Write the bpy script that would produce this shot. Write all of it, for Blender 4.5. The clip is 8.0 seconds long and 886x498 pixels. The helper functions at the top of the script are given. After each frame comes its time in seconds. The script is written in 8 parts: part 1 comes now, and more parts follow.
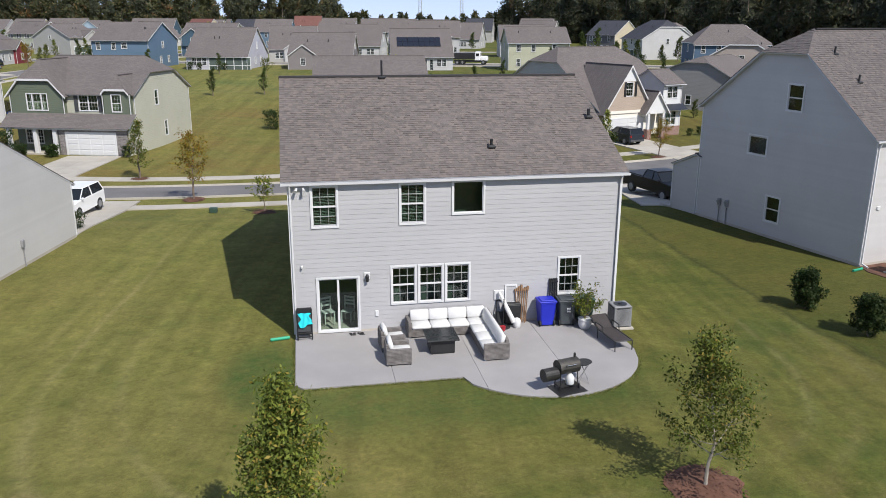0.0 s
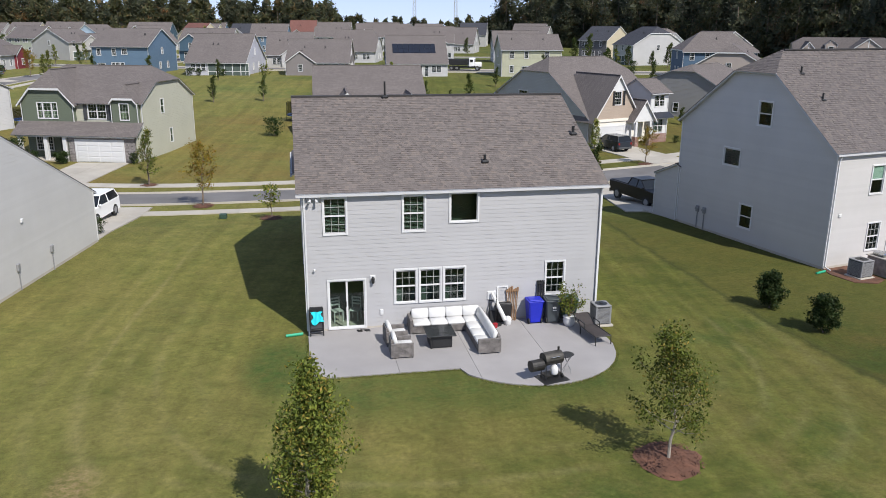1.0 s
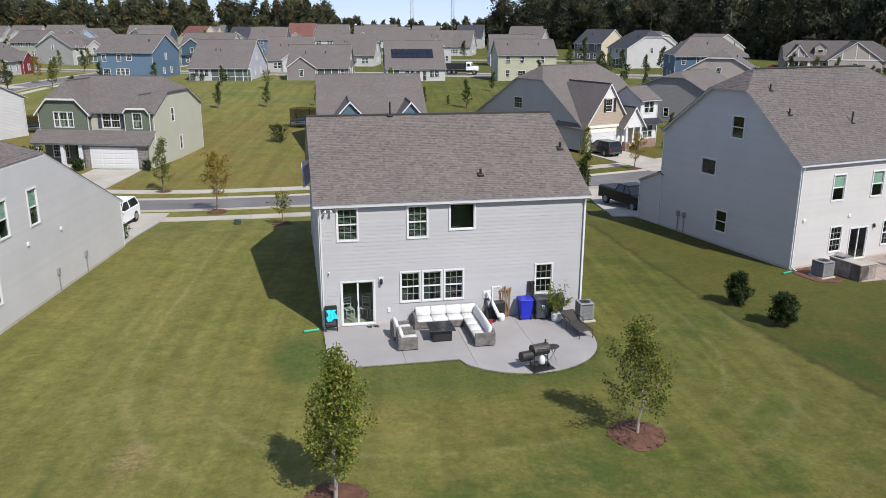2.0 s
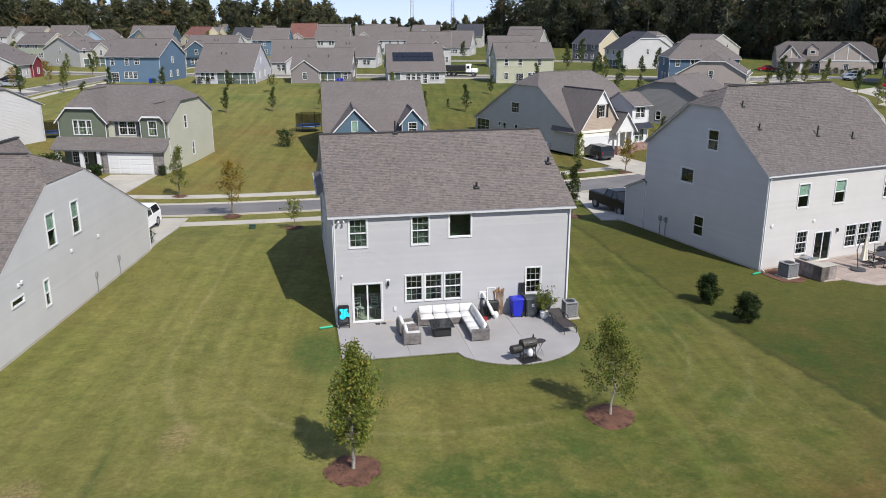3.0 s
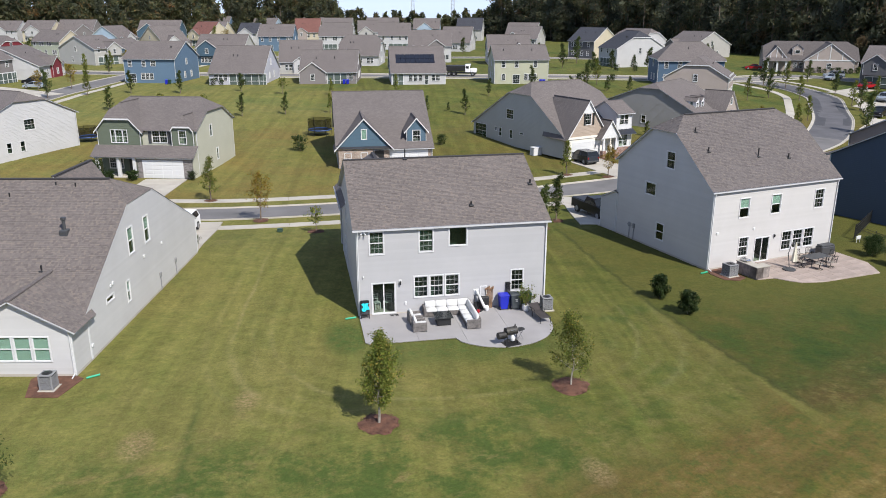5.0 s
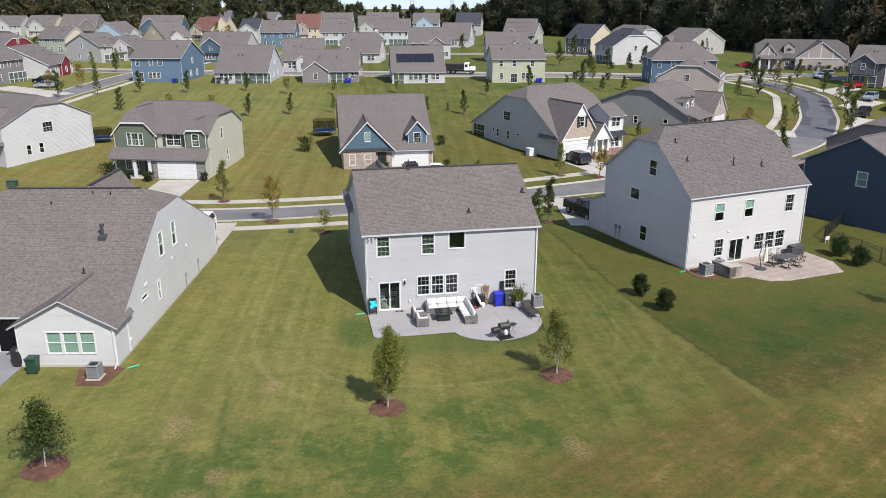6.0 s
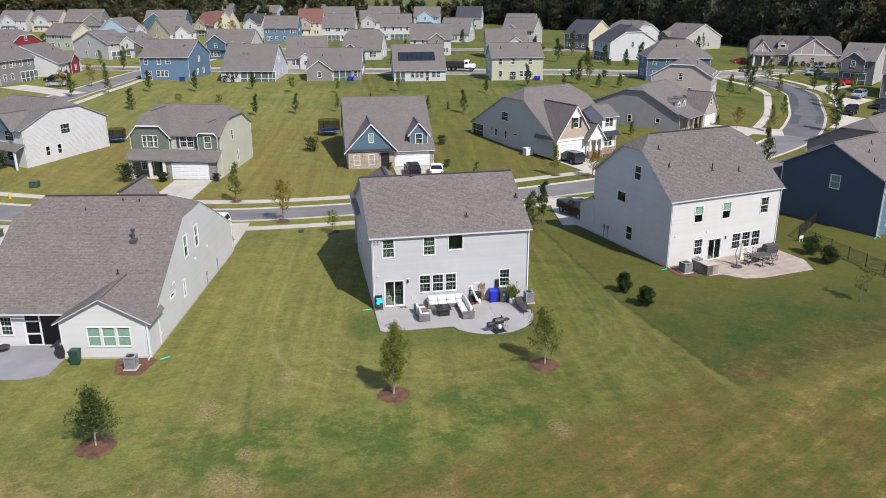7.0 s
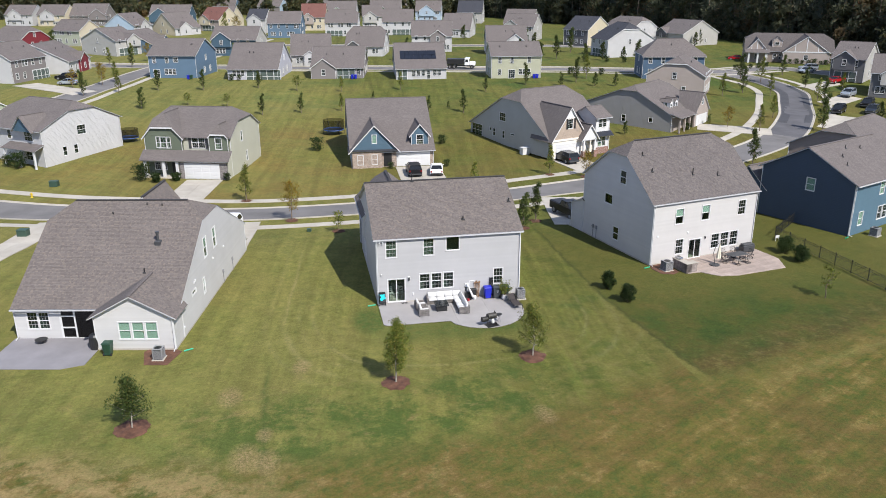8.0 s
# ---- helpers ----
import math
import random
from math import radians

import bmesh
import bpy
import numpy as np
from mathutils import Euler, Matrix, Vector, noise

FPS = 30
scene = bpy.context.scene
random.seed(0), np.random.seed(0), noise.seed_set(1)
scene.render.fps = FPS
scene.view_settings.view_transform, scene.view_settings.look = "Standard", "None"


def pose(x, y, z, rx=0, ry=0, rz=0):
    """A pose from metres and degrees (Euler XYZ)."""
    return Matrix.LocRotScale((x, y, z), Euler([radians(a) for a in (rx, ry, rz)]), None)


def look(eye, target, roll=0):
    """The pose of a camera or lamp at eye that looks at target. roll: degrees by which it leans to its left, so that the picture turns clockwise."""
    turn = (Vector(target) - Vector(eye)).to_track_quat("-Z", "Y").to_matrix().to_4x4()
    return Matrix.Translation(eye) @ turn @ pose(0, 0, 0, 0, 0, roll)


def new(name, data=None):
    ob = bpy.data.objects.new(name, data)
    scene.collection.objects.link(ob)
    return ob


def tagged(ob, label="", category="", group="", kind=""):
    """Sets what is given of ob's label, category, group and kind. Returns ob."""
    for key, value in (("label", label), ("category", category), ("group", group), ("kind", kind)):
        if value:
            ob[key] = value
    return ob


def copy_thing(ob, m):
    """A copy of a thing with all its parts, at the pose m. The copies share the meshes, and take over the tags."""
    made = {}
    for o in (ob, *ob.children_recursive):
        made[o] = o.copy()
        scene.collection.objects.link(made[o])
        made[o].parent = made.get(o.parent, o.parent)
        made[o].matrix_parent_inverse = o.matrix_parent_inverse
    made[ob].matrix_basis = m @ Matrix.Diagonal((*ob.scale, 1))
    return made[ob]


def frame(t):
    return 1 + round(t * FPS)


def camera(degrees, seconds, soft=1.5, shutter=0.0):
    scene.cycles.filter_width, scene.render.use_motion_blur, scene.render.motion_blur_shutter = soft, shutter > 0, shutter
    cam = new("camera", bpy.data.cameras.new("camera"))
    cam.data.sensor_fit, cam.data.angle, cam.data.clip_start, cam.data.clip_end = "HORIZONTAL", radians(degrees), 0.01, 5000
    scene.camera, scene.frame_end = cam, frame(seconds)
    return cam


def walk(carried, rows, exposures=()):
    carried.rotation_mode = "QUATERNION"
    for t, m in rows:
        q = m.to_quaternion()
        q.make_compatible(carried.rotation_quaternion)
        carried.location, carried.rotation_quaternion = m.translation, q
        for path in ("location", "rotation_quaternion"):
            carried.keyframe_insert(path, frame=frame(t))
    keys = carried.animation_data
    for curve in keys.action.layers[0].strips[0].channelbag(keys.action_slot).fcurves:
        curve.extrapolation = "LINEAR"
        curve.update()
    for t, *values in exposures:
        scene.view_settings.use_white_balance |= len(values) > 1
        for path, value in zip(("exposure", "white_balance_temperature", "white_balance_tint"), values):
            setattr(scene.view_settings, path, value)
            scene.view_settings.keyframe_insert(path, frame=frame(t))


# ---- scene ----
cam = camera(59.0, 8.0, soft=0.9)
# seconds, eye x y z, yaw, pitch, roll
ROWS = [
    (0.0, 0.562, -27.624, 11.215, -10.221, -16.070, -0.171),
    (0.5, 0.222, -29.011, 11.674, -10.416, -15.977, -0.282),
    (1.0, -0.156, -30.577, 12.217, -10.650, -15.927, -0.290),
    (1.5, -0.569, -32.317, 12.825, -10.798, -15.914, -0.233),
    (3.0, -1.714, -38.212, 15.195, -10.862, -16.264, 0.028),
    (3.5, -2.104, -40.371, 16.152, -10.858, -16.412, 0.025),
    (4.0, -2.559, -42.624, 17.124, -10.851, -16.663, 0.039),
    (4.5, -3.013, -44.915, 18.115, -10.828, -16.946, 0.056),
    (6.0, -4.477, -52.003, 21.593, -10.895, -17.914, 0.066),
    (6.5, -4.894, -54.356, 22.825, -10.878, -18.306, 0.120),
    (7.0, -5.270, -56.731, 24.086, -10.837, -18.655, 0.191),
    (7.5, -5.572, -59.122, 25.354, -10.785, -19.003, 0.227),
    (8.0, -5.857, -61.500, 26.622, -10.695, -19.362, 0.214),
]
walk(cam, [(t, pose(x, y, z, 90 + pitch, roll, yaw)) for t, x, y, z, yaw, pitch, roll in ROWS],
     exposures=[(0.0, 0.72), (4.0, 0.82), (8.0, 0.94)])

# ---- light ----
SUN_WAY = Vector((2.40, -5.05, 5.94)).normalized()
world = bpy.data.worlds.new("sky")
scene.world = world
world.use_nodes = True
wn = world.node_tree.nodes
sky = wn.new("ShaderNodeTexSky")
sky.sky_type = "NISHITA"
sky.sun_disc = False
sky.sun_elevation = math.asin(SUN_WAY.z)
sky.sun_rotation = math.atan2(SUN_WAY.x, SUN_WAY.y)
sky.air_density, sky.dust_density, sky.ozone_density = 0.35, 0.05, 1.0
haze = wn.new("ShaderNodeMix")
haze.data_type, haze.blend_type = "RGBA", "MULTIPLY"
haze.inputs[0].default_value, haze.inputs[7].default_value = 1.0, (0.88, 0.955, 1.20, 1.0)
soft = wn.new("ShaderNodeGamma")
soft.inputs[1].default_value = 0.34
rich = wn.new("ShaderNodeHueSaturation")
rich.inputs["Saturation"].default_value = 1.05
world.node_tree.links.new(sky.outputs[0], rich.inputs["Color"])
world.node_tree.links.new(rich.outputs[0], soft.inputs[0])
world.node_tree.links.new(soft.outputs[0], haze.inputs[6])
world.node_tree.links.new(haze.outputs[2], wn["Background"].inputs[0])
wn["Background"].inputs[1].default_value = 0.265
sun_data = bpy.data.lights.new("sun", "SUN")
sun_data.energy, sun_data.angle, sun_data.color = 3.35, radians(0.55), (1.0, 0.962, 0.905)
sun = new("sun", sun_data)
sun.matrix_world = look((60, -120, 140), Vector((60, -120, 140)) - SUN_WAY)

# ---- materials ----
def shader(name):
    m = bpy.data.materials.new(name)
    m.use_nodes = True
    nt = m.node_tree
    return m, nt, nt.nodes["Principled BSDF"]


def node(nt, kind, **inputs):
    n = nt.nodes.new(kind)
    for key, value in inputs.items():
        n.inputs[key.replace("_", " ")].default_value = value
    return n


def mixer(nt, a, b, fac, mode="MIX"):
    """A colour mix; a, b and fac are sockets or values."""
    n = nt.nodes.new("ShaderNodeMix")
    n.data_type, n.blend_type = "RGBA", mode
    for slot, value in ((6, a), (7, b), (0, fac)):
        if hasattr(value, "is_output"):
            nt.links.new(value, n.inputs[slot])
        else:
            n.inputs[slot].default_value = value
    return n.outputs[2]


def ramp(nt, fac, stops):
    n = nt.nodes.new("ShaderNodeValToRGB")
    while len(n.color_ramp.elements) < len(stops):
        n.color_ramp.elements.new(0.5)
    for e, (p, c) in zip(n.color_ramp.elements, stops):
        e.position, e.color = p, ((*c, 1.0) if hasattr(c, '__len__') else (c, c, c, 1.0))
    nt.links.new(fac, n.inputs[0])
    return n.outputs[0]


def coords(nt, kind="Object"):
    return nt.nodes.new("ShaderNodeTexCoord").outputs[kind]


def noise_tex(nt, vec, scale, detail=4.0, rough=0.55):
    n = node(nt, "ShaderNodeTexNoise", Scale=scale, Detail=detail, Roughness=rough)
    nt.links.new(vec, n.inputs["Vector"])
    return n.outputs["Fac"]


def bump(nt, height, strength, distance=0.02):
    n = node(nt, "ShaderNodeBump", Strength=strength, Distance=distance)
    nt.links.new(height, n.inputs["Height"])
    return n.outputs["Normal"]


def c4(c):
    return (*c, 1.0)


def dim(c, k):
    return tuple(min(1.0, x * k) for x in c)


def plain(name, col, rough=0.6, var=0.15, big=0.7, fine=25.0, metal=0.0, relief=0.1, per_piece=0.0):
    """Paint, plastic, metal or concrete: a base colour with stains and grain at two scales."""
    m, nt, p = shader(name)
    v = coords(nt)
    a, b = noise_tex(nt, v, big, 5), noise_tex(nt, v, fine, 3)
    col_1 = mixer(nt, c4(dim(col, 1 - var)), c4(dim(col, 1 + var * 0.6)), ramp(nt, a, [(0.3, 0.0), (0.7, 1.0)]))
    col_2 = mixer(nt, col_1, c4(dim(col, 1 - var * 0.8)), ramp(nt, b, [(0.45, 0.0), (0.8, 0.5)]))
    if per_piece:
        r = nt.nodes.new("ShaderNodeObjectInfo").outputs["Random"]
        col_2 = mixer(nt, col_2, ramp(nt, r, [(0.0, (1 - per_piece,) * 3), (1.0, (1.0, 1.0, 1.0))]), 1.0, "MULTIPLY")
    nt.links.new(col_2, p.inputs["Base Color"])
    p.inputs["Roughness"].default_value, p.inputs["Metallic"].default_value = rough, metal
    if relief:
        nt.links.new(bump(nt, b, relief, 0.01), p.inputs["Normal"])
    return m


def siding(name, col, lines=0.0):
    """Painted lap siding; lines: course height where the boards are too far off to be built."""
    m, nt, p = shader(name)
    v = coords(nt)
    a = noise_tex(nt, v, 0.5, 5)
    b = noise_tex(nt, v, 14.0, 3)
    c = mixer(nt, c4(dim(col, 0.95)), c4(dim(col, 1.03)), ramp(nt, a, [(0.3, 0.0), (0.7, 1.0)]))
    c = mixer(nt, c, c4(dim(col, 0.88)), ramp(nt, b, [(0.55, 0.0), (0.9, 0.4)]))
    r = nt.nodes.new("ShaderNodeObjectInfo").outputs["Random"]
    c = mixer(nt, c, ramp(nt, r, [(0.0, 0.955), (1.0, 1.0)]), 1.0, "MULTIPLY")
    nt.links.new(c, p.inputs["Base Color"])
    p.inputs["Roughness"].default_value = 0.62
    if lines:
        sep = nt.nodes.new("ShaderNodeSeparateXYZ")
        nt.links.new(v, sep.inputs[0])
        d = nt.nodes.new("ShaderNodeMath")
        d.operation = "DIVIDE"
        nt.links.new(sep.outputs[2], d.inputs[0])
        d.inputs[1].default_value = lines
        f = nt.nodes.new("ShaderNodeMath")
        f.operation = "FRACT"
        nt.links.new(d.outputs[0], f.inputs[0])
        h = ramp(nt, f.outputs[0], [(0.0, 1.0), (0.9, 0.4), (0.97, 0.0)])
        nt.links.new(bump(nt, h, 0.9, 0.03), p.inputs["Normal"])
    else:
        nt.links.new(bump(nt, b, 0.08, 0.004), p.inputs["Normal"])
    return m


def shingles(name, col, built=False):
    """Asphalt shingles; the built ones vary from tab to tab, far roofs carry courses of the same size."""
    m, nt, p = shader(name)
    v = coords(nt)
    big = noise_tex(nt, v, 0.35, 5)
    grain = noise_tex(nt, v, 40.0, 2)
    if built:
        r = nt.nodes.new("ShaderNodeNewGeometry").outputs["Random Per Island"]
        c = ramp(nt, r, [(0.0, dim(col, 0.80)), (0.3, dim(col, 0.94)), (0.7, dim(col, 1.04)), (1.0, (col[0] * 1.2, col[1] * 1.16, col[2] * 1.1))])
    else:
        br = node(nt, "ShaderNodeTexBrick", Scale=1.0, Mortar_Size=0.012, Brick_Width=0.32, Row_Height=0.15)
        br.inputs["Color1"].default_value, br.inputs["Color2"].default_value = c4(dim(col, 0.88)), c4(dim(col, 1.10))
        br.inputs["Mortar"].default_value = c4(dim(col, 0.74))
        nt.links.new(v, br.inputs["Vector"])
        c = br.outputs["Color"]
    c = mixer(nt, c, ramp(nt, big, [(0.3, 0.93), (0.7, 1.05)]), 1.0, "MULTIPLY")
    c = mixer(nt, c, ramp(nt, grain, [(0.3, 0.82), (0.7, 1.12)]), 1.0, "MULTIPLY")
    nt.links.new(c, p.inputs["Base Color"])
    p.inputs["Roughness"].default_value = 0.9
    p.inputs["Specular IOR Level"].default_value = 0.25
    nt.links.new(bump(nt, grain, 0.3, 0.006), p.inputs["Normal"])
    return m


def brickwork(name, col, mortar, w=0.22, h=0.075):
    m, nt, p = shader(name)
    v = coords(nt)
    sep = nt.nodes.new("ShaderNodeSeparateXYZ")
    com = nt.nodes.new("ShaderNodeCombineXYZ")
    nt.links.new(v, sep.inputs[0])
    nt.links.new(sep.outputs[0], com.inputs[0])
    nt.links.new(sep.outputs[2], com.inputs[1])
    br = node(nt, "ShaderNodeTexBrick", Scale=1.0, Mortar_Size=0.012, Brick_Width=w, Row_Height=h)
    br.inputs["Color1"].default_value, br.inputs["Color2"].default_value = c4(dim(col, 0.7)), c4(dim(col, 1.25))
    br.inputs["Mortar"].default_value = c4(mortar)
    nt.links.new(com.outputs[0], br.inputs["Vector"])
    c = mixer(nt, br.outputs["Color"], ramp(nt, noise_tex(nt, v, 3.0), [(0.3, 0.75), (0.7, 1.15)]), 1.0, "MULTIPLY")
    nt.links.new(c, p.inputs["Base Color"])
    p.inputs["Roughness"].default_value = 0.85
    nt.links.new(bump(nt, br.outputs["Fac"], -0.6, 0.01), p.inputs["Normal"])
    return m


def glass_mat(name, tint):
    """Clear window glass: mirror gloss by Fresnel over see-through."""
    m = bpy.data.materials.new(name)
    m.use_nodes = True
    nt = m.node_tree
    nt.nodes.remove(nt.nodes["Principled BSDF"])
    t, g = nt.nodes.new("ShaderNodeBsdfTransparent"), nt.nodes.new("ShaderNodeBsdfGlossy")
    t.inputs[0].default_value, g.inputs["Roughness"].default_value = c4(tint), 0.02
    fr, mx = nt.nodes.new("ShaderNodeLayerWeight"), nt.nodes.new("ShaderNodeMixShader")
    power = nt.nodes.new("ShaderNodeMath")
    power.operation, power.inputs[1].default_value = "POWER", 4.0
    gloss = nt.nodes.new("ShaderNodeMath")
    gloss.operation, gloss.inputs[1].default_value, gloss.inputs[2].default_value = "MULTIPLY_ADD", 0.7, 0.045
    nt.links.new(fr.outputs["Facing"], power.inputs[0])
    nt.links.new(power.outputs[0], gloss.inputs[0])
    nt.links.new(gloss.outputs[0], mx.inputs[0])
    nt.links.new(t.outputs[0], mx.inputs[1])
    nt.links.new(g.outputs[0], mx.inputs[2])
    nt.links.new(mx.outputs[0], nt.nodes["Material Output"].inputs[0])
    return m


def leaf_mat(name, dark, light, odd, trees=0.0, through_light=0.3):
    """Leaves: green that varies from leaf to leaf, a share of them turning, some light passing through."""
    m, nt, p = shader(name)
    r = nt.nodes.new("ShaderNodeNewGeometry").outputs["Random Per Island"]
    c = ramp(nt, r, [(0.0, dark), (0.85, light), (0.95, odd), (1.0, dim(odd, 1.2))])
    o = nt.nodes.new("ShaderNodeObjectInfo").outputs["Random"]
    c = mixer(nt, c, ramp(nt, o, [(0.0, 0.75), (1.0, 1.15)]), 1.0, "MULTIPLY")
    big = noise_tex(nt, coords(nt), 0.9, 3)
    c = mixer(nt, c, ramp(nt, big, [(0.3, 0.7), (0.7, 1.2)]), 1.0, "MULTIPLY")
    if trees:
        # whole trees that differ in tone, some of them turning
        q = noise_tex(nt, coords(nt), trees, 2)
        c = mixer(nt, c, ramp(nt, q, [(0.30, (0.55, 0.6, 0.6)), (0.42, (1.0, 1.0, 1.0)), (0.55, (1.35, 1.25, 0.9)), (0.62, (0.9, 0.95, 0.9)), (0.70, (2.1, 1.35, 1.0))]), 1.0, "MULTIPLY")
    nt.links.new(c, p.inputs["Base Color"])
    p.inputs["Roughness"].default_value = 0.6
    p.inputs["Specular IOR Level"].default_value = 0.22
    tr = nt.nodes.new("ShaderNodeBsdfTranslucent")
    nt.links.new(c, tr.inputs[0])
    mx = nt.nodes.new("ShaderNodeMixShader")
    mx.inputs[0].default_value = through_light
    nt.links.new(p.outputs[0], mx.inputs[1])
    nt.links.new(tr.outputs[0], mx.inputs[2])
    nt.links.new(mx.outputs[0], nt.nodes["Material Output"].inputs[0])
    return m


def calc(nt, op, a, b=0.0, c=0.0):
    n = nt.nodes.new("ShaderNodeMath")
    n.operation = op
    for slot, value in enumerate((a, b, c)):
        if hasattr(value, "is_output"):
            nt.links.new(value, n.inputs[slot])
        else:
            n.inputs[slot].default_value = value
    return n.outputs[0]


def fade(nt, value, a, b):
    """0 where the value is at a, 1 where it is at b."""
    n = nt.nodes.new("ShaderNodeMapRange")
    n.inputs[1].default_value, n.inputs[2].default_value = a, b
    nt.links.new(value, n.inputs[0])
    return n.outputs[0]


def lawn_mat():
    """Mown warm-season lawn in early autumn: olive green with straw patches and wheel tracks, a darker lot beyond the swale, rough brown grass behind the lots."""
    m, nt, p = shader("lawn")
    v = coords(nt)
    sep = nt.nodes.new("ShaderNodeSeparateXYZ")
    nt.links.new(v, sep.inputs[0])
    X, Y = sep.outputs[0], sep.outputs[1]

    def turned(angle, sx, sy):
        mp = nt.nodes.new("ShaderNodeMapping")
        mp.vector_type = "TEXTURE"
        mp.inputs["Rotation"].default_value = (0, 0, radians(angle))
        mp.inputs["Scale"].default_value = (1 / sx, 1 / sy, 1)
        nt.links.new(v, mp.inputs[0])
        return mp.outputs[0]

    def near(value, width, strength):
        return ramp(nt, calc(nt, "ABSOLUTE", value), [(0.0, strength), (width, 0.0)])

    tuft, fine, blade = noise_tex(nt, v, 1.7, 6, 0.7), noise_tex(nt, v, 6.0, 8, 0.78), noise_tex(nt, v, 30.0, 4, 0.7)
    mid, wide = noise_tex(nt, v, 0.42, 8, 0.70), noise_tex(nt, v, 0.065, 5, 0.62)
    c = ramp(nt, mid, [(0.30, (0.088, 0.106, 0.024)), (0.5, (0.130, 0.132, 0.033)), (0.70, (0.170, 0.152, 0.048))])
    c = mixer(nt, c, c4((0.188, 0.148, 0.052)), ramp(nt, wide, [(0.46, 0.0), (0.70, 0.6)]))
    c = mixer(nt, c, c4((0.056, 0.098, 0.024)), ramp(nt, noise_tex(nt, v, 0.17, 6, 0.68), [(0.55, 0.0), (0.70, 0.6)]))
    c = mixer(nt, c, c4((0.050, 0.098, 0.026)), calc(nt, "MULTIPLY", ramp(nt, noise_tex(nt, v, 0.06, 6, 0.7), [(0.52, 0.0), (0.62, 0.6)]), fade(nt, Y, 70.0, 92.0)))
    c = mixer(nt, c, c4((0.190, 0.182, 0.060)), calc(nt, "MULTIPLY", fade(nt, X, 9.0, -7.0), ramp(nt, mid, [(0.30, 0.25), (0.70, 0.62)])))
    # browner lots across the street
    c = mixer(nt, c, c4((0.168, 0.126, 0.040)), calc(nt, "MULTIPLY", calc(nt, "MULTIPLY", fade(nt, Y, 36.0, 44.0), fade(nt, Y, 100.0, 80.0)), ramp(nt, noise_tex(nt, v, 0.085, 7, 0.7), [(0.42, 0.1), (0.60, 0.85)])))
    # faint mower lines along the lots
    c = mixer(nt, c, ramp(nt, noise_tex(nt, turned(-8, 0.9, 0.035), 1.0, 3, 0.6), [(0.40, 0.90), (0.5, 1.0), (0.60, 1.10)]), 1.0, "MULTIPLY")
    c = mixer(nt, c, ramp(nt, noise_tex(nt, turned(62, 0.8, 0.04), 1.0, 3, 0.6), [(0.35, 0.95), (0.65, 1.06)]), 1.0, "MULTIPLY")
    # pale wheel tracks that turn round the patio, and a pair that runs between the houses
    qx = calc(nt, "DIVIDE", calc(nt, "ABSOLUTE", calc(nt, "SUBTRACT", X, 5.8)), 11.3)
    qy = calc(nt, "DIVIDE", calc(nt, "ABSOLUTE", Y), 11.8)
    rad = calc(nt, "POWER", calc(nt, "ADD", calc(nt, "POWER", qx, 3.0), calc(nt, "POWER", qy, 3.0)), 1 / 3)
    rad = calc(nt, "ADD", rad, calc(nt, "MULTIPLY", calc(nt, "SUBTRACT", noise_tex(nt, v, 0.15, 3), 0.5), 0.10))
    tr = ramp(nt, calc(nt, "MULTIPLY", rad, 0.5), [(0.425, 0.0), (0.44, 0.25), (0.455, 0.0), (0.487, 0.0), (0.498, 0.8), (0.51, 0.1), (0.535, 0.0), (0.548, 0.4), (0.562, 0.0), (0.585, 0.0), (0.602, 0.75), (0.62, 0.0), (0.65, 0.0), (0.665, 0.4), (0.68, 0.0)])
    tr = calc(nt, "MULTIPLY", tr, calc(nt, "MULTIPLY", fade(nt, Y, 3.0, -3.0), ramp(nt, noise_tex(nt, v, 0.35, 6, 0.75), [(0.40, 0.05), (0.58, 1.0)])))
    line = calc(nt, "ADD", calc(nt, "SUBTRACT", X, calc(nt, "MULTIPLY", Y, 0.113)), calc(nt, "ADD", calc(nt, "MULTIPLY", noise_tex(nt, v, 0.2, 3), 0.8), 7.25))
    pair = calc(nt, "MAXIMUM", near(line, 0.22, 0.85), near(calc(nt, "ADD", line, 1.3), 0.3, 0.35))
    pair = calc(nt, "MULTIPLY", pair, calc(nt, "MULTIPLY", fade(nt, Y, -7.0, 0.0), fade(nt, Y, 20.0, 10.0)))
    pair = calc(nt, "MULTIPLY", pair, ramp(nt, noise_tex(nt, v, 0.6, 5, 0.7), [(0.38, 0.15), (0.6, 1.0)]))
    c = mixer(nt, c, c4((0.285, 0.245, 0.115)), calc(nt, "MULTIPLY", calc(nt, "MAXIMUM", calc(nt, "MULTIPLY", tr, fade(nt, Y, -15.5, -12.0)), pair), 0.54))
    c = mixer(nt, c, c4((0.05, 0.075, 0.022)), calc(nt, "MULTIPLY", near(calc(nt, "ADD", X, calc(nt, "ADD", calc(nt, "MULTIPLY", noise_tex(nt, v, 0.5, 4), 0.8), 8.65)), 0.35, 0.6), fade(nt, Y, -8.0, -12.0)))
    # lusher grass along the patio's edge and by its corner
    px_, py_ = calc(nt, "ADD", X, 0.9), calc(nt, "ADD", Y, 3.2)
    spot = calc(nt, "ADD", calc(nt, "MULTIPLY", px_, px_), calc(nt, "MULTIPLY", calc(nt, "MULTIPLY", py_, py_), 0.35))
    rim = calc(nt, "MULTIPLY", calc(nt, "MULTIPLY", fade(nt, Y, -8.6, -6.6), fade(nt, Y, -3.5, -5.2)), calc(nt, "MULTIPLY", fade(nt, X, -2.0, 0.5), fade(nt, X, 13.0, 10.0)))
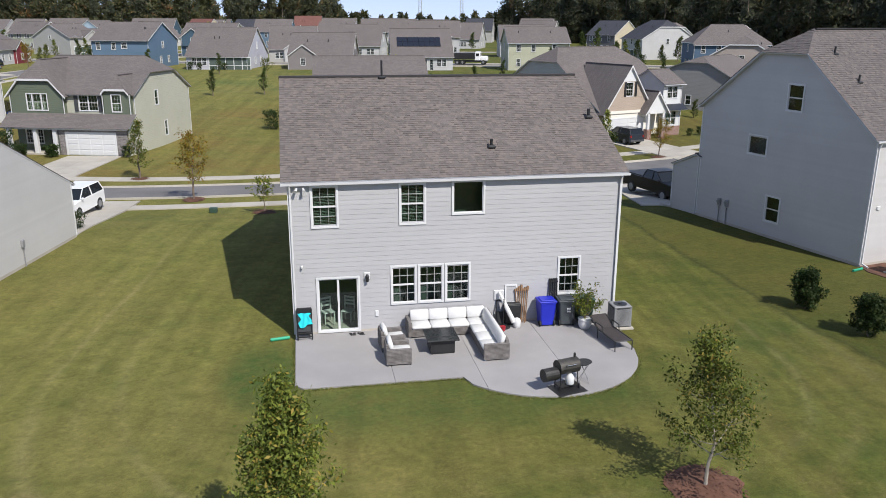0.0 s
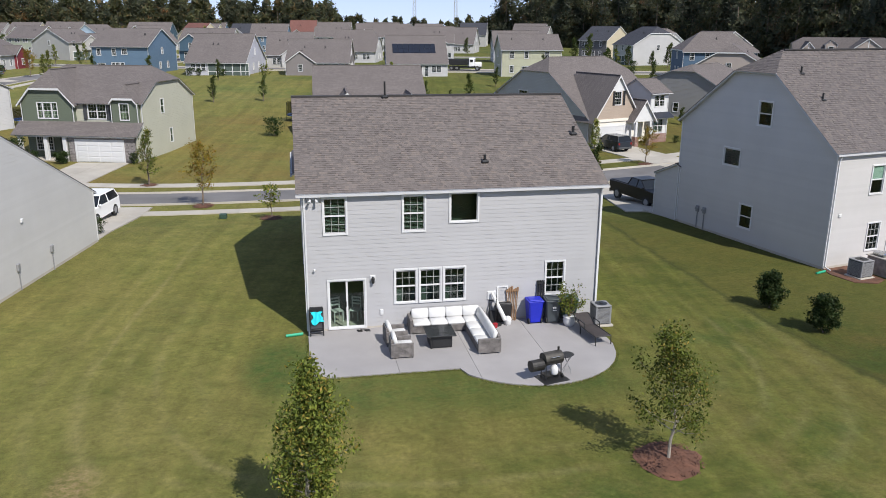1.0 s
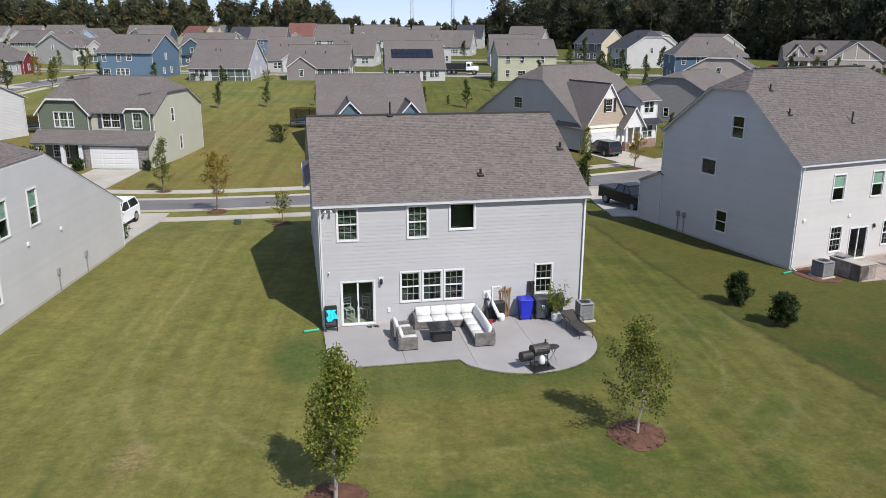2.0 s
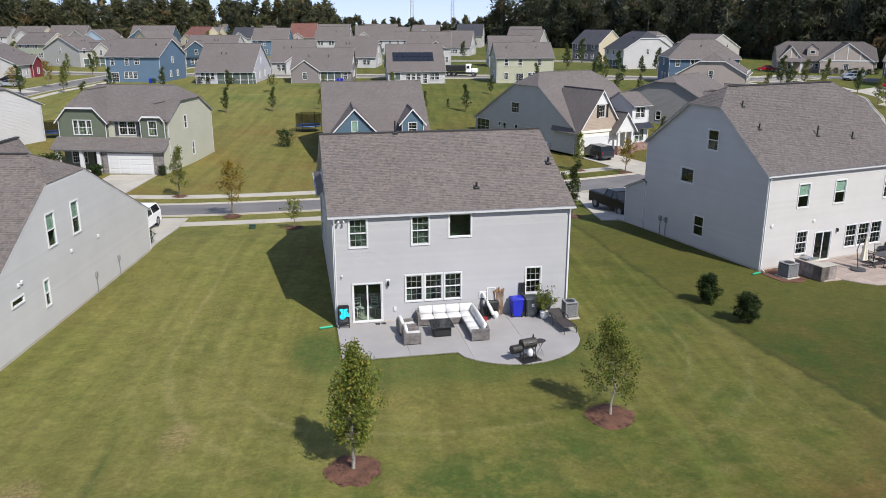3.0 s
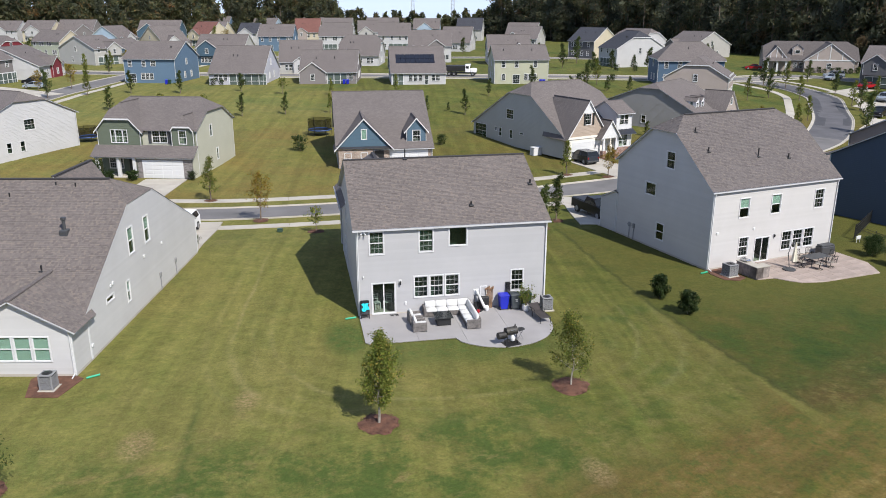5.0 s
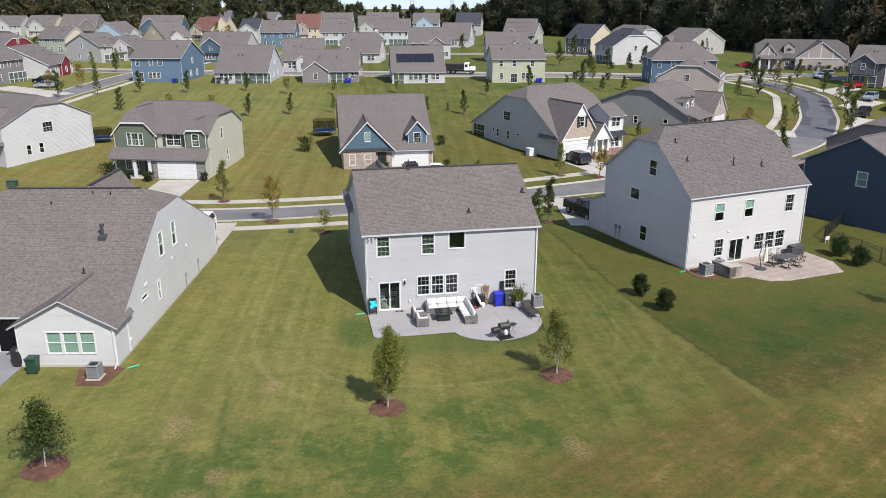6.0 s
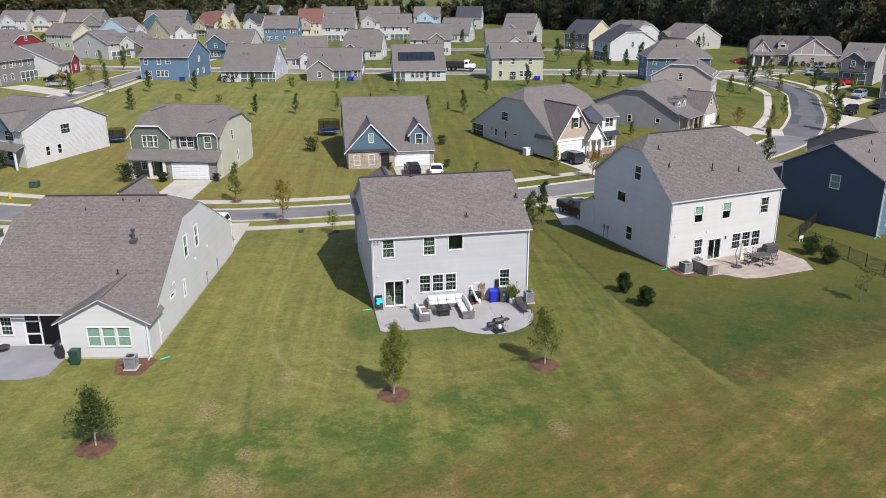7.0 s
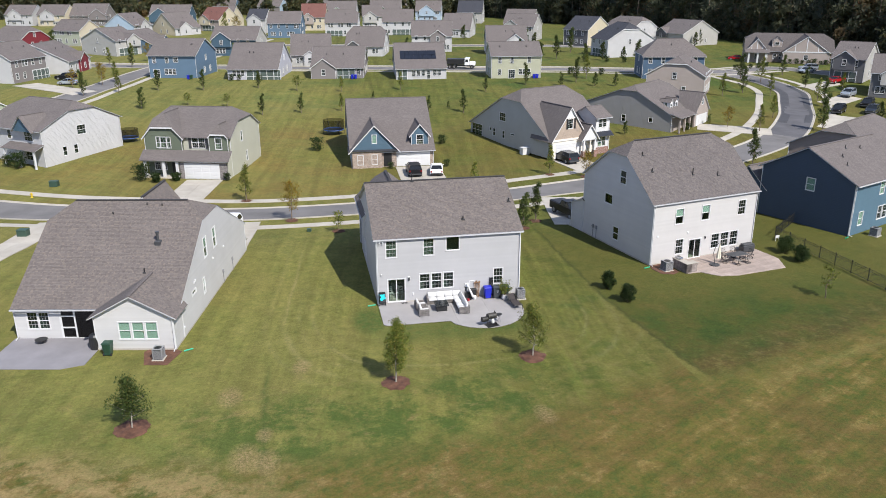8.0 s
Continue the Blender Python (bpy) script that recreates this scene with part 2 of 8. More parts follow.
    moist = calc(nt, "MAXIMUM", fade(nt, spot, 3.4, 0.8), calc(nt, "MULTIPLY", rim, 0.8))
    c = mixer(nt, c, c4((0.044, 0.084, 0.020)), calc(nt, "MULTIPLY", moist, ramp(nt, tuft, [(0.30, 0.25), (0.65, 0.95)])))
    # tufts of lusher grass and straw-coloured thin spots
    c = mixer(nt, c, c4((0.058, 0.088, 0.019)), ramp(nt, noise_tex(nt, v, 0.75, 9, 0.80), [(0.53, 0.0), (0.70, 0.52)]))
    thin = calc(nt, "MULTIPLY", ramp(nt, noise_tex(nt, v, 0.48, 9, 0.80), [(0.53, 0.0), (0.64, 0.85)]), fade(nt, Y, -4.0, -14.0))
    c = mixer(nt, c, c4((0.205, 0.165, 0.066)), calc(nt, "MULTIPLY", thin, ramp(nt, fine, [(0.35, 0.3), (0.6, 1.0)])))
    # the neighbouring lot beyond the swale, darker and closer cropped, ending at the rough strip behind
    low = calc(nt, "MAXIMUM", calc(nt, "SUBTRACT", -13.0, Y), 0.0)
    bend = calc(nt, "ADD", calc(nt, "MULTIPLY", calc(nt, "MAXIMUM", calc(nt, "SUBTRACT", -1.0, Y), 0.0), 0.11), calc(nt, "MULTIPLY", calc(nt, "MULTIPLY", low, low), 0.02))
    wander = calc(nt, "MULTIPLY", calc(nt, "SUBTRACT", noise_tex(nt, v, 0.6, 6, 0.75), 0.5), 1.3)
    edge = calc(nt, "ADD", calc(nt, "SUBTRACT", X, bend), wander)
    lot_end = calc(nt, "SUBTRACT", Y, calc(nt, "MULTIPLY_ADD", X, 0.32, -24.9))
    lot_end = calc(nt, "ADD", lot_end, calc(nt, "MULTIPLY", wander, 1.2))
    inside = calc(nt, "MULTIPLY", calc(nt, "MULTIPLY", fade(nt, Y, 22.0, 15.0), fade(nt, X, 58.0, 50.0)), fade(nt, lot_end, -0.9, 1.3))
    lot = ramp(nt, noise_tex(nt, v, 0.24, 7, 0.72), [(0.35, (0.036, 0.066, 0.015)), (0.47, (0.060, 0.080, 0.018)), (0.57, (0.088, 0.085, 0.022)), (0.69, (0.130, 0.096, 0.034))])
    lot = mixer(nt, lot, c4((0.128, 0.116, 0.032)), calc(nt, "MULTIPLY", fade(nt, Y, -8.0, 0.0), ramp(nt, mid, [(0.32, 0.45), (0.65, 0.9)])))
    lot = mixer(nt, lot, c4((0.112, 0.072, 0.030)), calc(nt, "MULTIPLY", fade(nt, lot_end, 6.0, 1.0), ramp(nt, noise_tex(nt, v, 0.33, 7, 0.72), [(0.38, 0.1), (0.58, 0.85)])))
    c = mixer(nt, c, lot, calc(nt, "MULTIPLY", calc(nt, "MULTIPLY", fade(nt, edge, 19.0, 19.7), inside), 0.97))
    c = mixer(nt, c, c4((0.040, 0.046, 0.016)), calc(nt, "MULTIPLY", near(calc(nt, "SUBTRACT", edge, 19.4), 0.30, 0.6), inside))
    # mown bands that follow the swale on the bright side
    band = noise_tex(nt, turned(-4, 0.85, 0.02), 1.0, 2, 0.5)
    c = mixer(nt, c, ramp(nt, band, [(0.38, 0.86), (0.62, 1.12)]), calc(nt, "MULTIPLY", fade(nt, edge, 18.8, 18.2), fade(nt, X, 8.0, 12.0)), "MULTIPLY")
    # rough grass behind the lots, along a bowed edge
    xs_ = calc(nt, "ADD", X, 5.0)
    bow = calc(nt, "SUBTRACT", Y, calc(nt, "MULTIPLY_ADD", calc(nt, "MULTIPLY", xs_, xs_), 0.012, -22.6))
    bow = calc(nt, "MAXIMUM", bow, calc(nt, "SUBTRACT", lot_end, calc(nt, "MULTIPLY", fade(nt, X, 20.5, 18.0), 40.0)))
    bow = calc(nt, "ADD", bow, calc(nt, "MULTIPLY", calc(nt, "SUBTRACT", noise_tex(nt, v, 0.22, 7, 0.72), 0.5), 5.0))
    lush = calc(nt, "MULTIPLY", calc(nt, "MULTIPLY", fade(nt, bow, 9.5, 6.5), fade(nt, X, 13.0, 8.0)), fade(nt, X, -30.0, -8.5))
    c = mixer(nt, c, c4((0.054, 0.090, 0.020)), calc(nt, "MULTIPLY", lush, ramp(nt, noise_tex(nt, v, 0.30, 8, 0.78), [(0.44, 0.0), (0.56, 0.85)])))
    c = mixer(nt, c, c4((0.225, 0.170, 0.075)), calc(nt, "MULTIPLY", lush, ramp(nt, noise_tex(nt, turned(20, 0.5, 1.0), 0.6, 7, 0.7), [(0.58, 0.0), (0.68, 0.7)])))
    wild = calc(nt, "ADD", calc(nt, "MULTIPLY", noise_tex(nt, v, 0.55, 8, 0.74), 0.6), calc(nt, "MULTIPLY", noise_tex(nt, turned(30, 0.10, 0.9), 1.0, 6, 0.7), 0.4))
    rough = ramp(nt, wild, [(0.40, (0.060, 0.078, 0.018)), (0.47, (0.110, 0.100, 0.026)), (0.53, (0.150, 0.108, 0.036)), (0.61, (0.235, 0.172, 0.072))])
    rough = mixer(nt, rough, c4((0.045, 0.064, 0.020)), ramp(nt, tuft, [(0.52, 0.0), (0.66, 0.7)]))
    rough = mixer(nt, rough, c4((0.125, 0.076, 0.034)), calc(nt, "MULTIPLY", fade(nt, X, -2.0, 8.0), ramp(nt, noise_tex(nt, v, 0.13, 6, 0.7), [(0.44, 0.0), (0.60, 0.5)])))
    rough = mixer(nt, rough, c4((0.29, 0.215, 0.105)), calc(nt, "MULTIPLY", fade(nt, X, -5.0, -12.0), ramp(nt, noise_tex(nt, v, 0.5, 7, 0.75), [(0.42, 0.0), (0.55, 0.85)])))
    rough = mixer(nt, rough, c4((0.240, 0.180, 0.078)), calc(nt, "MULTIPLY", calc(nt, "MULTIPLY", fade(nt, X, 22.0, 28.0), near(calc(nt, "ADD", lot_end, 1.6), 0.9, 0.75)), ramp(nt, tuft, [(0.35, 0.35), (0.6, 1.0)])))
    stripe = noise_tex(nt, turned(30, 0.05, 0.75), 1.0, 3, 0.6)
    rough = mixer(nt, rough, ramp(nt, stripe, [(0.40, 0.88), (0.60, 1.10)]), fade(nt, X, 4.0, 14.0), "MULTIPLY")
    clump = noise_tex(nt, v, 0.85, 8, 0.78)
    rough = mixer(nt, rough, c4((1.22, 1.20, 1.12)), fade(nt, X, 2.0, 12.0), "MULTIPLY")
    rough = mixer(nt, rough, c4((0.078, 0.100, 0.024)), calc(nt, "MULTIPLY", ramp(nt, noise_tex(nt, v, 0.19, 6, 0.7), [(0.45, 0.25), (0.62, 1.0)]), ramp(nt, clump, [(0.44, 0.0), (0.58, 0.8)])))
    rough = mixer(nt, rough, c4((0.225, 0.165, 0.080)), ramp(nt, clump, [(0.30, 0.55), (0.42, 0.0)]))
    c = mixer(nt, c, c4((0.190, 0.150, 0.062)), calc(nt, "MULTIPLY", calc(nt, "MULTIPLY", fade(nt, bow, 6.0, 1.0), fade(nt, X, 4.0, 10.0)), ramp(nt, clump, [(0.50, 0.0), (0.64, 0.7)])))
    c = mixer(nt, c, rough, ramp(nt, calc(nt, "ADD", fade(nt, bow, 3.2, -2.6), calc(nt, "MULTIPLY", calc(nt, "SUBTRACT", clump, 0.5), 0.9)), [(0.22, 0.0), (0.72, 1.0)]))
    # bare scuffed spots by the lot line
    for bx, by, br_ in ((-10.1, -21.0, 1.1), (-8.8, -21.6, 0.9), (-9.0, -18.7, 0.6), (-6.6, -10.2, 0.8), (-11.4, -13.6, 1.0), (8.6, -19.6, 0.8)):
        dx_, dy_ = calc(nt, "SUBTRACT", X, bx), calc(nt, "MULTIPLY", calc(nt, "SUBTRACT", Y, by), 0.6)
        sq = calc(nt, "ADD", calc(nt, "MULTIPLY", dx_, dx_), calc(nt, "MULTIPLY", dy_, dy_))
        c = mixer(nt, c, c4((0.27, 0.19, 0.115)), calc(nt, "MULTIPLY", fade(nt, sq, br_ * br_, 0.0), ramp(nt, fine, [(0.40, 0.0), (0.62, 0.85)])))
    # whole lawn tone lowered towards +x, green least, to match its brightness there
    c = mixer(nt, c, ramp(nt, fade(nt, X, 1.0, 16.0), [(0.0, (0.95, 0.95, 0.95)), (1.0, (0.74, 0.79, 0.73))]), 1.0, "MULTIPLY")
    c = mixer(nt, c, ramp(nt, tuft, [(0.28, 0.86), (0.72, 1.13)]), 1.0, "MULTIPLY")
    grit = noise_tex(nt, v, 2.9, 8, 0.78)
    c = mixer(nt, c, ramp(nt, grit, [(0.30, 0.84), (0.70, 1.16)]), 1.0, "MULTIPLY")
    c = mixer(nt, c, c4((0.99, 0.975, 0.90)), 1.0, "MULTIPLY")
    c = mixer(nt, c, ramp(nt, fine, [(0.25, 0.62), (0.75, 1.32)]), 1.0, "MULTIPLY")
    c = mixer(nt, c, ramp(nt, blade, [(0.25, 0.68), (0.75, 1.28)]), 1.0, "MULTIPLY")
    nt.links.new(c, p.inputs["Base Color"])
    p.inputs["Roughness"].default_value = 0.95
    p.inputs["Specular IOR Level"].default_value = 0.15
    nt.links.new(bump(nt, fine, 0.7, 0.08), p.inputs["Normal"])
    return m


LAWN = lawn_mat()
ASPHALT = plain("asphalt", (0.150, 0.142, 0.138), 0.9, 0.25, 0.25, 30.0, relief=0.3)
ASPHALT_NEW = plain("fresh_asphalt", (0.055, 0.055, 0.060), 0.85, 0.25, 0.4, 30.0, relief=0.3)
ASPHALT_MID = plain("resurfaced_asphalt", (0.095, 0.092, 0.098), 0.9, 0.25, 0.3, 30.0, relief=0.3)
CONCRETE = plain("concrete", (0.42, 0.385, 0.33), 0.9, 0.16, 0.4, 18.0, per_piece=0.10)
PATIO = plain("patio_concrete", (0.30, 0.285, 0.28), 0.85, 0.13, 0.45, 20.0, per_piece=0.06)
PATIO_GREY = plain("weathered_patio_concrete", (0.215, 0.205, 0.215), 0.85, 0.15, 0.5, 20.0)
STONE_PATIO = plain("stone_paving", (0.36, 0.29, 0.25), 0.85, 0.25, 1.2, 9.0, per_piece=0.15)
MULCH = plain("mulch", (0.122, 0.056, 0.034), 0.95, 0.5, 2.0, 14.0, relief=1.0)
ROOF = shingles("roof_shingles_built", (0.146, 0.126, 0.117), built=True)
ROOF_UMBER = shingles("umber_shingles_built", (0.124, 0.109, 0.105), built=True)
ROOF_FAR = shingles("roof_shingles", (0.140, 0.122, 0.116))
ROOF_RED = shingles("roof_shingles_red", (0.16, 0.075, 0.062))
ROOF_DARK = shingles("roof_shingles_dark", (0.05, 0.052, 0.062))
RIDGE_VENT = plain("ridge_vent", (0.035, 0.032, 0.032), 0.8)
METAL_ROOF = plain("metal_roof", (0.035, 0.037, 0.045), 0.4, metal=0.3)
WHITE = plain("white_trim", (0.60, 0.60, 0.60), 0.45, 0.06, relief=0.03)
RAKE = plain("rake_trim", (0.50, 0.50, 0.51), 0.5, 0.08, relief=0.03)
CREAM = plain("cream_trim", (0.74, 0.70, 0.62), 0.5, 0.06)
# dark for unlit rooms and shaded porches; green in place of reflected trees
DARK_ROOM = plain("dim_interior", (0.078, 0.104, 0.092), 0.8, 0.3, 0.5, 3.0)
SHADE_IN = plain("window_shade", (0.48, 0.56, 0.54), 0.8, 0.1)
# grey put into the bars in place of the glass dimming them
MUNTIN = plain("muntin_vinyl", (0.36, 0.38, 0.37), 0.5, 0.06, relief=0)
BLIND = plain("blind_slats", (0.30, 0.36, 0.33), 0.6, 0.1)
# the green tint stands in for reflections of lawn and trees
GLASS = glass_mat("window_glass", (0.66, 0.77, 0.71))
# opaque panes, coloured dark as if over an unlit room
FAR_GLASS = plain("far_window_glass", (0.03, 0.038, 0.04), 0.08, 0.3, 0.6, 3.0, relief=0)
FOUNDATION = plain("foundation", (0.42, 0.38, 0.33), 0.9, 0.15)
BLACK = plain("black_metal", (0.018, 0.018, 0.019), 0.45, 0.3)
DGREY = plain("dark_grey", (0.05, 0.052, 0.056), 0.5, 0.2)
GREY = plain("grey_metal", (0.23, 0.23, 0.235), 0.5, 0.12)
RUBBER = plain("tyre_rubber", (0.02, 0.02, 0.02), 0.85, 0.2)
CHROME = plain("bright_metal", (0.55, 0.55, 0.56), 0.25, 0.05, metal=1.0, relief=0)
CAR_GLASS = plain("car_glass", (0.012, 0.014, 0.016), 0.06, 0.05, relief=0)
BARK = plain("bark", (0.17, 0.13, 0.10), 0.9, 0.35, 3.0, 30.0, relief=0.6)
BARK_PALE = plain("pale_bark", (0.33, 0.29, 0.24), 0.9, 0.3, 3.0, 30.0, relief=0.5)
# light leaf tone raised to take in sunlit highlights
LEAF = leaf_mat("leaves", (0.055, 0.078, 0.015), (0.190, 0.225, 0.036), (0.28, 0.21, 0.045))
LEAF_GOLD = leaf_mat("turning_leaves", (0.13, 0.105, 0.016), (0.30, 0.22, 0.028), (0.34, 0.14, 0.03))
LEAF_DARK = leaf_mat("holly_leaves", (0.018, 0.036, 0.010), (0.048, 0.078, 0.020), (0.07, 0.08, 0.025))
# woods leaves made paler and more translucent, distance haze put into the colour
LEAF_WOODS_HAZED = leaf_mat("hazed_woods_leaves", (0.082, 0.094, 0.062), (0.122, 0.132, 0.078), (0.17, 0.125, 0.07), 0.085, 0.55)
LEAF_WOODS_DARK_HAZED = leaf_mat("hazed_dark_woods_leaves", (0.085, 0.098, 0.072), (0.115, 0.130, 0.090), (0.15, 0.12, 0.08), 0.085, 0.55)
LEAF_MID = leaf_mat("young_evergreen_leaves", (0.036, 0.060, 0.015), (0.085, 0.115, 0.028), (0.13, 0.115, 0.03))


# ---- mesh helpers ----
class Geo:
    """Vertices and faces of one mesh, added piece by piece."""

    def __init__(self):
        self.v, self.f, self.smooth = [], [], False

    def add(self, verts, faces):
        n = len(self.v)
        self.v += [tuple(p) for p in verts]
        self.f += [tuple(i + n for i in q) for q in faces]
        return self

    def box(self, x0, x1, y0, y1, z0, z1, m=None, bev=0.0):
        if bev:
            b = min(bev, (x1 - x0) * 0.45, (y1 - y0) * 0.45, (z1 - z0) * 0.45)
            rings = []
            for z, i in ((z0, b), (z0 + b, 0), (z1 - b, 0), (z1, b)):
                rings.append([(x0 + i + (b if not i else 0), y0 + i, z), (x1 - i - (b if not i else 0), y0 + i, z), (x1 - i, y0 + i + (b if not i else 0), z), (x1 - i, y1 - i - (b if not i else 0), z),
                              (x1 - i - (b if not i else 0), y1 - i, z), (x0 + i + (b if not i else 0), y1 - i, z), (x0 + i, y1 - i - (b if not i else 0), z), (x0 + i, y0 + i + (b if not i else 0), z)])
            vs = [p for r in rings for p in r]
            fs = [tuple(range(7, -1, -1)), tuple(range(24, 32))]
            for k in range(3):
                for j in range(8):
                    fs.append((k * 8 + j, k * 8 + (j + 1) % 8, k * 8 + 8 + (j + 1) % 8, k * 8 + 8 + j))
        else:
            vs = [(x, y, z) for z in (z0, z1) for x, y in ((x0, y0), (x1, y0), (x1, y1), (x0, y1))]
            fs = [(3, 2, 1, 0), (4, 5, 6, 7), (0, 1, 5, 4), (1, 2, 6, 5), (2, 3, 7, 6), (3, 0, 4, 7)]
        if m is not None:
            vs = [m @ Vector(p) for p in vs]
        return self.add(vs, fs)

    def tube(self, p, q, r0, r1=None, n=8, caps=True):
        p, q = Vector(p), Vector(q)
        r1 = r0 if r1 is None else r1
        d = (q - p).normalized()
        a = d.orthogonal().normalized()
        b = d.cross(a)
        vs = []
        for c, r in ((p, r0), (q, r1)):
            vs += [c + (a * math.cos(t) + b * math.sin(t)) * r for t in (2 * math.pi * i / n for i in range(n))]
        fs = [(i, (i + 1) % n, n + (i + 1) % n, n + i) for i in range(n)]
        if caps:
            fs += [tuple(range(n - 1, -1, -1)), tuple(range(n, 2 * n))]
        return self.add(vs, fs)

    def path(self, pts, r, n=6):
        for p, q in zip(pts, pts[1:]):
            self.tube(p, q, r, n=n)
        return self

    def lathe(self, profile, n=20, at=(0, 0, 0)):
        """profile: (radius, height) from bottom to top."""
        vs, fs, k = [], [], len(profile)
        for r, z in profile:
            vs += [(at[0] + r * math.cos(2 * math.pi * i / n), at[1] + r * math.sin(2 * math.pi * i / n), at[2] + z) for i in range(n)]
        for j in range(k - 1):
            fs += [(j * n + i, j * n + (i + 1) % n, (j + 1) * n + (i + 1) % n, (j + 1) * n + i) for i in range(n)]
        fs += [tuple(range(n - 1, -1, -1)), tuple(range((k - 1) * n, k * n))]
        return self.add(vs, fs)

    def slab(self, poly, way, thick):
        """A flat polygon (3D points, anticlockwise seen from the side that `way` points to) given thickness against `way`."""
        w = Vector(way).normalized() * thick
        n = len(poly)
        vs = [Vector(p) for p in poly] + [Vector(p) - w for p in poly]
        fs = [tuple(range(n)), tuple(range(2 * n - 1, n - 1, -1))]
        fs += [(i, n + i, n + (i + 1) % n, (i + 1) % n) for i in range(n)]
        return self.add(vs, fs)

    def ring(self, x0, x1, z0, z1, c, y0, y1):
        """A flat rectangular frame in the xz plane, its bars c wide, as one piece."""
        o = [(x0, z0), (x1, z0), (x1, z1), (x0, z1)]
        i = [(x0 + c, z0 + c), (x1 - c, z0 + c), (x1 - c, z1 - c), (x0 + c, z1 - c)]
        vs = [(x, y, z) for y in (y0, y1) for loop in (o, i) for x, z in loop]
        fs = []
        for k in range(4):
            n = (k + 1) % 4
            fs += [(k, n, 4 + n, 4 + k), (8 + n, 8 + k, 12 + k, 12 + n), (n, k, 8 + k, 8 + n), (4 + k, 4 + n, 12 + n, 12 + k)]
        return self.add(vs, fs)

    def mesh(self, name):
        me = bpy.data.meshes.new(name)
        me.from_pydata(self.v, [], self.f)
        me.validate()
        if self.smooth:
            me.polygons.foreach_set("use_smooth", [True] * len(me.polygons))
        me.update()
        return me


def part(name, geo, material, parent=None, label="", m=None):
    """Links a Geo (or a finished mesh) as ONE mesh object under a thing or a part."""
    me = geo.mesh(name) if isinstance(geo, Geo) else geo
    if not me.materials:
        me.materials.append(material)
    ob = new(name, me)
    ob.parent = parent
    if m is not None:
        ob.matrix_basis = m
    if label:
        ob["label"] = label
    return ob


def thing(name, m, label, category, group="", kind=""):
    return_ob = tagged(new(name), label, category, group, kind)
    return_ob.matrix_basis = m
    return_ob.empty_display_size = 0.3
    return return_ob


def solo(name, geo, material, label, category, group="", kind="", m=None):
    return tagged(part(name, geo, material, None, "", m), label, category, group, kind)


def curve_points(pts, step=2.0):
    """A smooth line (Catmull-Rom) through plan points, resampled about every step metres."""
    out = []
    P = [Vector(p).to_2d() for p in pts]
    P = [P[0] * 2 - P[1]] + P + [P[-1] * 2 - P[-2]]
    for a, b, c, d in zip(P, P[1:], P[2:], P[3:]):
        n = max(2, int((c - b).length / step))
        for i in range(n):
            t = i / n
            out.append(0.5 * (2 * b + (c - a) * t + (2 * a - 5 * b + 4 * c - d) * t * t + (3 * b - a - 3 * c + d) * t ** 3))
    out.append(P[-2])
    return out


def ribbon(geo, line, o0, o1, z0, z1):
    """A solid strip along a plan line between the side offsets o0 < o1 (to the left is positive)."""
    rows = []
    for i, p in enumerate(line):
        d = (line[min(i + 1, len(line) - 1)] - line[max(i - 1, 0)]).normalized()
        nrm = Vector((-d.y, d.x))
        a, b = p + nrm * o0, p + nrm * o1
        h, k = gz(a.y), gz(b.y)
        rows.append([(a.x, a.y, z0 + h - 0.03), (a.x, a.y, z1 + h), (b.x, b.y, z1 + k), (b.x, b.y, z0 + k - 0.03)])
    vs = [q for r in rows for q in r]
    fs = []
    for i in range(len(rows) - 1):
        k = i * 4
        fs += [(k + 1, k + 5, k + 6, k + 2), (k, k + 4, k + 5, k + 1), (k + 2, k + 6, k + 7, k + 3)]
    fs += [(0, 1, 2, 3), (len(vs) - 1, len(vs) - 2, len(vs) - 3, len(vs) - 4)]
    return geo.add(vs, fs)

# ---- ground, streets and walks ----
LEVELS = [(16, 0.0), (28, -0.8), (40, -1.45), (58, -1.35), (80, -0.4), (100, 0.8), (130, 2.1), (250, 2.6), (450, 2.6), (800, -25.0)]


def gz(y):
    """The height of the ground: level lots, a shallow dip along the street, a slow rise beyond it, then a drop past 450
    m fitted to the camera's view of the skyline.
    """
    if y <= LEVELS[0][0]:
        return 0.0
    for (y0, z0), (y1, z1) in zip(LEVELS, LEVELS[1:]):
        if y <= y1:
            t = (y - y0) / (y1 - y0)
            return z0 + (z1 - z0) * t * t * (3 - 2 * t)
    return LEVELS[-1][1]


def on_ground(x, y, turn=0.0, up=0.0):
    return pose(x, y, gz(y) + up, 0, 0, turn)


gg = Geo()
xs = [-3000, -900, -300, -120, -60, -30, 0, 30, 60, 120, 300, 900, 3000]
ys = [-3000, -900, -300, -120, -60, -30, 0] + list(range(16, 64, 1)) + list(range(64, 252, 2)) + [300, 350, 400] + list(range(450, 801, 25)) + [1200, 3000]
gg.add([(x, y, gz(y)) for y in ys for x in xs], [(j * 13 + i, j * 13 + i + 1, j * 13 + i + 14, j * 13 + i + 13) for j in range(len(ys) - 1) for i in range(12)])
gg.smooth = True
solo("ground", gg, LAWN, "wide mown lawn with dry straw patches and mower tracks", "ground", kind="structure")

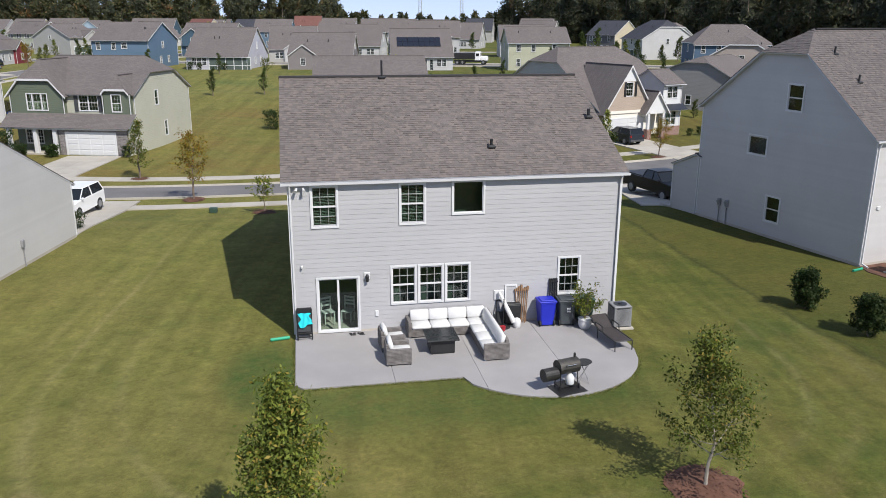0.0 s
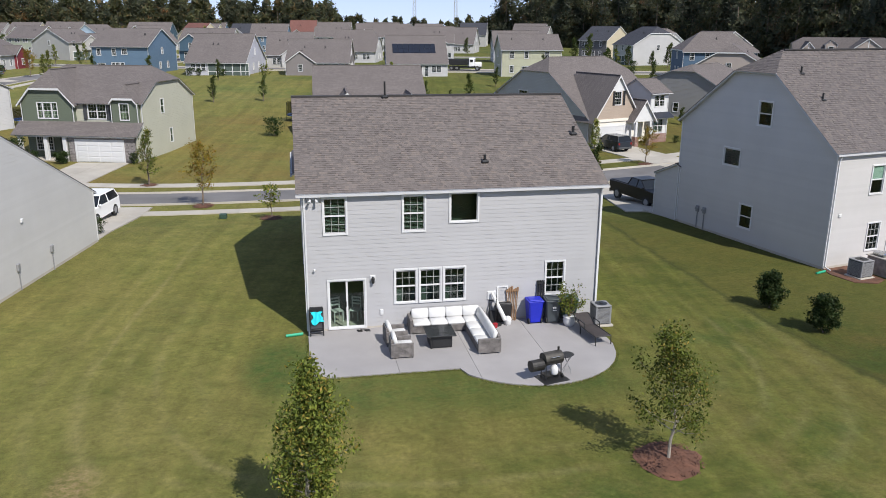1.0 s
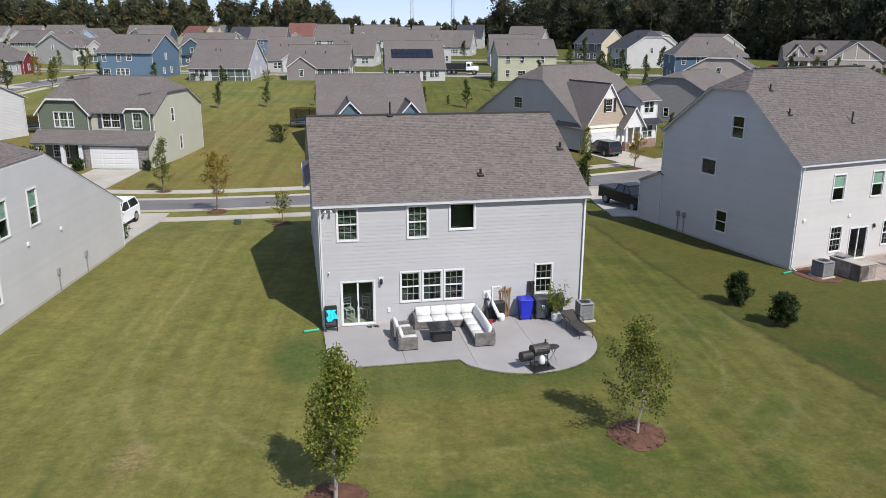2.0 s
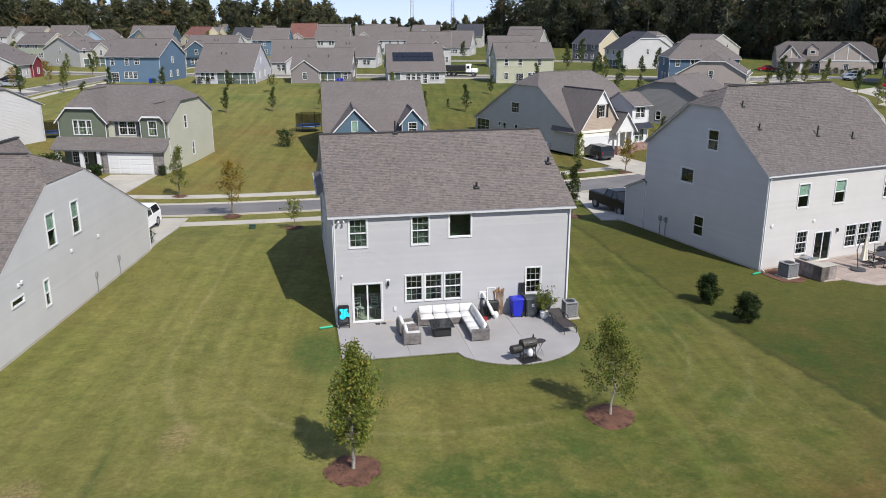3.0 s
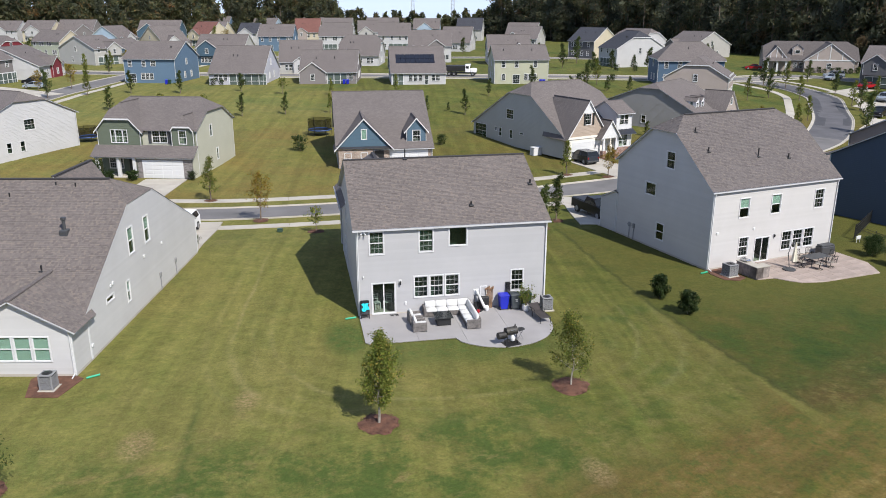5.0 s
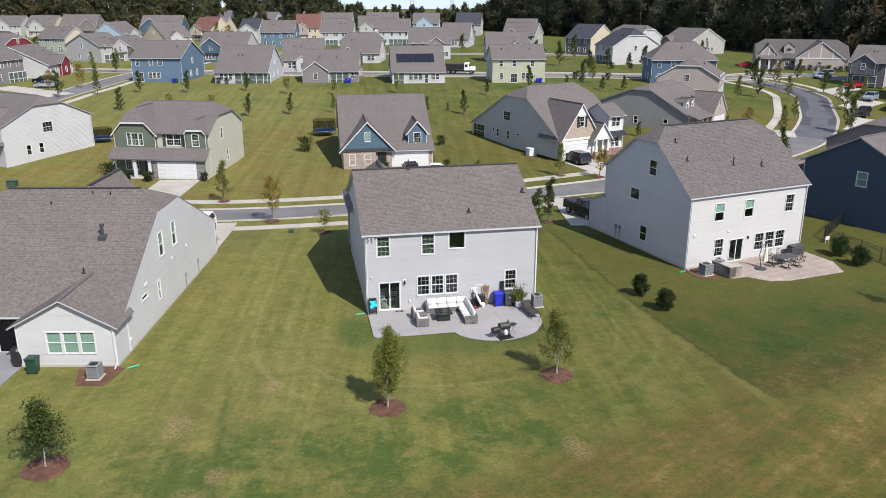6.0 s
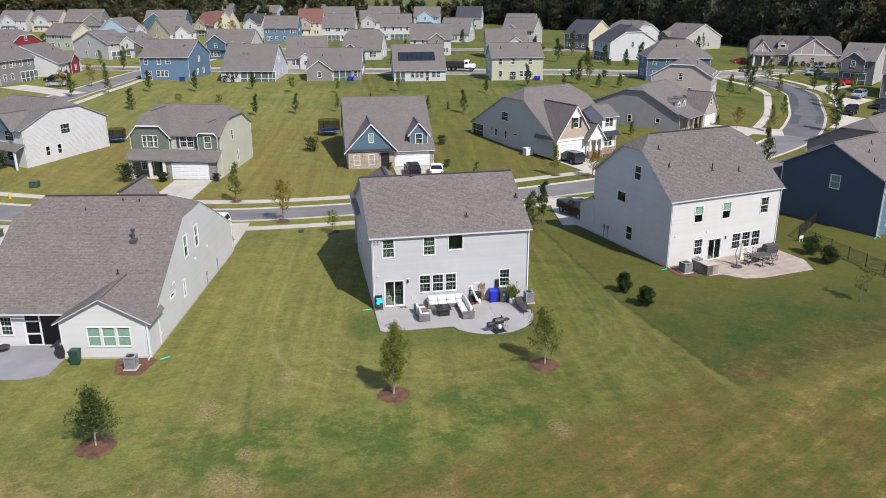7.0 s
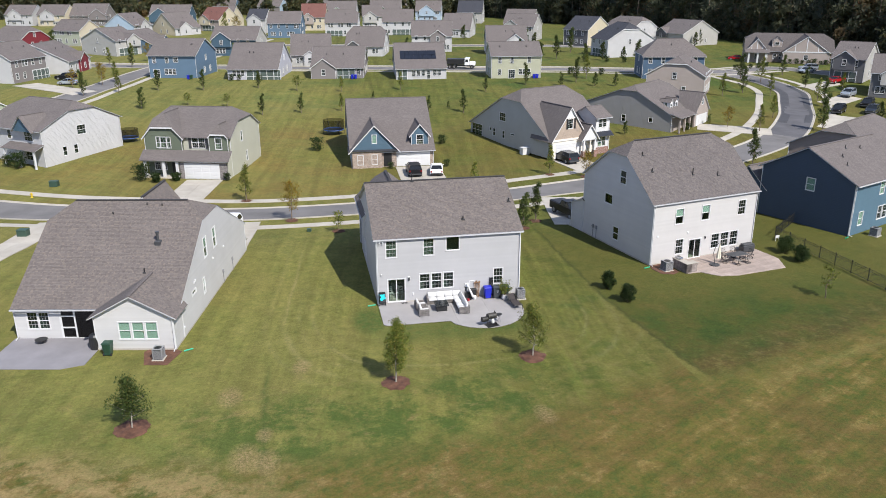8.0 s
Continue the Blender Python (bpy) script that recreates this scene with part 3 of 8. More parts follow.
STREET = curve_points([(-126.2, 100), (-96.5, 77.2), (-68.3, 56.3), (-43.5, 42.7), (-27, 36.8), (-13.6, 33.3), (0.2, 32.9), (13.8, 34.5), (27.7, 37.7), (42.6, 42.1), (60.5, 50.5), (78.7, 63.2), (91.1, 77.2), (99.6, 90.5), (105.5, 101), (107.5, 111.6), (105.5, 122), (102.7, 133.3)], 2.0)
CROSS = curve_points([(147.1, 104.5), (139.7, 113), (129.9, 123.8), (121.8, 134.4), (102.7, 130.6), (84.2, 136.9), (63.9, 145.1), (40.9, 150.5), (16, 157.6), (-18.8, 166.4), (-43.5, 174.2), (-82.6, 189.7), (-136.6, 211.9)], 4.0)
LEFT_STREET = curve_points([(-93.5, 76.3), (-70.8, 93.2), (-56.4, 112.9), (-50.8, 128.8), (-46.5, 153.2), (-40.8, 177.6), (-31.3, 211.9), (-18.6, 264.7)], 4.0)
BACK = curve_points([(-144.9, 264.7), (-72.7, 248.5), (-18.6, 236), (35.7, 222.1), (81.1, 211.9), (118, 190.6)], 6.0)


def street(name, line, half, label):
    g = Geo()
    ribbon(g, line, -half, half, 0.0, 0.03)
    road = solo(name, g, ASPHALT, label, "road", kind="structure")
    for side in (-1, 1):
        g = Geo()
        a, b = sorted((side * half, side * (half + 0.45)))
        ribbon(g, line, a, b, 0.0, 0.055)
        a, b = sorted((side * (half + 0.3), side * (half + 0.46)))
        ribbon(g, line, a, b, 0.0, 0.14)
        part("kerb", g, CONCRETE, road, "pale concrete kerb and gutter")
    return road


def walk_line(name, line, offset, width, label, first=0, last=None):
    """A concrete walk of slabs along a line."""
    top = tagged(new(name), label, "pavement", kind="structure")
    pts = line[first:last]
    rows = []
    for i, p in enumerate(pts):
        d = (pts[min(i + 1, len(pts) - 1)] - pts[max(i - 1, 0)]).normalized()
        nrm = Vector((-d.y, d.x))
        rows.append((p + nrm * (offset - width / 2), p + nrm * (offset + width / 2)))
    for (a, b), (c, d) in zip(rows, rows[1:]):
        e, f = (c - a).normalized() * 0.008, (d - b).normalized() * 0.008
        quad = [a + e, c - e, d - f, b + f]
        part("slab", Geo().slab([(q.x, q.y, gz(q.y) + 0.07) for q in quad], (0, 0, 1), 0.10), CONCRETE, top)
    return top


street("road_main", STREET, 3.0, "grey asphalt residential street with concrete gutters")
street("road_cross", CROSS, 3.2, "grey asphalt street crossing behind the lots")
street("road_left", LEFT_STREET, 3.2, "grey asphalt side street between the houses")
street("road_back", BACK, 3.0, "grey asphalt street behind the second row")
g = Geo()
bend_line = [p for p in STREET if p.x > 80 and p.y < 118]
Geo_wide = ribbon(Geo(), bend_line, -2.95, 2.95, 0.02, 0.036)
ribbon(g, bend_line[5:], 1.2, 2.8, 0.02, 0.042)
ribbon(g, bend_line[6:-4], -2.8, -1.6, 0.02, 0.042)
solo("road_resurfaced", Geo_wide, ASPHALT_MID, "darker resurfaced asphalt round the bend", "road", kind="structure")
solo("road_patch", g, ASPHALT_NEW, "dark fresh asphalt patch on the bend", "road", kind="structure")
walk_line("pavement_far", STREET, 7.2, 1.5, "pale concrete walk beyond the street")
walk_line("pavement_near", STREET, -6.2, 1.4, "pale concrete walk on the near side of the street", 0, 58)
walk_line("pavement_bend", STREET, -6.6, 1.5, "pale concrete walk round the bend", 62, None)
walk_line("pavement_left", LEFT_STREET, -6.0, 1.5, "pale concrete walk by the side street")
walk_line("pavement_cross", CROSS, 6.2, 1.5, "pale concrete walk by the cross street", 8, 40)
walk_line("pavement_cross_near", CROSS, -6.0, 1.5, "pale concrete walk by the cross street", 8, 60)


def driveway(label, p, q, w):
    """A concrete drive of slabs from p to q, w wide."""
    p, q = Vector(p), Vector(q)
    n = max(1, round((q - p).length / 3.2))
    top = tagged(new("driveway"), label, "driveway", kind="structure")
    for i in range(n):
        for side in (-1, 1):
            g = Geo()
            a, b = sorted((side * 0.012, side * w / 2))
            d = (q - p).normalized()
            ribbon(g, [p.lerp(q, i / n) + d * 0.012, p.lerp(q, (i + 1) / n) - d * 0.012], a, b, 0.0, 0.078)
            part("slab", g, CONCRETE, top)
    return top


# ---- house building ----
class Face:
    """A wall plane: s runs to the right as seen from outside, t up, n outwards."""

    def __init__(self, o, s, n):
        self.o, self.s, self.n = Vector(o), Vector(s).normalized(), Vector(n).normalized()
        self.t = self.n.cross(self.s)

    def at(self, s, t, n=0.0):
        return self.o + self.s * s + self.t * t + self.n * n

    def matrix(self, s, t):
        m = Matrix.Identity(4)
        for j, c in enumerate((self.s, -self.n, self.t, self.at(s, t))):
            m[0][j], m[1][j], m[2][j] = c
        return m


def span(poly, z):
    xs_at = []
    for (x0, z0), (x1, z1) in zip(poly, poly[1:] + poly[:1]):
        if (z0 - z) * (z1 - z) <= 0 and z0 != z1:
            xs_at.append(x0 + (x1 - x0) * (z - z0) / (z1 - z0))
    return (min(xs_at), max(xs_at)) if len(xs_at) > 1 else None


def pieces(poly, holes, z0, z1):
    """The pieces of a convex outline between two heights, with the holes left out: (bottom s0, s1, top s0, s1)."""
    a, b = span(poly, z0 + 1e-4), span(poly, z1 - 1e-4)
    if not a or not b:
        return []
    cuts = sorted((h[0], h[1]) for h in holes if h[2] < (z0 + z1) / 2 < h[3])
    out, l0, l1 = [], a[0], b[0]
    for c, d in cuts:
        out.append((l0, c, l1, c))
        l0 = l1 = d
    out.append((l0, a[1], l1, b[1]))
    return [p for p in out if max(p[1] - p[0], p[3] - p[2]) > 0.03]


def board(g, face, p, z0, z1, low, top):
    a, b, c, d = p
    vs = [face.at(a, z0, 0), face.at(b, z0, 0), face.at(b, z0, low), face.at(a, z0, low), face.at(c, z1, 0), face.at(d, z1, 0), face.at(d, z1, top), face.at(c, z1, top)]
    g.add(vs, [(3, 2, 6, 7), (0, 1, 2, 3), (0, 3, 7, 4), (1, 5, 6, 2), (4, 7, 6, 5), (0, 4, 5, 1)])


def wall(parent, face, poly, holes, material, near, course=0.178, name="wall", label=""):
    """A wall with real openings: backing 0.12 m thick, and lap boards, each a piece, on the near houses."""
    breaks = sorted({z for _, z in poly} | {z for h in holes for z in h[2:]})
    g = Geo()
    for z0, z1 in zip(breaks, breaks[1:]):
        if z1 - z0 > 0.01:
            for p in pieces(poly, holes, z0, z1):
                a, b, c, d = p
                vs = [face.at(a, z0, -0.12), face.at(b, z0, -0.12), face.at(b, z0), face.at(a, z0), face.at(c, z1, -0.12), face.at(d, z1, -0.12), face.at(d, z1), face.at(c, z1)]
                g.add(vs, [(3, 2, 6, 7), (0, 1, 2, 3), (0, 3, 7, 4), (1, 5, 6, 2), (4, 7, 6, 5), (0, 4, 5, 1)])
    w = part(name, g, material, parent, label)
    if near:
        z, top = 0.14, max(z for _, z in poly)
        while z < top - 0.02:
            for p in pieces(poly, holes, z, min(z + course, top)):
                gb = Geo()
                board(gb, face, p, z, min(z + course, top) + 0.012, 0.012, 0.003)
                part("clapboard", gb, material, w)
            z += course
    return w


WINDOW_CACHE = {}


def window_meshes(w, h, style):
    key = (round(w, 3), round(h, 3), style)
    if key in WINDOW_CACHE:
        return WINDOW_CACHE[key]
    c = 0.07
    fr = Geo()
    fr.ring(0, w, 0, h, c, -0.05, 0.07)
    out = {"window": (fr, WHITE)}
    x0, x1, z0, z1 = c, w - c, c, h - c
    sash = Geo()
    if "slider" in style:
        xm = (x0 + x1) / 2
        for a, b, k in ((x0, xm + 0.04, 0.0), (xm - 0.04, x1, -0.014)):
            sash.ring(a, b, z0, z1, 0.045, k, 0.03)
    elif "fixed" not in style:
        if "wide" in style:
            for q in ((x0 + x1) / 2,) if w < 2.1 else (x0 + (x1 - x0) * 0.27, x0 + (x1 - x0) * 0.73):
                sash.box(q - 0.06, q + 0.06, -0.03, 0.03, z0, z1)
        zm = (z0 + z1) / 2
        sash.box(x0, x1, -0.012, 0.03, zm - 0.028, zm + 0.028)
        for a, b in ((z0, zm), (zm, z1)):
            k = 0.0 if a == z0 else -0.006
            sash.ring(x0, x1, a, b, 0.03, k, 0.03)
    else:
        sash.ring(x0, x1, z0, z1, 0.03, 0.0, 0.03)
    out["sash"] = (sash, WHITE)
    if "grid" in style:
        mu = Geo()
        n = 6 if "wide" in style else 3
        for i in range(1, n):
            x = x0 + (x1 - x0) * i / n
            mu.box(x - 0.008, x + 0.008, 0.004, 0.03, z0, z1)
        for k in (0.25, 0.75):
            z = z0 + (z1 - z0) * k
            mu.box(x0, x1, 0.006, 0.03, z - 0.008, z + 0.008)
        out["muntin_grid"] = (mu, MUNTIN)
    out["pane"] = (Geo().box(x0, x1, 0.032, 0.037, z0, z1), GLASS)
    if "blind" in style:
        bl = Geo()
        z = z1 - 0.02
        low = z0 if "half" not in style else (z0 + z1) / 2 + 0.05
        while z > low + 0.03:
            bl.box(x0 + 0.01, x1 - 0.01, 0.075, 0.105, z - 0.006, z, pose(0, 0, 0))
            z -= 0.055
        out["blind"] = (bl, BLIND)
    if "shade" in style:
        out["shade"] = (Geo().box(x0 + 0.005, x1 - 0.005, 0.046, 0.054, z0 if "half" not in style else (z0 + z1) / 2, z1), SHADE_IN)
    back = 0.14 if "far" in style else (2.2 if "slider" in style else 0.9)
    # made-up shallow box behind the pane, coloured dark as an unlit room
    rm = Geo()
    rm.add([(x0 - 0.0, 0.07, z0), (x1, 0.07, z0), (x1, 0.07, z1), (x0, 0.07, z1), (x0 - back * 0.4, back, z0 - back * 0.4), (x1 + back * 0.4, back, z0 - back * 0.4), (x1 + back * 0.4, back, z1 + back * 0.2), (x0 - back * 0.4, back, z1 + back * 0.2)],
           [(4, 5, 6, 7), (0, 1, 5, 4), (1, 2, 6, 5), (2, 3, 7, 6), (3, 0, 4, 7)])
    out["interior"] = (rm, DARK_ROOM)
    if "far" in style:
        grid = Geo()
        for k in ("sash", "muntin_grid"):
            if k in out:
                grid.add(out[k][0].v, out[k][0].f)
        fr.v = [(x, y - 0.045, z) for x, y, z in fr.v]
        grid.v = [(x, y - 0.045, z) for x, y, z in grid.v]
        out = {"window": (fr, WHITE), "sash": (grid, WHITE), "pane": (Geo().box(x0, x1, -0.011, 0.015, z0, z1), FAR_GLASS)}
    meshes = {}
    for n, (geo, mt) in out.items():
        me = geo.mesh(n)
        me.materials.append(mt)
        meshes[n] = me
    WINDOW_CACHE[key] = meshes
    return meshes


def window(parent, face, s, z, w, h, style="grid", label=""):
    ms = window_meshes(w, h, style)
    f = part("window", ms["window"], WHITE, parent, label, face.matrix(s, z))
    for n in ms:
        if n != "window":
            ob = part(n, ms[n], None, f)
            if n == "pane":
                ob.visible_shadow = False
    return f


def tabs(face, poly, lift=0.0):
    """Asphalt shingle tabs in courses over a roof plane."""
    g = Geo()
    rnd = random.Random(round(sum(x + z for x, z in poly) * 100))
    z, top, j = min(t for _, t in poly), max(t for _, t in poly), 0
    while z < top - 0.02:
        z1 = min(z + 0.145, top)
        for a, b, c, d in pieces(poly, [], z, z1):
            x = a
            lo, hi = min(a, c), max(b, d)
            x = lo
            while x < hi:
                x1 = x + rnd.uniform(0.08, 0.21)
                q = [max(x, a), min(x1, b), max(x, c), min(x1, d)]
                if q[1] - q[0] > 0.01 or q[3] - q[2] > 0.01:
                    q[0], q[1] = min(q[0], q[1]), max(q[0], q[1])
                    q[2], q[3] = min(q[2], q[3]), max(q[2], q[3])
                    n0 = lift + rnd.choice((0.012, 0.014, 0.024))
                    vs = [face.at(q[0], z, lift), face.at(q[1], z, lift), face.at(q[1], z, n0), face.at(q[0], z, n0), face.at(q[3], z1 + 0.01, lift + 0.006), face.at(q[2], z1 + 0.01, lift + 0.006)]
                    g.add(vs, [(0, 1, 2, 3), (3, 2, 4, 5), (0, 3, 5), (1, 4, 2)])
                x = x1
        z = z1
        j += 1
    return g


def roof_plane(parent, M, pts, near, roofmat, name="roof_slope"):
    """One roof slope from its corner points (anticlockwise from above; the first two on the eave): deck with white edge, shingles on top."""
    P = [M @ Vector(p) for p in pts]
    s = (P[1] - P[0]).normalized()
    n = (P[1] - P[0]).cross(P[2] - P[0]).normalized()
    face = Face(P[0], s, n)
    g = Geo().slab(P, n, 0.08)
    deck = part(name, g, RAKE, parent)
    poly = [((p - P[0]).dot(face.s), (p - P[0]).dot(face.t)) for p in P]
    if near:
        part("shingle_layer", tabs(face, poly, 0.002), ROOF if near is True else near, deck)
    else:
        c = sum(P, Vector()) / len(P)
        g2 = Geo().slab([p + (p - c).normalized() * 0.03 + n * 0.025 for p in P], n, 0.02)
        part("shingle_layer", g2, roofmat, deck)
    return deck


def block(parent, M, w, d, ze, zf, ry, rz, zc=None, c=0.0, faces="rflb", mats=None, roofmat=None, wins=None, near=(), near_roof=False, o=0.38, r=0.25, gutters=True, z0=0.0, roof=True, ext=0.0, rakes=""):
    """A gabled block with its ridge along x: rear wall at y=0, front at y=d; zc and c clip the gable tops. wins: face letter -> rows of (s, z, w, h, style)."""
    wins, mats = wins or {}, mats or {}
    k1, k2 = (rz - ze) / ry, (rz - zf) / (d - ry)
    top = rz if zc is None else zc
    y1, y2 = (top - ze) / k1, d - (top - zf) / k2
    R = M.to_3x3()
    planes = {"b": Face(M @ Vector((0, 0, 0)), R @ Vector((1, 0, 0)), R @ Vector((0, -1, 0))),
              "f": Face(M @ Vector((w, d, 0)), R @ Vector((-1, 0, 0)), R @ Vector((0, 1, 0))),
              "l": Face(M @ Vector((0, d, 0)), R @ Vector((0, -1, 0)), R @ Vector((-1, 0, 0))),
              "r": Face(M @ Vector((w, 0, 0)), R @ Vector((0, 1, 0)), R @ Vector((1, 0, 0)))}
    prof = [(0, z0), (d, z0), (d, zf), (y2, top)] + ([(y1, top)] if y2 - y1 > 0.01 else []) + [(0, ze)]
    polys = {"b": [(0, z0), (w, z0), (w, ze), (0, ze)], "f": [(0, z0), (w, z0), (w, zf), (0, zf)], "r": prof, "l": [(d - y, z) for y, z in prof]}
    for k, face in planes.items():
        if k not in faces:
            continue
        holes = [(s + 0.05, s + ww - 0.05, z + 0.05, z + h - 0.05) for s, z, ww, h, *q in wins.get(k, []) if not (q and "far" in q[0])]
        mt = mats.get(k, mats.get("all"))
        wall(parent, face, polys[k], holes, mt, k in near)
        for s, z, ww, h, *st in wins.get(k, []):
            window(parent, face, s, z, ww, h, *(st or ["grid"]))
    # corner boards
    for x, y in ((0, 0), (w, 0), (w, d), (0, d)):
        g = Geo().box(x - 0.035, x + 0.035, y - 0.035, y + 0.035, z0 + 0.1, (ze if y == 0 else zf) - 0.02)
        part("corner_board", g, WHITE, parent, m=M)
    if not roof:
        return planes
    th = 0.10
    zb, zr, zt = ze - k1 * o + th, rz + th, top + th
    zfb = zf - k2 * o + th
    if zc is None:
        e = w + r + ext
        slopes = [[(-r, -o, zb), (w + r, -o, zb), (e, ry, zr), (-r, ry, zr)], [(w + r, d + o, zfb), (-r, d + o, zfb), (-r, ry, zr), (e, ry, zr)]]
    else:
        kh = (rz - zc) / c
        zh = zt - r * kh
        ya, yb = ry - (zr - zh) / k1, ry + (zr - zh) / k2
        slopes = [[(-r, -o, zb), (w + r, -o, zb), (w + r, ya, zh), (w - c, ry, zr), (c, ry, zr), (-r, ya, zh)],
                  [(w + r, d + o, zfb), (-r, d + o, zfb), (-r, yb, zh), (c, ry, zr), (w - c, ry, zr), (w + r, yb, zh)],
                  [(-r, yb, zh), (-r, ya, zh), (c, ry, zr)], [(w + r, ya, zh), (w + r, yb, zh), (w - c, ry, zr)]]
    for i, pts in enumerate(slopes):
        roof_plane(parent, M, pts, near_roof if i != 1 else False, roofmat or ROOF_FAR)
    edge_line = [(-o, zb), (ry, zr), (d + o, zfb)] if zc is None else [(-o, zb), (ya, zh), (yb, zh), (d + o, zfb)]
    for side in rakes:
        x0, x1 = (-r - 0.035, -r + 0.01) if side == "l" else (w + r - 0.01, w + r + 0.035)
        g = Geo()
        for (ya_, za_), (yb_, zb_) in zip(edge_line, edge_line[1:]):
            g.add([(x, y, z + dz) for x in (x0, x1) for y, z, dz in ((ya_, za_, -0.2), (yb_, zb_, -0.2), (yb_, zb_, 0.0), (ya_, za_, 0.0))],
                  [(3, 2, 1, 0), (4, 5, 6, 7), (0, 1, 5, 4), (2, 3, 7, 6), (1, 2, 6, 5), (3, 0, 4, 7)])
        part("rake_board", g, WHITE, parent, "white rake board along the gable", M)
    rc = Geo().box(c if zc else -r, w - c if zc else w + r + ext, ry - 0.13, ry + 0.13, zr - 0.02, zr + 0.055)
    part("ridge_cap", rc, RIDGE_VENT if near_roof and not ext else (roofmat or ROOF_FAR), parent, m=M)
    if gutters:
        for y, z in ((-o - 0.06, zb), (d + o + 0.06, zfb)):
            out_ = -1 if y < 0 else 1
            g = Geo()
            for a_, b_, lo_, hi_ in ((-0.06, 0.06, -0.115, -0.103), (0.048, 0.06, -0.103, -0.03), (-0.06, -0.05, -0.103, -0.045)):
                g.box(-r, w + r, *sorted((y + out_ * a_, y + out_ * b_)), z + lo_, z + hi_)
            for x_ in (-r, w + r - 0.012):
                g.box(x_, x_ + 0.012, y - 0.048, y + 0.048, z - 0.103, z - 0.035)
            part("gutter", g, RAKE, parent, m=M)
    return planes


def downspout(parent, M, x, y, top, out=(0, -1)):
    g = Geo()
    ox, oy = out
    g.path([(x + ox * 0.18, y + oy * 0.18, top), (x + ox * 0.08, y + oy * 0.08, top - 0.28), (x + ox * 0.08, y + oy * 0.08, 0.18), (x + ox * 0.45, y + oy * 0.45, 0.08)], 0.04, 4)
    return part("downspout", g, WHITE, parent, "white rectangular downspout", M)


def garage_door(parent, face, s, w=4.9, h=2.15, material=None):
    g = Geo().box(0, w, -0.02, 0.03, 0, h)
    d = part("garage_door", g, material or WHITE, parent, "white panelled garage door", face.matrix(s, 0.02))
    for i in range(4):
        for j in range(4):
            pw, ph = w / 4, h / 4
            pg = Geo().box(0, pw - 0.14, -0.045, -0.02, 0, ph - 0.12, None, 0.012)
            part("panel", pg, material or WHITE, d, m=pose(j * pw + 0.07, 0, i * ph + 0.06))
    tr = Geo().box(-0.14, 0, -0.05, 0.0, 0, h + 0.14).box(w, w + 0.14, -0.05, 0.0, 0, h + 0.14).box(0, w, -0.05, 0.0, h, h + 0.14)
    part("door_trim", tr, WHITE, d)
    return d


def vent_pipe(parent, m, h=0.32, r=0.05):
    """A plumbing vent with its flashing, upright on a roof."""
    g = Geo().tube((0, 0, -0.25), (0, 0, h), r).box(-0.16, 0.16, -0.16, 0.16, -0.16, -0.02, None, 0.05)
    return part("roof_vent", g, BLACK, parent, "black roof vent pipe", m)

# ---- the houses on the near side of the street ----
SIDE_MAIN = siding("grey_siding", (0.395, 0.39, 0.397))
SIDE_RIGHT = siding("pale_grey_siding", (0.485, 0.468, 0.455))
SIDE_LEFT = siding("light_siding", (0.51, 0.50, 0.492))
# one navy siding in two tones: shade and sunlight put into the colour
NAVY_SHADED = siding("navy_siding_shaded", (0.034, 0.056, 0.088), 0.18)
NAVY_SUNLIT = siding("navy_siding_sunlit", (0.075, 0.138, 0.185), 0.18)
HOUSE = Matrix.Identity(4)

house = thing("house", HOUSE, "two-storey grey lap-sided house with brown shingle roof", "house", "houses")
G = "grid blind"
block(house, HOUSE, 12.45, 14.2, 5.81, 5.55, 6.58, 8.93, faces="rflb", mats={"all": SIDE_MAIN}, near="bl", near_roof=True, o=0.12, wins={
    "b": [(0.75, 4.12, 1.0, 1.57, G), (3.93, 4.12, 1.0, 1.57, G), (5.88, 4.43, 1.26, 1.30, "fixed"),
          (3.58, 1.05, 0.99, 1.53, "grid"), (4.61, 1.05, 0.99, 1.53, "grid"), (5.64, 1.05, 0.99, 1.53, "grid"),
          (10.06, 1.07, 0.93, 1.55, "grid"), (0.84, 0.09, 1.60, 2.17, "slider fixed")],
    "l": [(4.5, 3.9, 0.9, 1.5, "grid"), (3.2, 0.9, 0.9, 1.5, "grid")]})
block(house, pose(5.4, 9.5, 0, 0, 0, 90), 7.2, 5.4, 5.2, 5.2, 2.7, 7.75, 7.0, 1.0, faces="r", mats={"all": SIDE_MAIN}, near_roof=True)
block(house, pose(5.6, 13.9, 0), 6.6, 2.6, 3.0, 2.7, 0.4, 3.3, faces="fr", mats={"all": SIDE_MAIN})
downspout(house, HOUSE, 0.06, 0.0, 5.70)
downspout(house, HOUSE, 12.40, 0.0, 5.70)
for x, y, h, r in ((4.05, 6.45, 0.62, 0.045), (7.72, 1.55, 0.20, 0.06), (12.25, 3.35, 0.25, 0.07)):
    vent_pipe(house, pose(x, y, 5.81 + 0.22 + 0.474 * y), h, r)
part("foundation", Geo().box(0.01, 12.44, -0.012, 0.1, 0.0, 0.145).box(0.02, 12.43, 0.1, 14.15, -1.0, 0.02), FOUNDATION, house)
fl = Geo()
for x in (0.30, 0.52):
    fl.tube((0.41, -0.03, 5.62), (x, -0.16, 5.60), 0.012).tube((x, -0.14, 5.62), (x + (x - 0.41) * 0.4, -0.28, 5.54), 0.035, 0.065, 10)
part("flood_light", fl, WHITE, house, "white twin flood lamp under the eave")
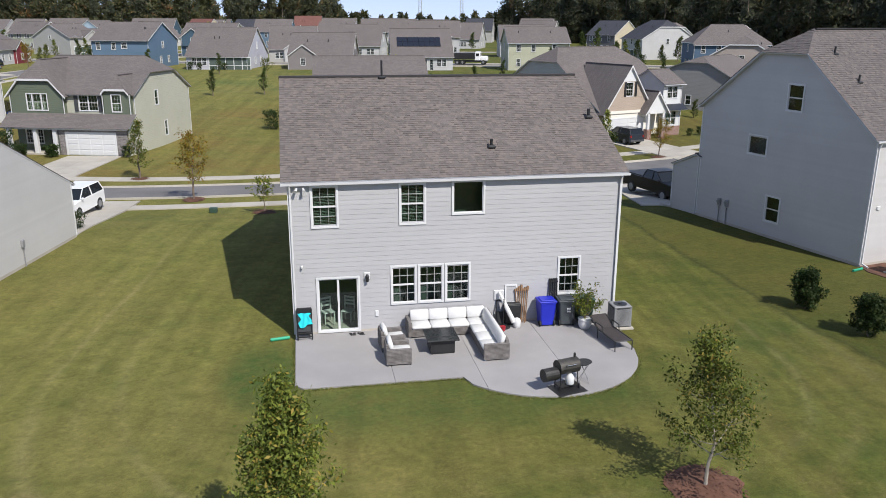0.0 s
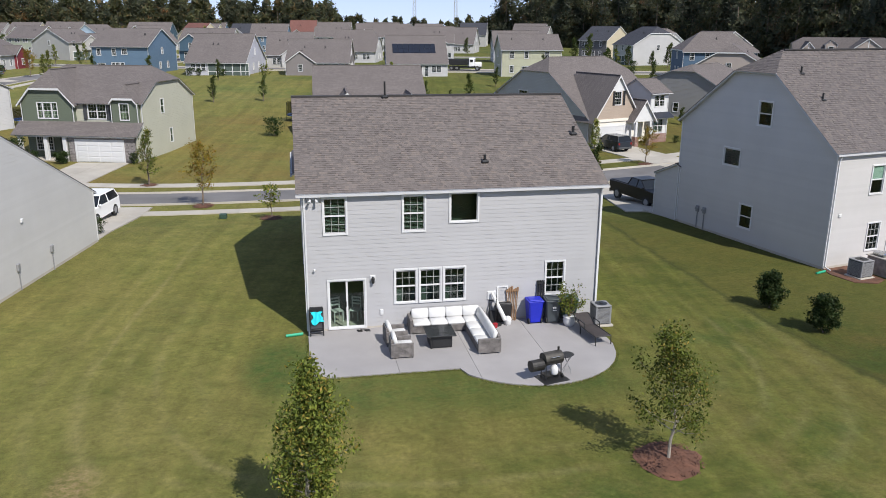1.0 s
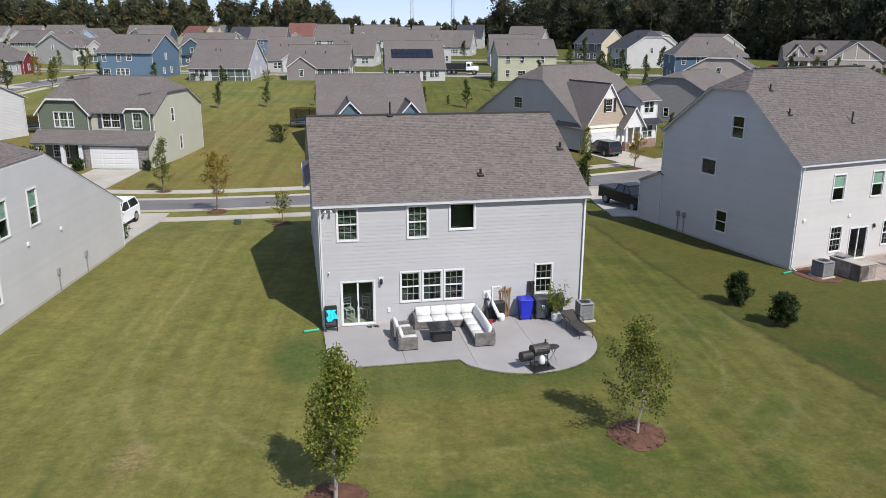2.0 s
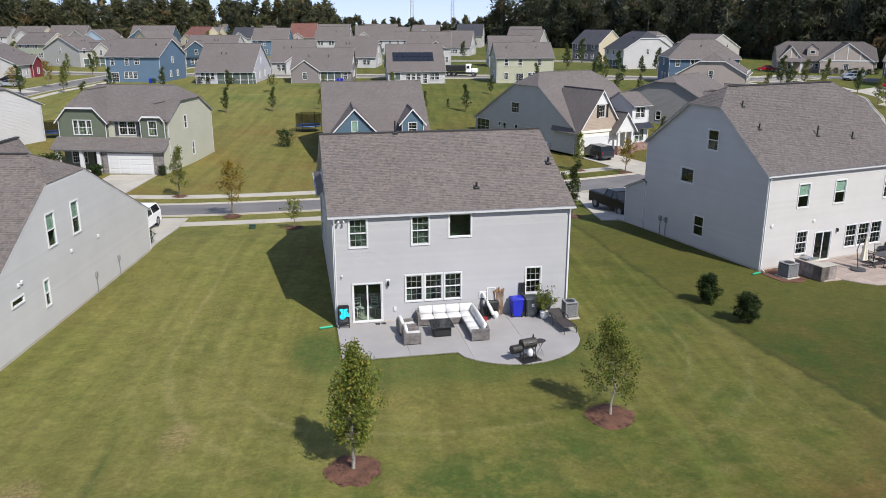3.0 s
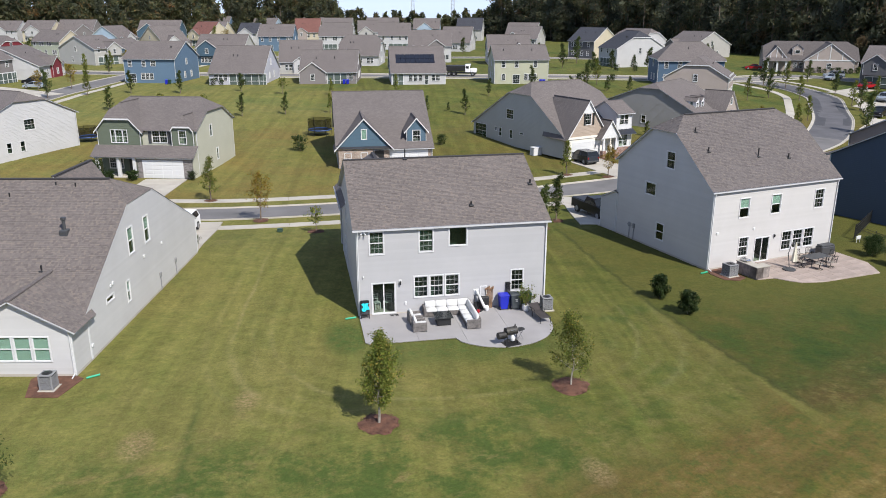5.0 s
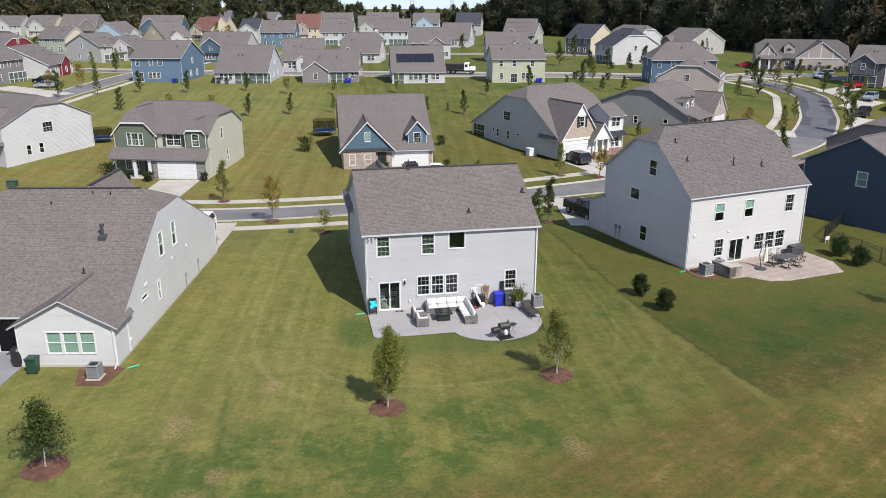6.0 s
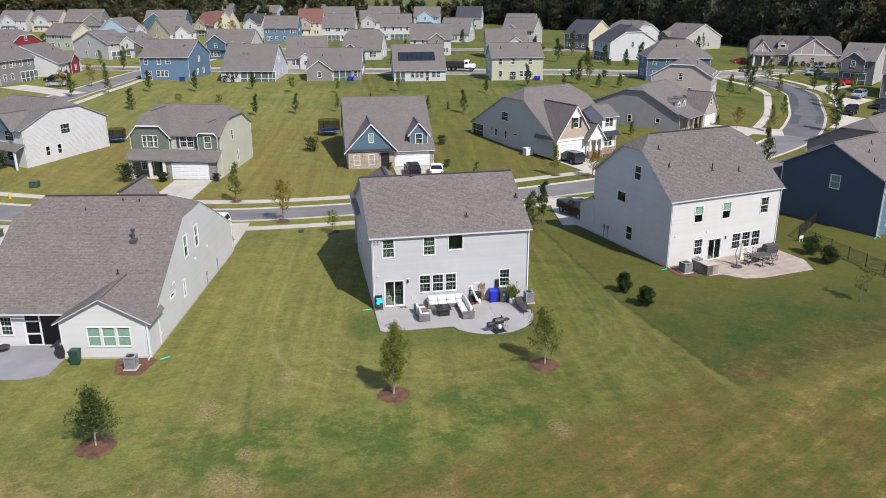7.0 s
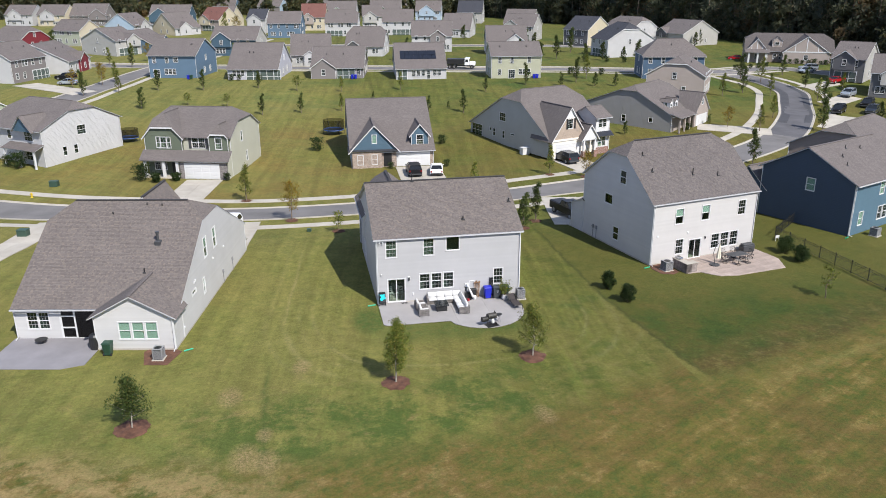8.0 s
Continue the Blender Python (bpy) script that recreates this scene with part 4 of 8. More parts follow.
lamp = part("wall_lamp", Geo().box(2.60, 2.82, -0.05, 0.0, 2.10, 2.38, None, 0.02), WHITE, house, "black lantern on a white block beside the door")
part("lantern", Geo().tube((2.71, -0.13, 2.05), (2.71, -0.13, 2.26), 0.055, 0.075, 8).tube((2.71, -0.05, 2.30), (2.71, -0.15, 2.30), 0.02).tube((2.71, -0.13, 2.26), (2.71, -0.13, 2.34), 0.08, 0.02, 8), BLACK, lamp)
part("outlet_cover", Geo().box(2.98, 3.12, -0.06, 0.0, 0.62, 0.86, None, 0.02), WHITE, house, "white outdoor outlet cover")
part("camera_mount", Geo().tube((0.36, -0.03, 2.72), (0.36, -0.14, 2.70), 0.045, 0.035, 10), WHITE, house, "small white fixture on the siding")
part("vent_cover", Geo().box(7.55, 7.95, -0.06, 0.0, 1.0, 1.4, None, 0.03), WHITE, house)
part("door_handle", Geo().tube((1.60, -0.05, 1.05), (1.60, -0.05, 1.3), 0.014), BLACK, house)

# right neighbour
RH = pose(26.7, 4.25, 0, 0, 0, 12.9)
rh = thing("house", RH, "two-storey pale house with clipped gables and stone patio", "house", "houses")
I4 = Matrix.Identity(4)
block(rh, I4, 12.65, 11.75, 6.11, 6.6, 5.9, 10.9, 9.87, 1.6, mats={"all": SIDE_RIGHT}, near="bl", near_roof=ROOF_UMBER, o=0.12, wins={
    "b": [(2.56, 3.79, 1.04, 1.6, "half shade"), (5.74, 3.79, 1.04, 1.6, "half shade"), (10.28, 3.79, 1.04, 1.6, "grid"), (2.86, 0.69, 1.02, 1.6, "grid"),
          (4.49, 0.02, 1.58, 2.05, "slider fixed"), (7.26, 0.67, 1.1, 1.6, "grid"), (8.44, 0.67, 1.1, 1.6, "grid"), (9.62, 0.67, 1.1, 1.6, "grid")],
    "l": [(6.15, 6.88, 1.08, 1.44, "plain"), (3.80, 4.31, 1.40, 1.13, "fixed"), (5.50, 0.86, 1.06, 1.47, "plain")]})
block(rh, pose(0, 11.6, 0), 6.4, 2.4, 3.5, 2.75, 0.3, 3.62, faces="lf", mats={"all": SIDE_RIGHT}, near="l", near_roof=False, gutters=False, r=0.12, o=0.1)
block(rh, pose(6.8, 11.0, 0), 5.8, 4.2, 5.4, 4.8, 2.0, 6.6, faces="rfl", mats={"all": SIDE_RIGHT})
downspout(rh, I4, 0.05, 0.0, 6.0)
downspout(rh, I4, 12.6, 0.0, 6.0)
for x, y, h in ((1.6, 4.45, 0.3), (1.65, 2.85, 0.3), (6.05, 2.15, 0.6), (8.9, 1.8, 0.35)):
    vent_pipe(rh, pose(x, y, 6.11 + 0.14 + 0.812 * y), h, 0.05)
part("foundation", Geo().box(0.01, 12.64, -0.012, 0.1, 0.0, 0.145).box(-0.012, 0.1, 0.0, 11.7, 0.0, 0.145).box(0.02, 12.6, 0.1, 15.1, -1.2, 0.02), FOUNDATION, rh)
for y in (8.9, 9.5):
    part("utility_meter", Geo().box(-0.14, 0.0, y + 0.03, y + 0.27, 1.05, 1.45, None, 0.03).tube((-0.06, y + 0.15, 0.0), (-0.06, y + 0.15, 1.0), 0.03).tube((-0.2, y + 0.15, 1.28), (-0.12, y + 0.15, 1.28), 0.1, 0.1, 12), GREY, rh, "grey utility meter box")
for x, z in ((0.55, 2.75), (4.15, 2.72)):
    part("flood_light", Geo().box(x, x + 0.22, -0.08, 0.0, z, z + 0.22, None, 0.04), WHITE, rh)
part("wall_lamp", Geo().tube((6.45, -0.1, 1.9), (6.45, -0.1, 2.1), 0.05, 0.07, 8).box(6.40, 6.50, -0.1, 0.0, 2.06, 2.14), BLACK, rh)

# left neighbour
LB = pose(-15.8, -5.6, 0, 0, 0, -10.5) @ pose(-12.9, 0, 0)
lh = thing("house", LB, "light-sided ranch house with large brown roof and porch", "house", "houses")
block(lh, pose(0, 2.0, 0), 12.9, 20.4, 2.78, 2.95, 9.4, 8.4, 7.2, 1.7, r=0.02, faces="lr", mats={"all": SIDE_LEFT}, near="r", near_roof=True, wins={
    "r": [(6.8, 4.05, 0.98, 1.8, "half shade"), (9.6, 4.0, 0.98, 1.85, "half shade"), (5.75, 1.25, 0.6, 1.45, "half shade"), (2.7, 2.30, 1.2, 0.42, "fixed")]})
lb_face = Face((0, 2.0, 0), (1, 0, 0), (0, -1, 0))
wall(lh, lb_face, [(0, 0), (3.45, 0), (3.45, 2.65), (0, 2.65)], [(0.95, 2.6, 0.85, 2.25)], SIDE_LEFT, True)
window(lh, lb_face, 0.92, 0.80, 0.90, 1.5, "grid")
window(lh, lb_face, 1.80, 0.80, 0.90, 1.5, "grid")
block(lh, pose(12.9, 0, 0, 0, 0, 90), 2.1, 5.9, 2.75, 2.75, 2.95, 4.35, faces="lbf", mats={"all": SIDE_LEFT}, near="lb", near_roof=True, ext=3.2, r=0.3, gutters=False, wins={
    "l": [(1.72, 0.86, 0.98, 1.5, "shade"), (2.73, 0.86, 0.98, 1.5, "shade"), (3.74, 0.86, 0.98, 1.5, "shade")]})
porch = Geo().box(3.45, 3.60, 2.0, 2.12, 0.0, 2.5).box(3.6, 7.0, 2.0, 2.12, 2.35, 2.6).box(4.55, 4.67, 2.0, 2.1, 0, 2.4).box(3.6, 4.6, 2.0, 2.1, 0.9, 1.0).box(3.6, 4.6, 2.0, 2.1, 1.85, 1.95).box(6.9, 7.02, 2.0, 2.12, 0, 2.5).box(3.6, 4.6, 2.0, 2.1, 0.0, 0.14)
part("porch_frame", porch, WHITE, lh, "white screened porch frame with a screen door")
part("porch_screen", Geo().box(3.6, 4.55, 2.05, 2.06, 0.1, 2.4).box(4.67, 6.9, 2.05, 2.06, 0.1, 2.4), glass_mat("insect_screen", (0.22, 0.22, 0.22)), lh, "dark insect screen")
part("porch_wall", Geo().box(3.4, 7.1, 5.0, 5.1, 0, 2.6).box(3.35, 3.45, 2.1, 5.0, 0, 2.6).box(7.05, 7.15, 2.1, 5.0, 0, 2.6).box(3.4, 7.1, 2.0, 5.0, 0.0, 0.08).box(3.3, 7.1, 1.7, 5.1, 2.55, 2.64), SIDE_LEFT, lh)
block(lh, pose(8.4, 13.5, 0, 0, 0, 90), 5.5, 3.6, 5.6, 5.6, 1.8, 8.15, faces="r", z0=4.5, mats={"all": SIDE_LEFT}, near_roof=True)
downspout(lh, I4, 12.85, 0.0, 2.7)
downspout(lh, I4, 0.05, 2.0, 2.5)
for x, y, h in ((9.4, 4.7, 0.3), (5.3, 10.0, 0.3), (7.9, 10.9, 0.3), (9.2, 10.8, 0.3)):
    z = 2.78 + 0.16 + 0.582 * (y - 2.0) if y < 11.6 else 8.3
    vent_pipe(lh, pose(x, y, z), h, 0.05)
part("roof_flue", Geo().tube((9.8, 7.3, 5.8), (9.8, 7.3, 6.85), 0.10, n=12).tube((9.8, 7.3, 6.85), (9.8, 7.3, 7.0), 0.16, 0.16, 12).box(9.55, 10.05, 7.0, 7.55, 5.8, 6.25, None, 0.05), DGREY, lh, "dark grey metal roof flue")
for y in (13.5, 16.8):
    part("utility_meter", Geo().box(12.9, 13.02, y, y + 0.24, 0.95, 1.32, None, 0.03).tube((12.95, y + 0.15, 0.0), (12.95, y + 0.15, 0.9), 0.03), GREY, lh, "grey utility meter box")
for y, z in ((5.4, 3.15), (5.7, 3.2), (14.4, 3.1), (11.0, 3.2), (2.1, 0.75)):
    part("vent_cover", Geo().box(12.9, 12.99, y, y + 0.2, z, z + 0.2, None, 0.03), WHITE, lh)
part("foundation", Geo().box(7.01, 12.89, -0.012, 0.1, 0.0, 0.145).box(12.8, 12.912, 0.0, 22.3, 0.0, 0.145).box(0.1, 12.88, 2.1, 22.3, -1.2, 0.02), FOUNDATION, lh)

# navy neighbour
NH = pose(51.2, 8.4, 0, 0, 0, 24)
nh = thing("house", NH, "dark navy two-storey house with white trim", "house", "houses")
block(nh, I4, 12.5, 11.0, 5.7, 5.75, 5.7, 8.6, mats={"all": NAVY_SUNLIT, "l": NAVY_SHADED}, wins={
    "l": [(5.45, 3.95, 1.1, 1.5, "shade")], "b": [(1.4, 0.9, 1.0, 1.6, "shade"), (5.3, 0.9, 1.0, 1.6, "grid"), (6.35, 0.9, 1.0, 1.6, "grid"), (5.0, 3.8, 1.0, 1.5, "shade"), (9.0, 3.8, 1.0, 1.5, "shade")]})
block(nh, pose(0.2, 10.6, 0), 9.5, 5.5, 3.2, 2.8, 2.2, 5.2, faces="rlf", mats={"all": NAVY_SHADED}, roofmat=ROOF_FAR)
for x, y in ((3.0, 3.6), (5.2, 4.6), (7.5, 4.2), (2.0, 2.4)):
    vent_pipe(nh, pose(x, y, 5.7 + 0.16 + 0.509 * y), 0.3, 0.05)
downspout(nh, I4, 0.05, 0.0, 5.6)
nh2 = thing("house", on_ground(64.8, 20.9, 32), "two-storey house with brown hip roof", "house", "houses")
block(nh2, I4, 12.5, 12.0, 5.6, 5.6, 6.0, 8.8, 7.8, 1.6, mats={"all": siding("brown_siding", (0.25, 0.2, 0.17), 0.18)}, wins={"b": [(2, 0.9, 1, 1.5), (2, 3.8, 1, 1.5), (7, 3.8, 1, 1.5)]})

# ---- houses across the street ----
GREEN_D = siding("olive_siding", (0.105, 0.125, 0.088), 0.2)
GREEN_L = siding("pale_green_siding", (0.41, 0.405, 0.325), 0.18)
STONE = brickwork("stone_veneer", (0.19, 0.17, 0.165), (0.3, 0.28, 0.26), 0.35, 0.16)
BRICK = brickwork("brown_brick", (0.28, 0.20, 0.155), (0.4, 0.36, 0.32))
RED_BRICK = brickwork("red_brick", (0.20, 0.075, 0.05), (0.34, 0.30, 0.27))
GA = on_ground(-15.8, 53.1, -17) @ pose(-12.3, 0, 0)
gh = thing("house", GA, "two-storey green house with stone garage front", "house", "houses")
block(gh, pose(-0.4, 1.3, 0), 12.7, 12.4, 5.85, 5.75, 6.0, 9.15, 7.85, 1.5, mats={"all": GREEN_L}, wins={
    "b": [(6.87, 4.12, 2.05, 1.63, "grid wide")], "r": [(4.2, 4.35, 0.85, 1.6, "plain"), (5.9, 1.0, 0.75, 1.65, "plain")]}, gutters=False)
block(gh, pose(5.2, 0.75, 0, 0, 0, 90), 7.8, 5.6, 5.85, 5.85, 2.8, 8.95, 7.45, 1.3, faces="lbf", z0=2.9, mats={"all": GREEN_D}, gutters=False, rakes="l", wins={"l": [(1.72, 4.15, 2.25, 1.7, "grid wide")]})
block(gh, pose(12.12, 0.75, 0, 0, 0, 90), 4.4, 2.8, 5.85, 5.85, 1.4, 7.55, 6.6, 0.7, faces="lbf", z0=2.9, mats={"all": GREEN_D}, gutters=False, rakes="l", wins={"l": [(0.88, 4.1, 1.05, 1.75, "grid")]}, o=0.03)
gf = Face((0, -0.6, 0), (1, 0, 0), (0, -1, 0))
wall(gh, Face((5.0, -0.6, 0), (1, 0, 0), (0, -1, 0)), [(0, 0), (7.3, 0), (7.3, 2.75), (0, 2.75)], [], STONE, False, label="grey stone veneer")
wall(gh, Face((12.3, -0.6, 0), (0, 1, 0), (1, 0, 0)), [(0, 0), (1.9, 0), (1.9, 3.3), (0, 2.75)], [], GREEN_L, False)
wall(gh, Face((5.05, 1.3, 0), (0, -1, 0), (-1, 0, 0)), [(0, 0), (1.9, 0), (1.9, 2.75), (0, 2.75)], [], GREEN_D, False)
roof_plane(gh, I4, [(-0.75, -1.05, 2.68), (12.65, -1.05, 2.68), (12.65, 0.8, 3.92), (-0.75, 0.8, 3.92)], False, ROOF_FAR)
part("soffit", Geo().box(-0.4, 12.3, -0.9, 1.3, 2.52, 2.6), WHITE, gh)
garage_door(gh, gf, 5.95, 5.0)
for x in (-0.3, 2.5, 4.55):
    part("porch_post", Geo().box(x, x + 0.4, -0.75, -0.35, 0, 2.6, None, 0.03), WHITE, gh, "white square porch post")
part("porch_floor", Geo().box(-0.4, 5.0, -0.8, 1.3, 0.0, 0.16), CONCRETE, gh)
# olive sheet over the pale wall, darker to stand for the porch's shade
part("porch_wall", Geo().box(-0.4, 5.0, 1.22, 1.27, 0.16, 2.6), GREEN_D, gh)
pf = Face((0, 1.22, 0), (1, 0, 0), (0, -1, 0))
for x in (0.5, 1.45):
    window(gh, pf, x, 0.8, 0.95, 1.5, "grid far")
part("front_door", Geo().box(3.2, 4.2, 1.14, 1.22, 0.16, 2.25), BLACK, gh)
for x in (6.05, 8.55):
    part("shutter", Geo().box(x, x + 0.36, 1.20, 1.27, 4.1, 5.75), DGREY, gh)

DH = on_ground(2.1, 56.1, -2.0)
BLUE_GABLE = siding("blue_gable_siding", (0.055, 0.105, 0.150), 0.18)
SIDE_DORM = siding("grey_blue_siding", (0.30, 0.32, 0.34), 0.18)
dh = thing("house", DH, "brick-fronted house with blue gable and dormer", "house", "houses")
block(dh, I4, 12.6, 20.0, 2.55, 2.7, 11.0, 8.8, mats={"all": SIDE_DORM, "b": BRICK}, wins={"b": [(4.0, 0.4, 0.3, 0.3, "fixed far")]})
block(dh, pose(7.1, -0.5, 0, 0, 0, 90), 4.0, 7.2, 2.7, 2.7, 3.6, 6.5, faces="l", z0=2.75, mats={"all": BLUE_GABLE}, gutters=False, ext=3.4, rakes="l", wins={"l": [(3.2, 3.75, 0.8, 1.4, "shade fixed")]})
wall(dh, Face((0.1, -0.5, 0), (1, 0, 0), (0, -1, 0)), [(0, 0), (4.5, 0), (4.5, 2.7), (0, 2.7)], [], BRICK, False)
roof_plane(dh, I4, [(-0.2, -0.75, 2.62), (6.8, -0.75, 2.62), (6.8, -0.3, 3.0), (-0.2, -0.3, 3.0)], False, METAL_ROOF)
block(dh, pose(11.9, 0.9, 0, 0, 0, 90), 2.8, 2.6, 4.75, 4.75, 1.3, 6.25, faces="lbf", z0=2.7, mats={"all": BLUE_GABLE}, gutters=False, ext=2.2, rakes="l", wins={"l": [(0.75, 3.1, 1.1, 1.6, "grid")]})
df = Face((0, -0.5, 0), (1, 0, 0), (0, -1, 0))
window(dh, df, 0.85, 0.5, 0.95, 1.6, "shade")
window(dh, df, 3.0, 0.5, 0.95, 1.6, "shade")
garage_door(dh, Face((0, 0, 0), (1, 0, 0), (0, -1, 0)), 7.0, 4.9, 2.1)
part("front_door", Geo().box(4.9, 6.1, -0.04, 0.0, 0.1, 2.3), BLACK, dh)
for y in (4.0, 8.5, 13.0):
    window(dh, Face((0, 19.0, 0), (0, -1, 0), (-1, 0, 0)), 19.0 - y - 0.8, 0.8, 0.85, 1.5, "grid far")

GY = on_ground(33.03, 55.25, 20, 0.28)
SIDE_GREY = siding("sage_grey_siding", (0.365, 0.36, 0.325), 0.18)
gy = thing("house", GY, "sage grey house with cream gabled front and porch", "house", "houses")
block(gy, I4, 12.6, 22.6, 3.1, 2.55, 10.0, 9.5, 8.05, 1.8, mats={"all": SIDE_GREY, "b": CREAM}, wins={
    "l": [(8.9, 4.0, 1.9, 1.5, "grid"), (9.8, 1.1, 0.8, 1.4, "plain"), (7.0, 1.1, 0.8, 1.4, "plain"), (5.9, 1.8, 0.6, 0.7, "fixed"), (12.3, 2.0, 1.1, 0.4, "fixed"), (0.3, 0.2, 3.4, 2.3, "grid")]})
TAN = siding("tan_gable_siding", (0.36, 0.29, 0.23), 0.18)
block(gy, pose(6.8, -1.0, 0, 0, 0, 90), 5.0, 6.8, 3.1, 3.1, 3.4, 7.85, faces="lbf", z0=2.9, mats={"all": TAN}, gutters=False, ext=2.3, rakes="l", wins={"l": [(2.85, 4.55, 1.1, 1.6, "grid")]})
wall(gy, Face((0, -1.0, 0), (1, 0, 0), (0, -1, 0)), [(0, 0), (6.8, 0), (6.8, 2.95), (0, 2.95)], [], CREAM, False)
garage_door(gy, Face((0, -1.0, 0), (1, 0, 0), (0, -1, 0)), 0.8, 4.9, 2.1)
part("gable_peak", Geo().slab([(2.2, -1.03, 6.2), (4.6, -1.03, 6.2), (3.4, -1.03, 7.8)], (0, -1, 0), 0.03), WHITE, gy, "white gable peak board")
part("belly_band", Geo().box(-0.1, 6.9, -1.12, -1.0, 2.75, 3.05), CREAM, gy)
block(gy, pose(8.25, -2.0, 0, 0, 0, 90), 4.0, 3.0, 3.0, 3.0, 1.5, 5.0, faces="l", z0=2.6, mats={"all": WHITE}, gutters=False, ext=2.0, rakes="l")
for x in (5.5, 7.75):
    part("porch_post", Geo().box(x, x + 0.3, -2.0, -1.7, 0.9, 2.8, None, 0.02), WHITE, gy, "white porch post")
    part("post_base", Geo().box(x - 0.15, x + 0.45, -2.15, -1.55, -0.3, 0.9), RED_BRICK, gy, "red brick post base")
block(gy, pose(9.1, -0.5, 0), 2.9, 5.0, 5.75, 5.75, 2.5, 7.1, faces="rflb", mats={"all": WHITE}, wins={"b": [(0.6, 0.9, 1.7, 1.7, "grid wide"), (0.6, 4.0, 1.7, 1.45, "grid wide")]})
roof_plane(gy, I4, [(8.9, -1.4, 2.75), (12.3, -1.4, 2.75), (12.3, -0.5, 3.35), (8.9, -0.5, 3.35)], False, METAL_ROOF)
part("brick_skirt", Geo().box(9.05, 12.05, -0.56, -0.5, -0.3, 0.8), RED_BRICK, gy)
for x in (2.6, 4.15):
    part("shutter", Geo().box(x, x + 0.3, -1.06, -1.0, 4.55, 6.15), BLACK, gy)

WH = on_ground(-43.8, 64.8, -38) @ pose(-13.5, 0, 0)
SIDE_WHITE = siding("white_siding", (0.46, 0.455, 0.455), 0.18)
wh = thing("house", WH, "white two-storey house with brown clipped-gable roof", "house", "houses")
block(wh, I4, 13.5, 14.7, 5.65, 5.65, 7.6, 9.0, 8.0, 1.6, mats={"all": SIDE_WHITE}, wins={
    "r": [(6.3, 3.95, 1.7, 1.55, "grid"), (3.3, 1.15, 0.8, 1.5, "plain"), (5.3, 1.15, 0.8, 1.5, "plain")], "b": [(9.5, 3.8, 2.0, 1.5, "grid"), (9.3, 0.8, 2.2, 1.6, "grid"), (5.5, 3.8, 1.0, 1.5, "grid")]})
block(wh, pose(12.2, -0.7, 0, 0, 0, 90), 4.0, 4.0, 5.65, 5.65, 2.0, 7.7, faces="l", z0=5.4, mats={"all": BLUE_GABLE}, gutters=False)
roof_plane(wh, I4, [(6.0, -1.8, 2.8), (13.8, -1.8, 2.8), (13.8, 0, 3.5), (6.0, 0, 3.5)], False, ROOF_FAR)
for x in (6.3, 9.8, 13.2):
    part("porch_post", Geo().box(x, x + 0.25, -1.7, -1.45, 0, 2.8), WHITE, wh)

# ---- the second row, seen from behind, and the streets beyond ----
PALETTE = {
    "blue": siding("mid_blue_siding", (0.095, 0.155, 0.225), 0.18), "lilac": siding("lilac_grey_siding", (0.44, 0.44, 0.49), 0.18),
    "brown": siding("taupe_brown_siding", (0.19, 0.17, 0.165), 0.18), "white": SIDE_WHITE, "yellow": siding("butter_green_siding", (0.37, 0.37, 0.27), 0.18),
    "red": siding("barn_red_siding", (0.17, 0.018, 0.026), 0.18), "grey": siding("stone_grey_siding", (0.38, 0.37, 0.35), 0.18), "sage": siding("sage_siding", (0.36, 0.39, 0.30), 0.18),
    "sky": siding("sky_blue_siding", (0.34, 0.43, 0.52), 0.18), "cream": siding("cream_siding", (0.50, 0.44, 0.32), 0.18), "taupe": siding("taupe_siding", (0.33, 0.28, 0.25), 0.18),
    "deep": siding("deep_blue_siding", (0.045, 0.09, 0.15), 0.18), "umber": siding("umber_siding", (0.21, 0.175, 0.15), 0.18), "dark": siding("charcoal_siding", (0.10, 0.10, 0.105), 0.18), "teal": siding("deep_teal_siding", (0.05, 0.095, 0.135), 0.18)}
ROOFS = {"n": ROOF_FAR, "r": ROOF_RED, "d": ROOF_DARK}


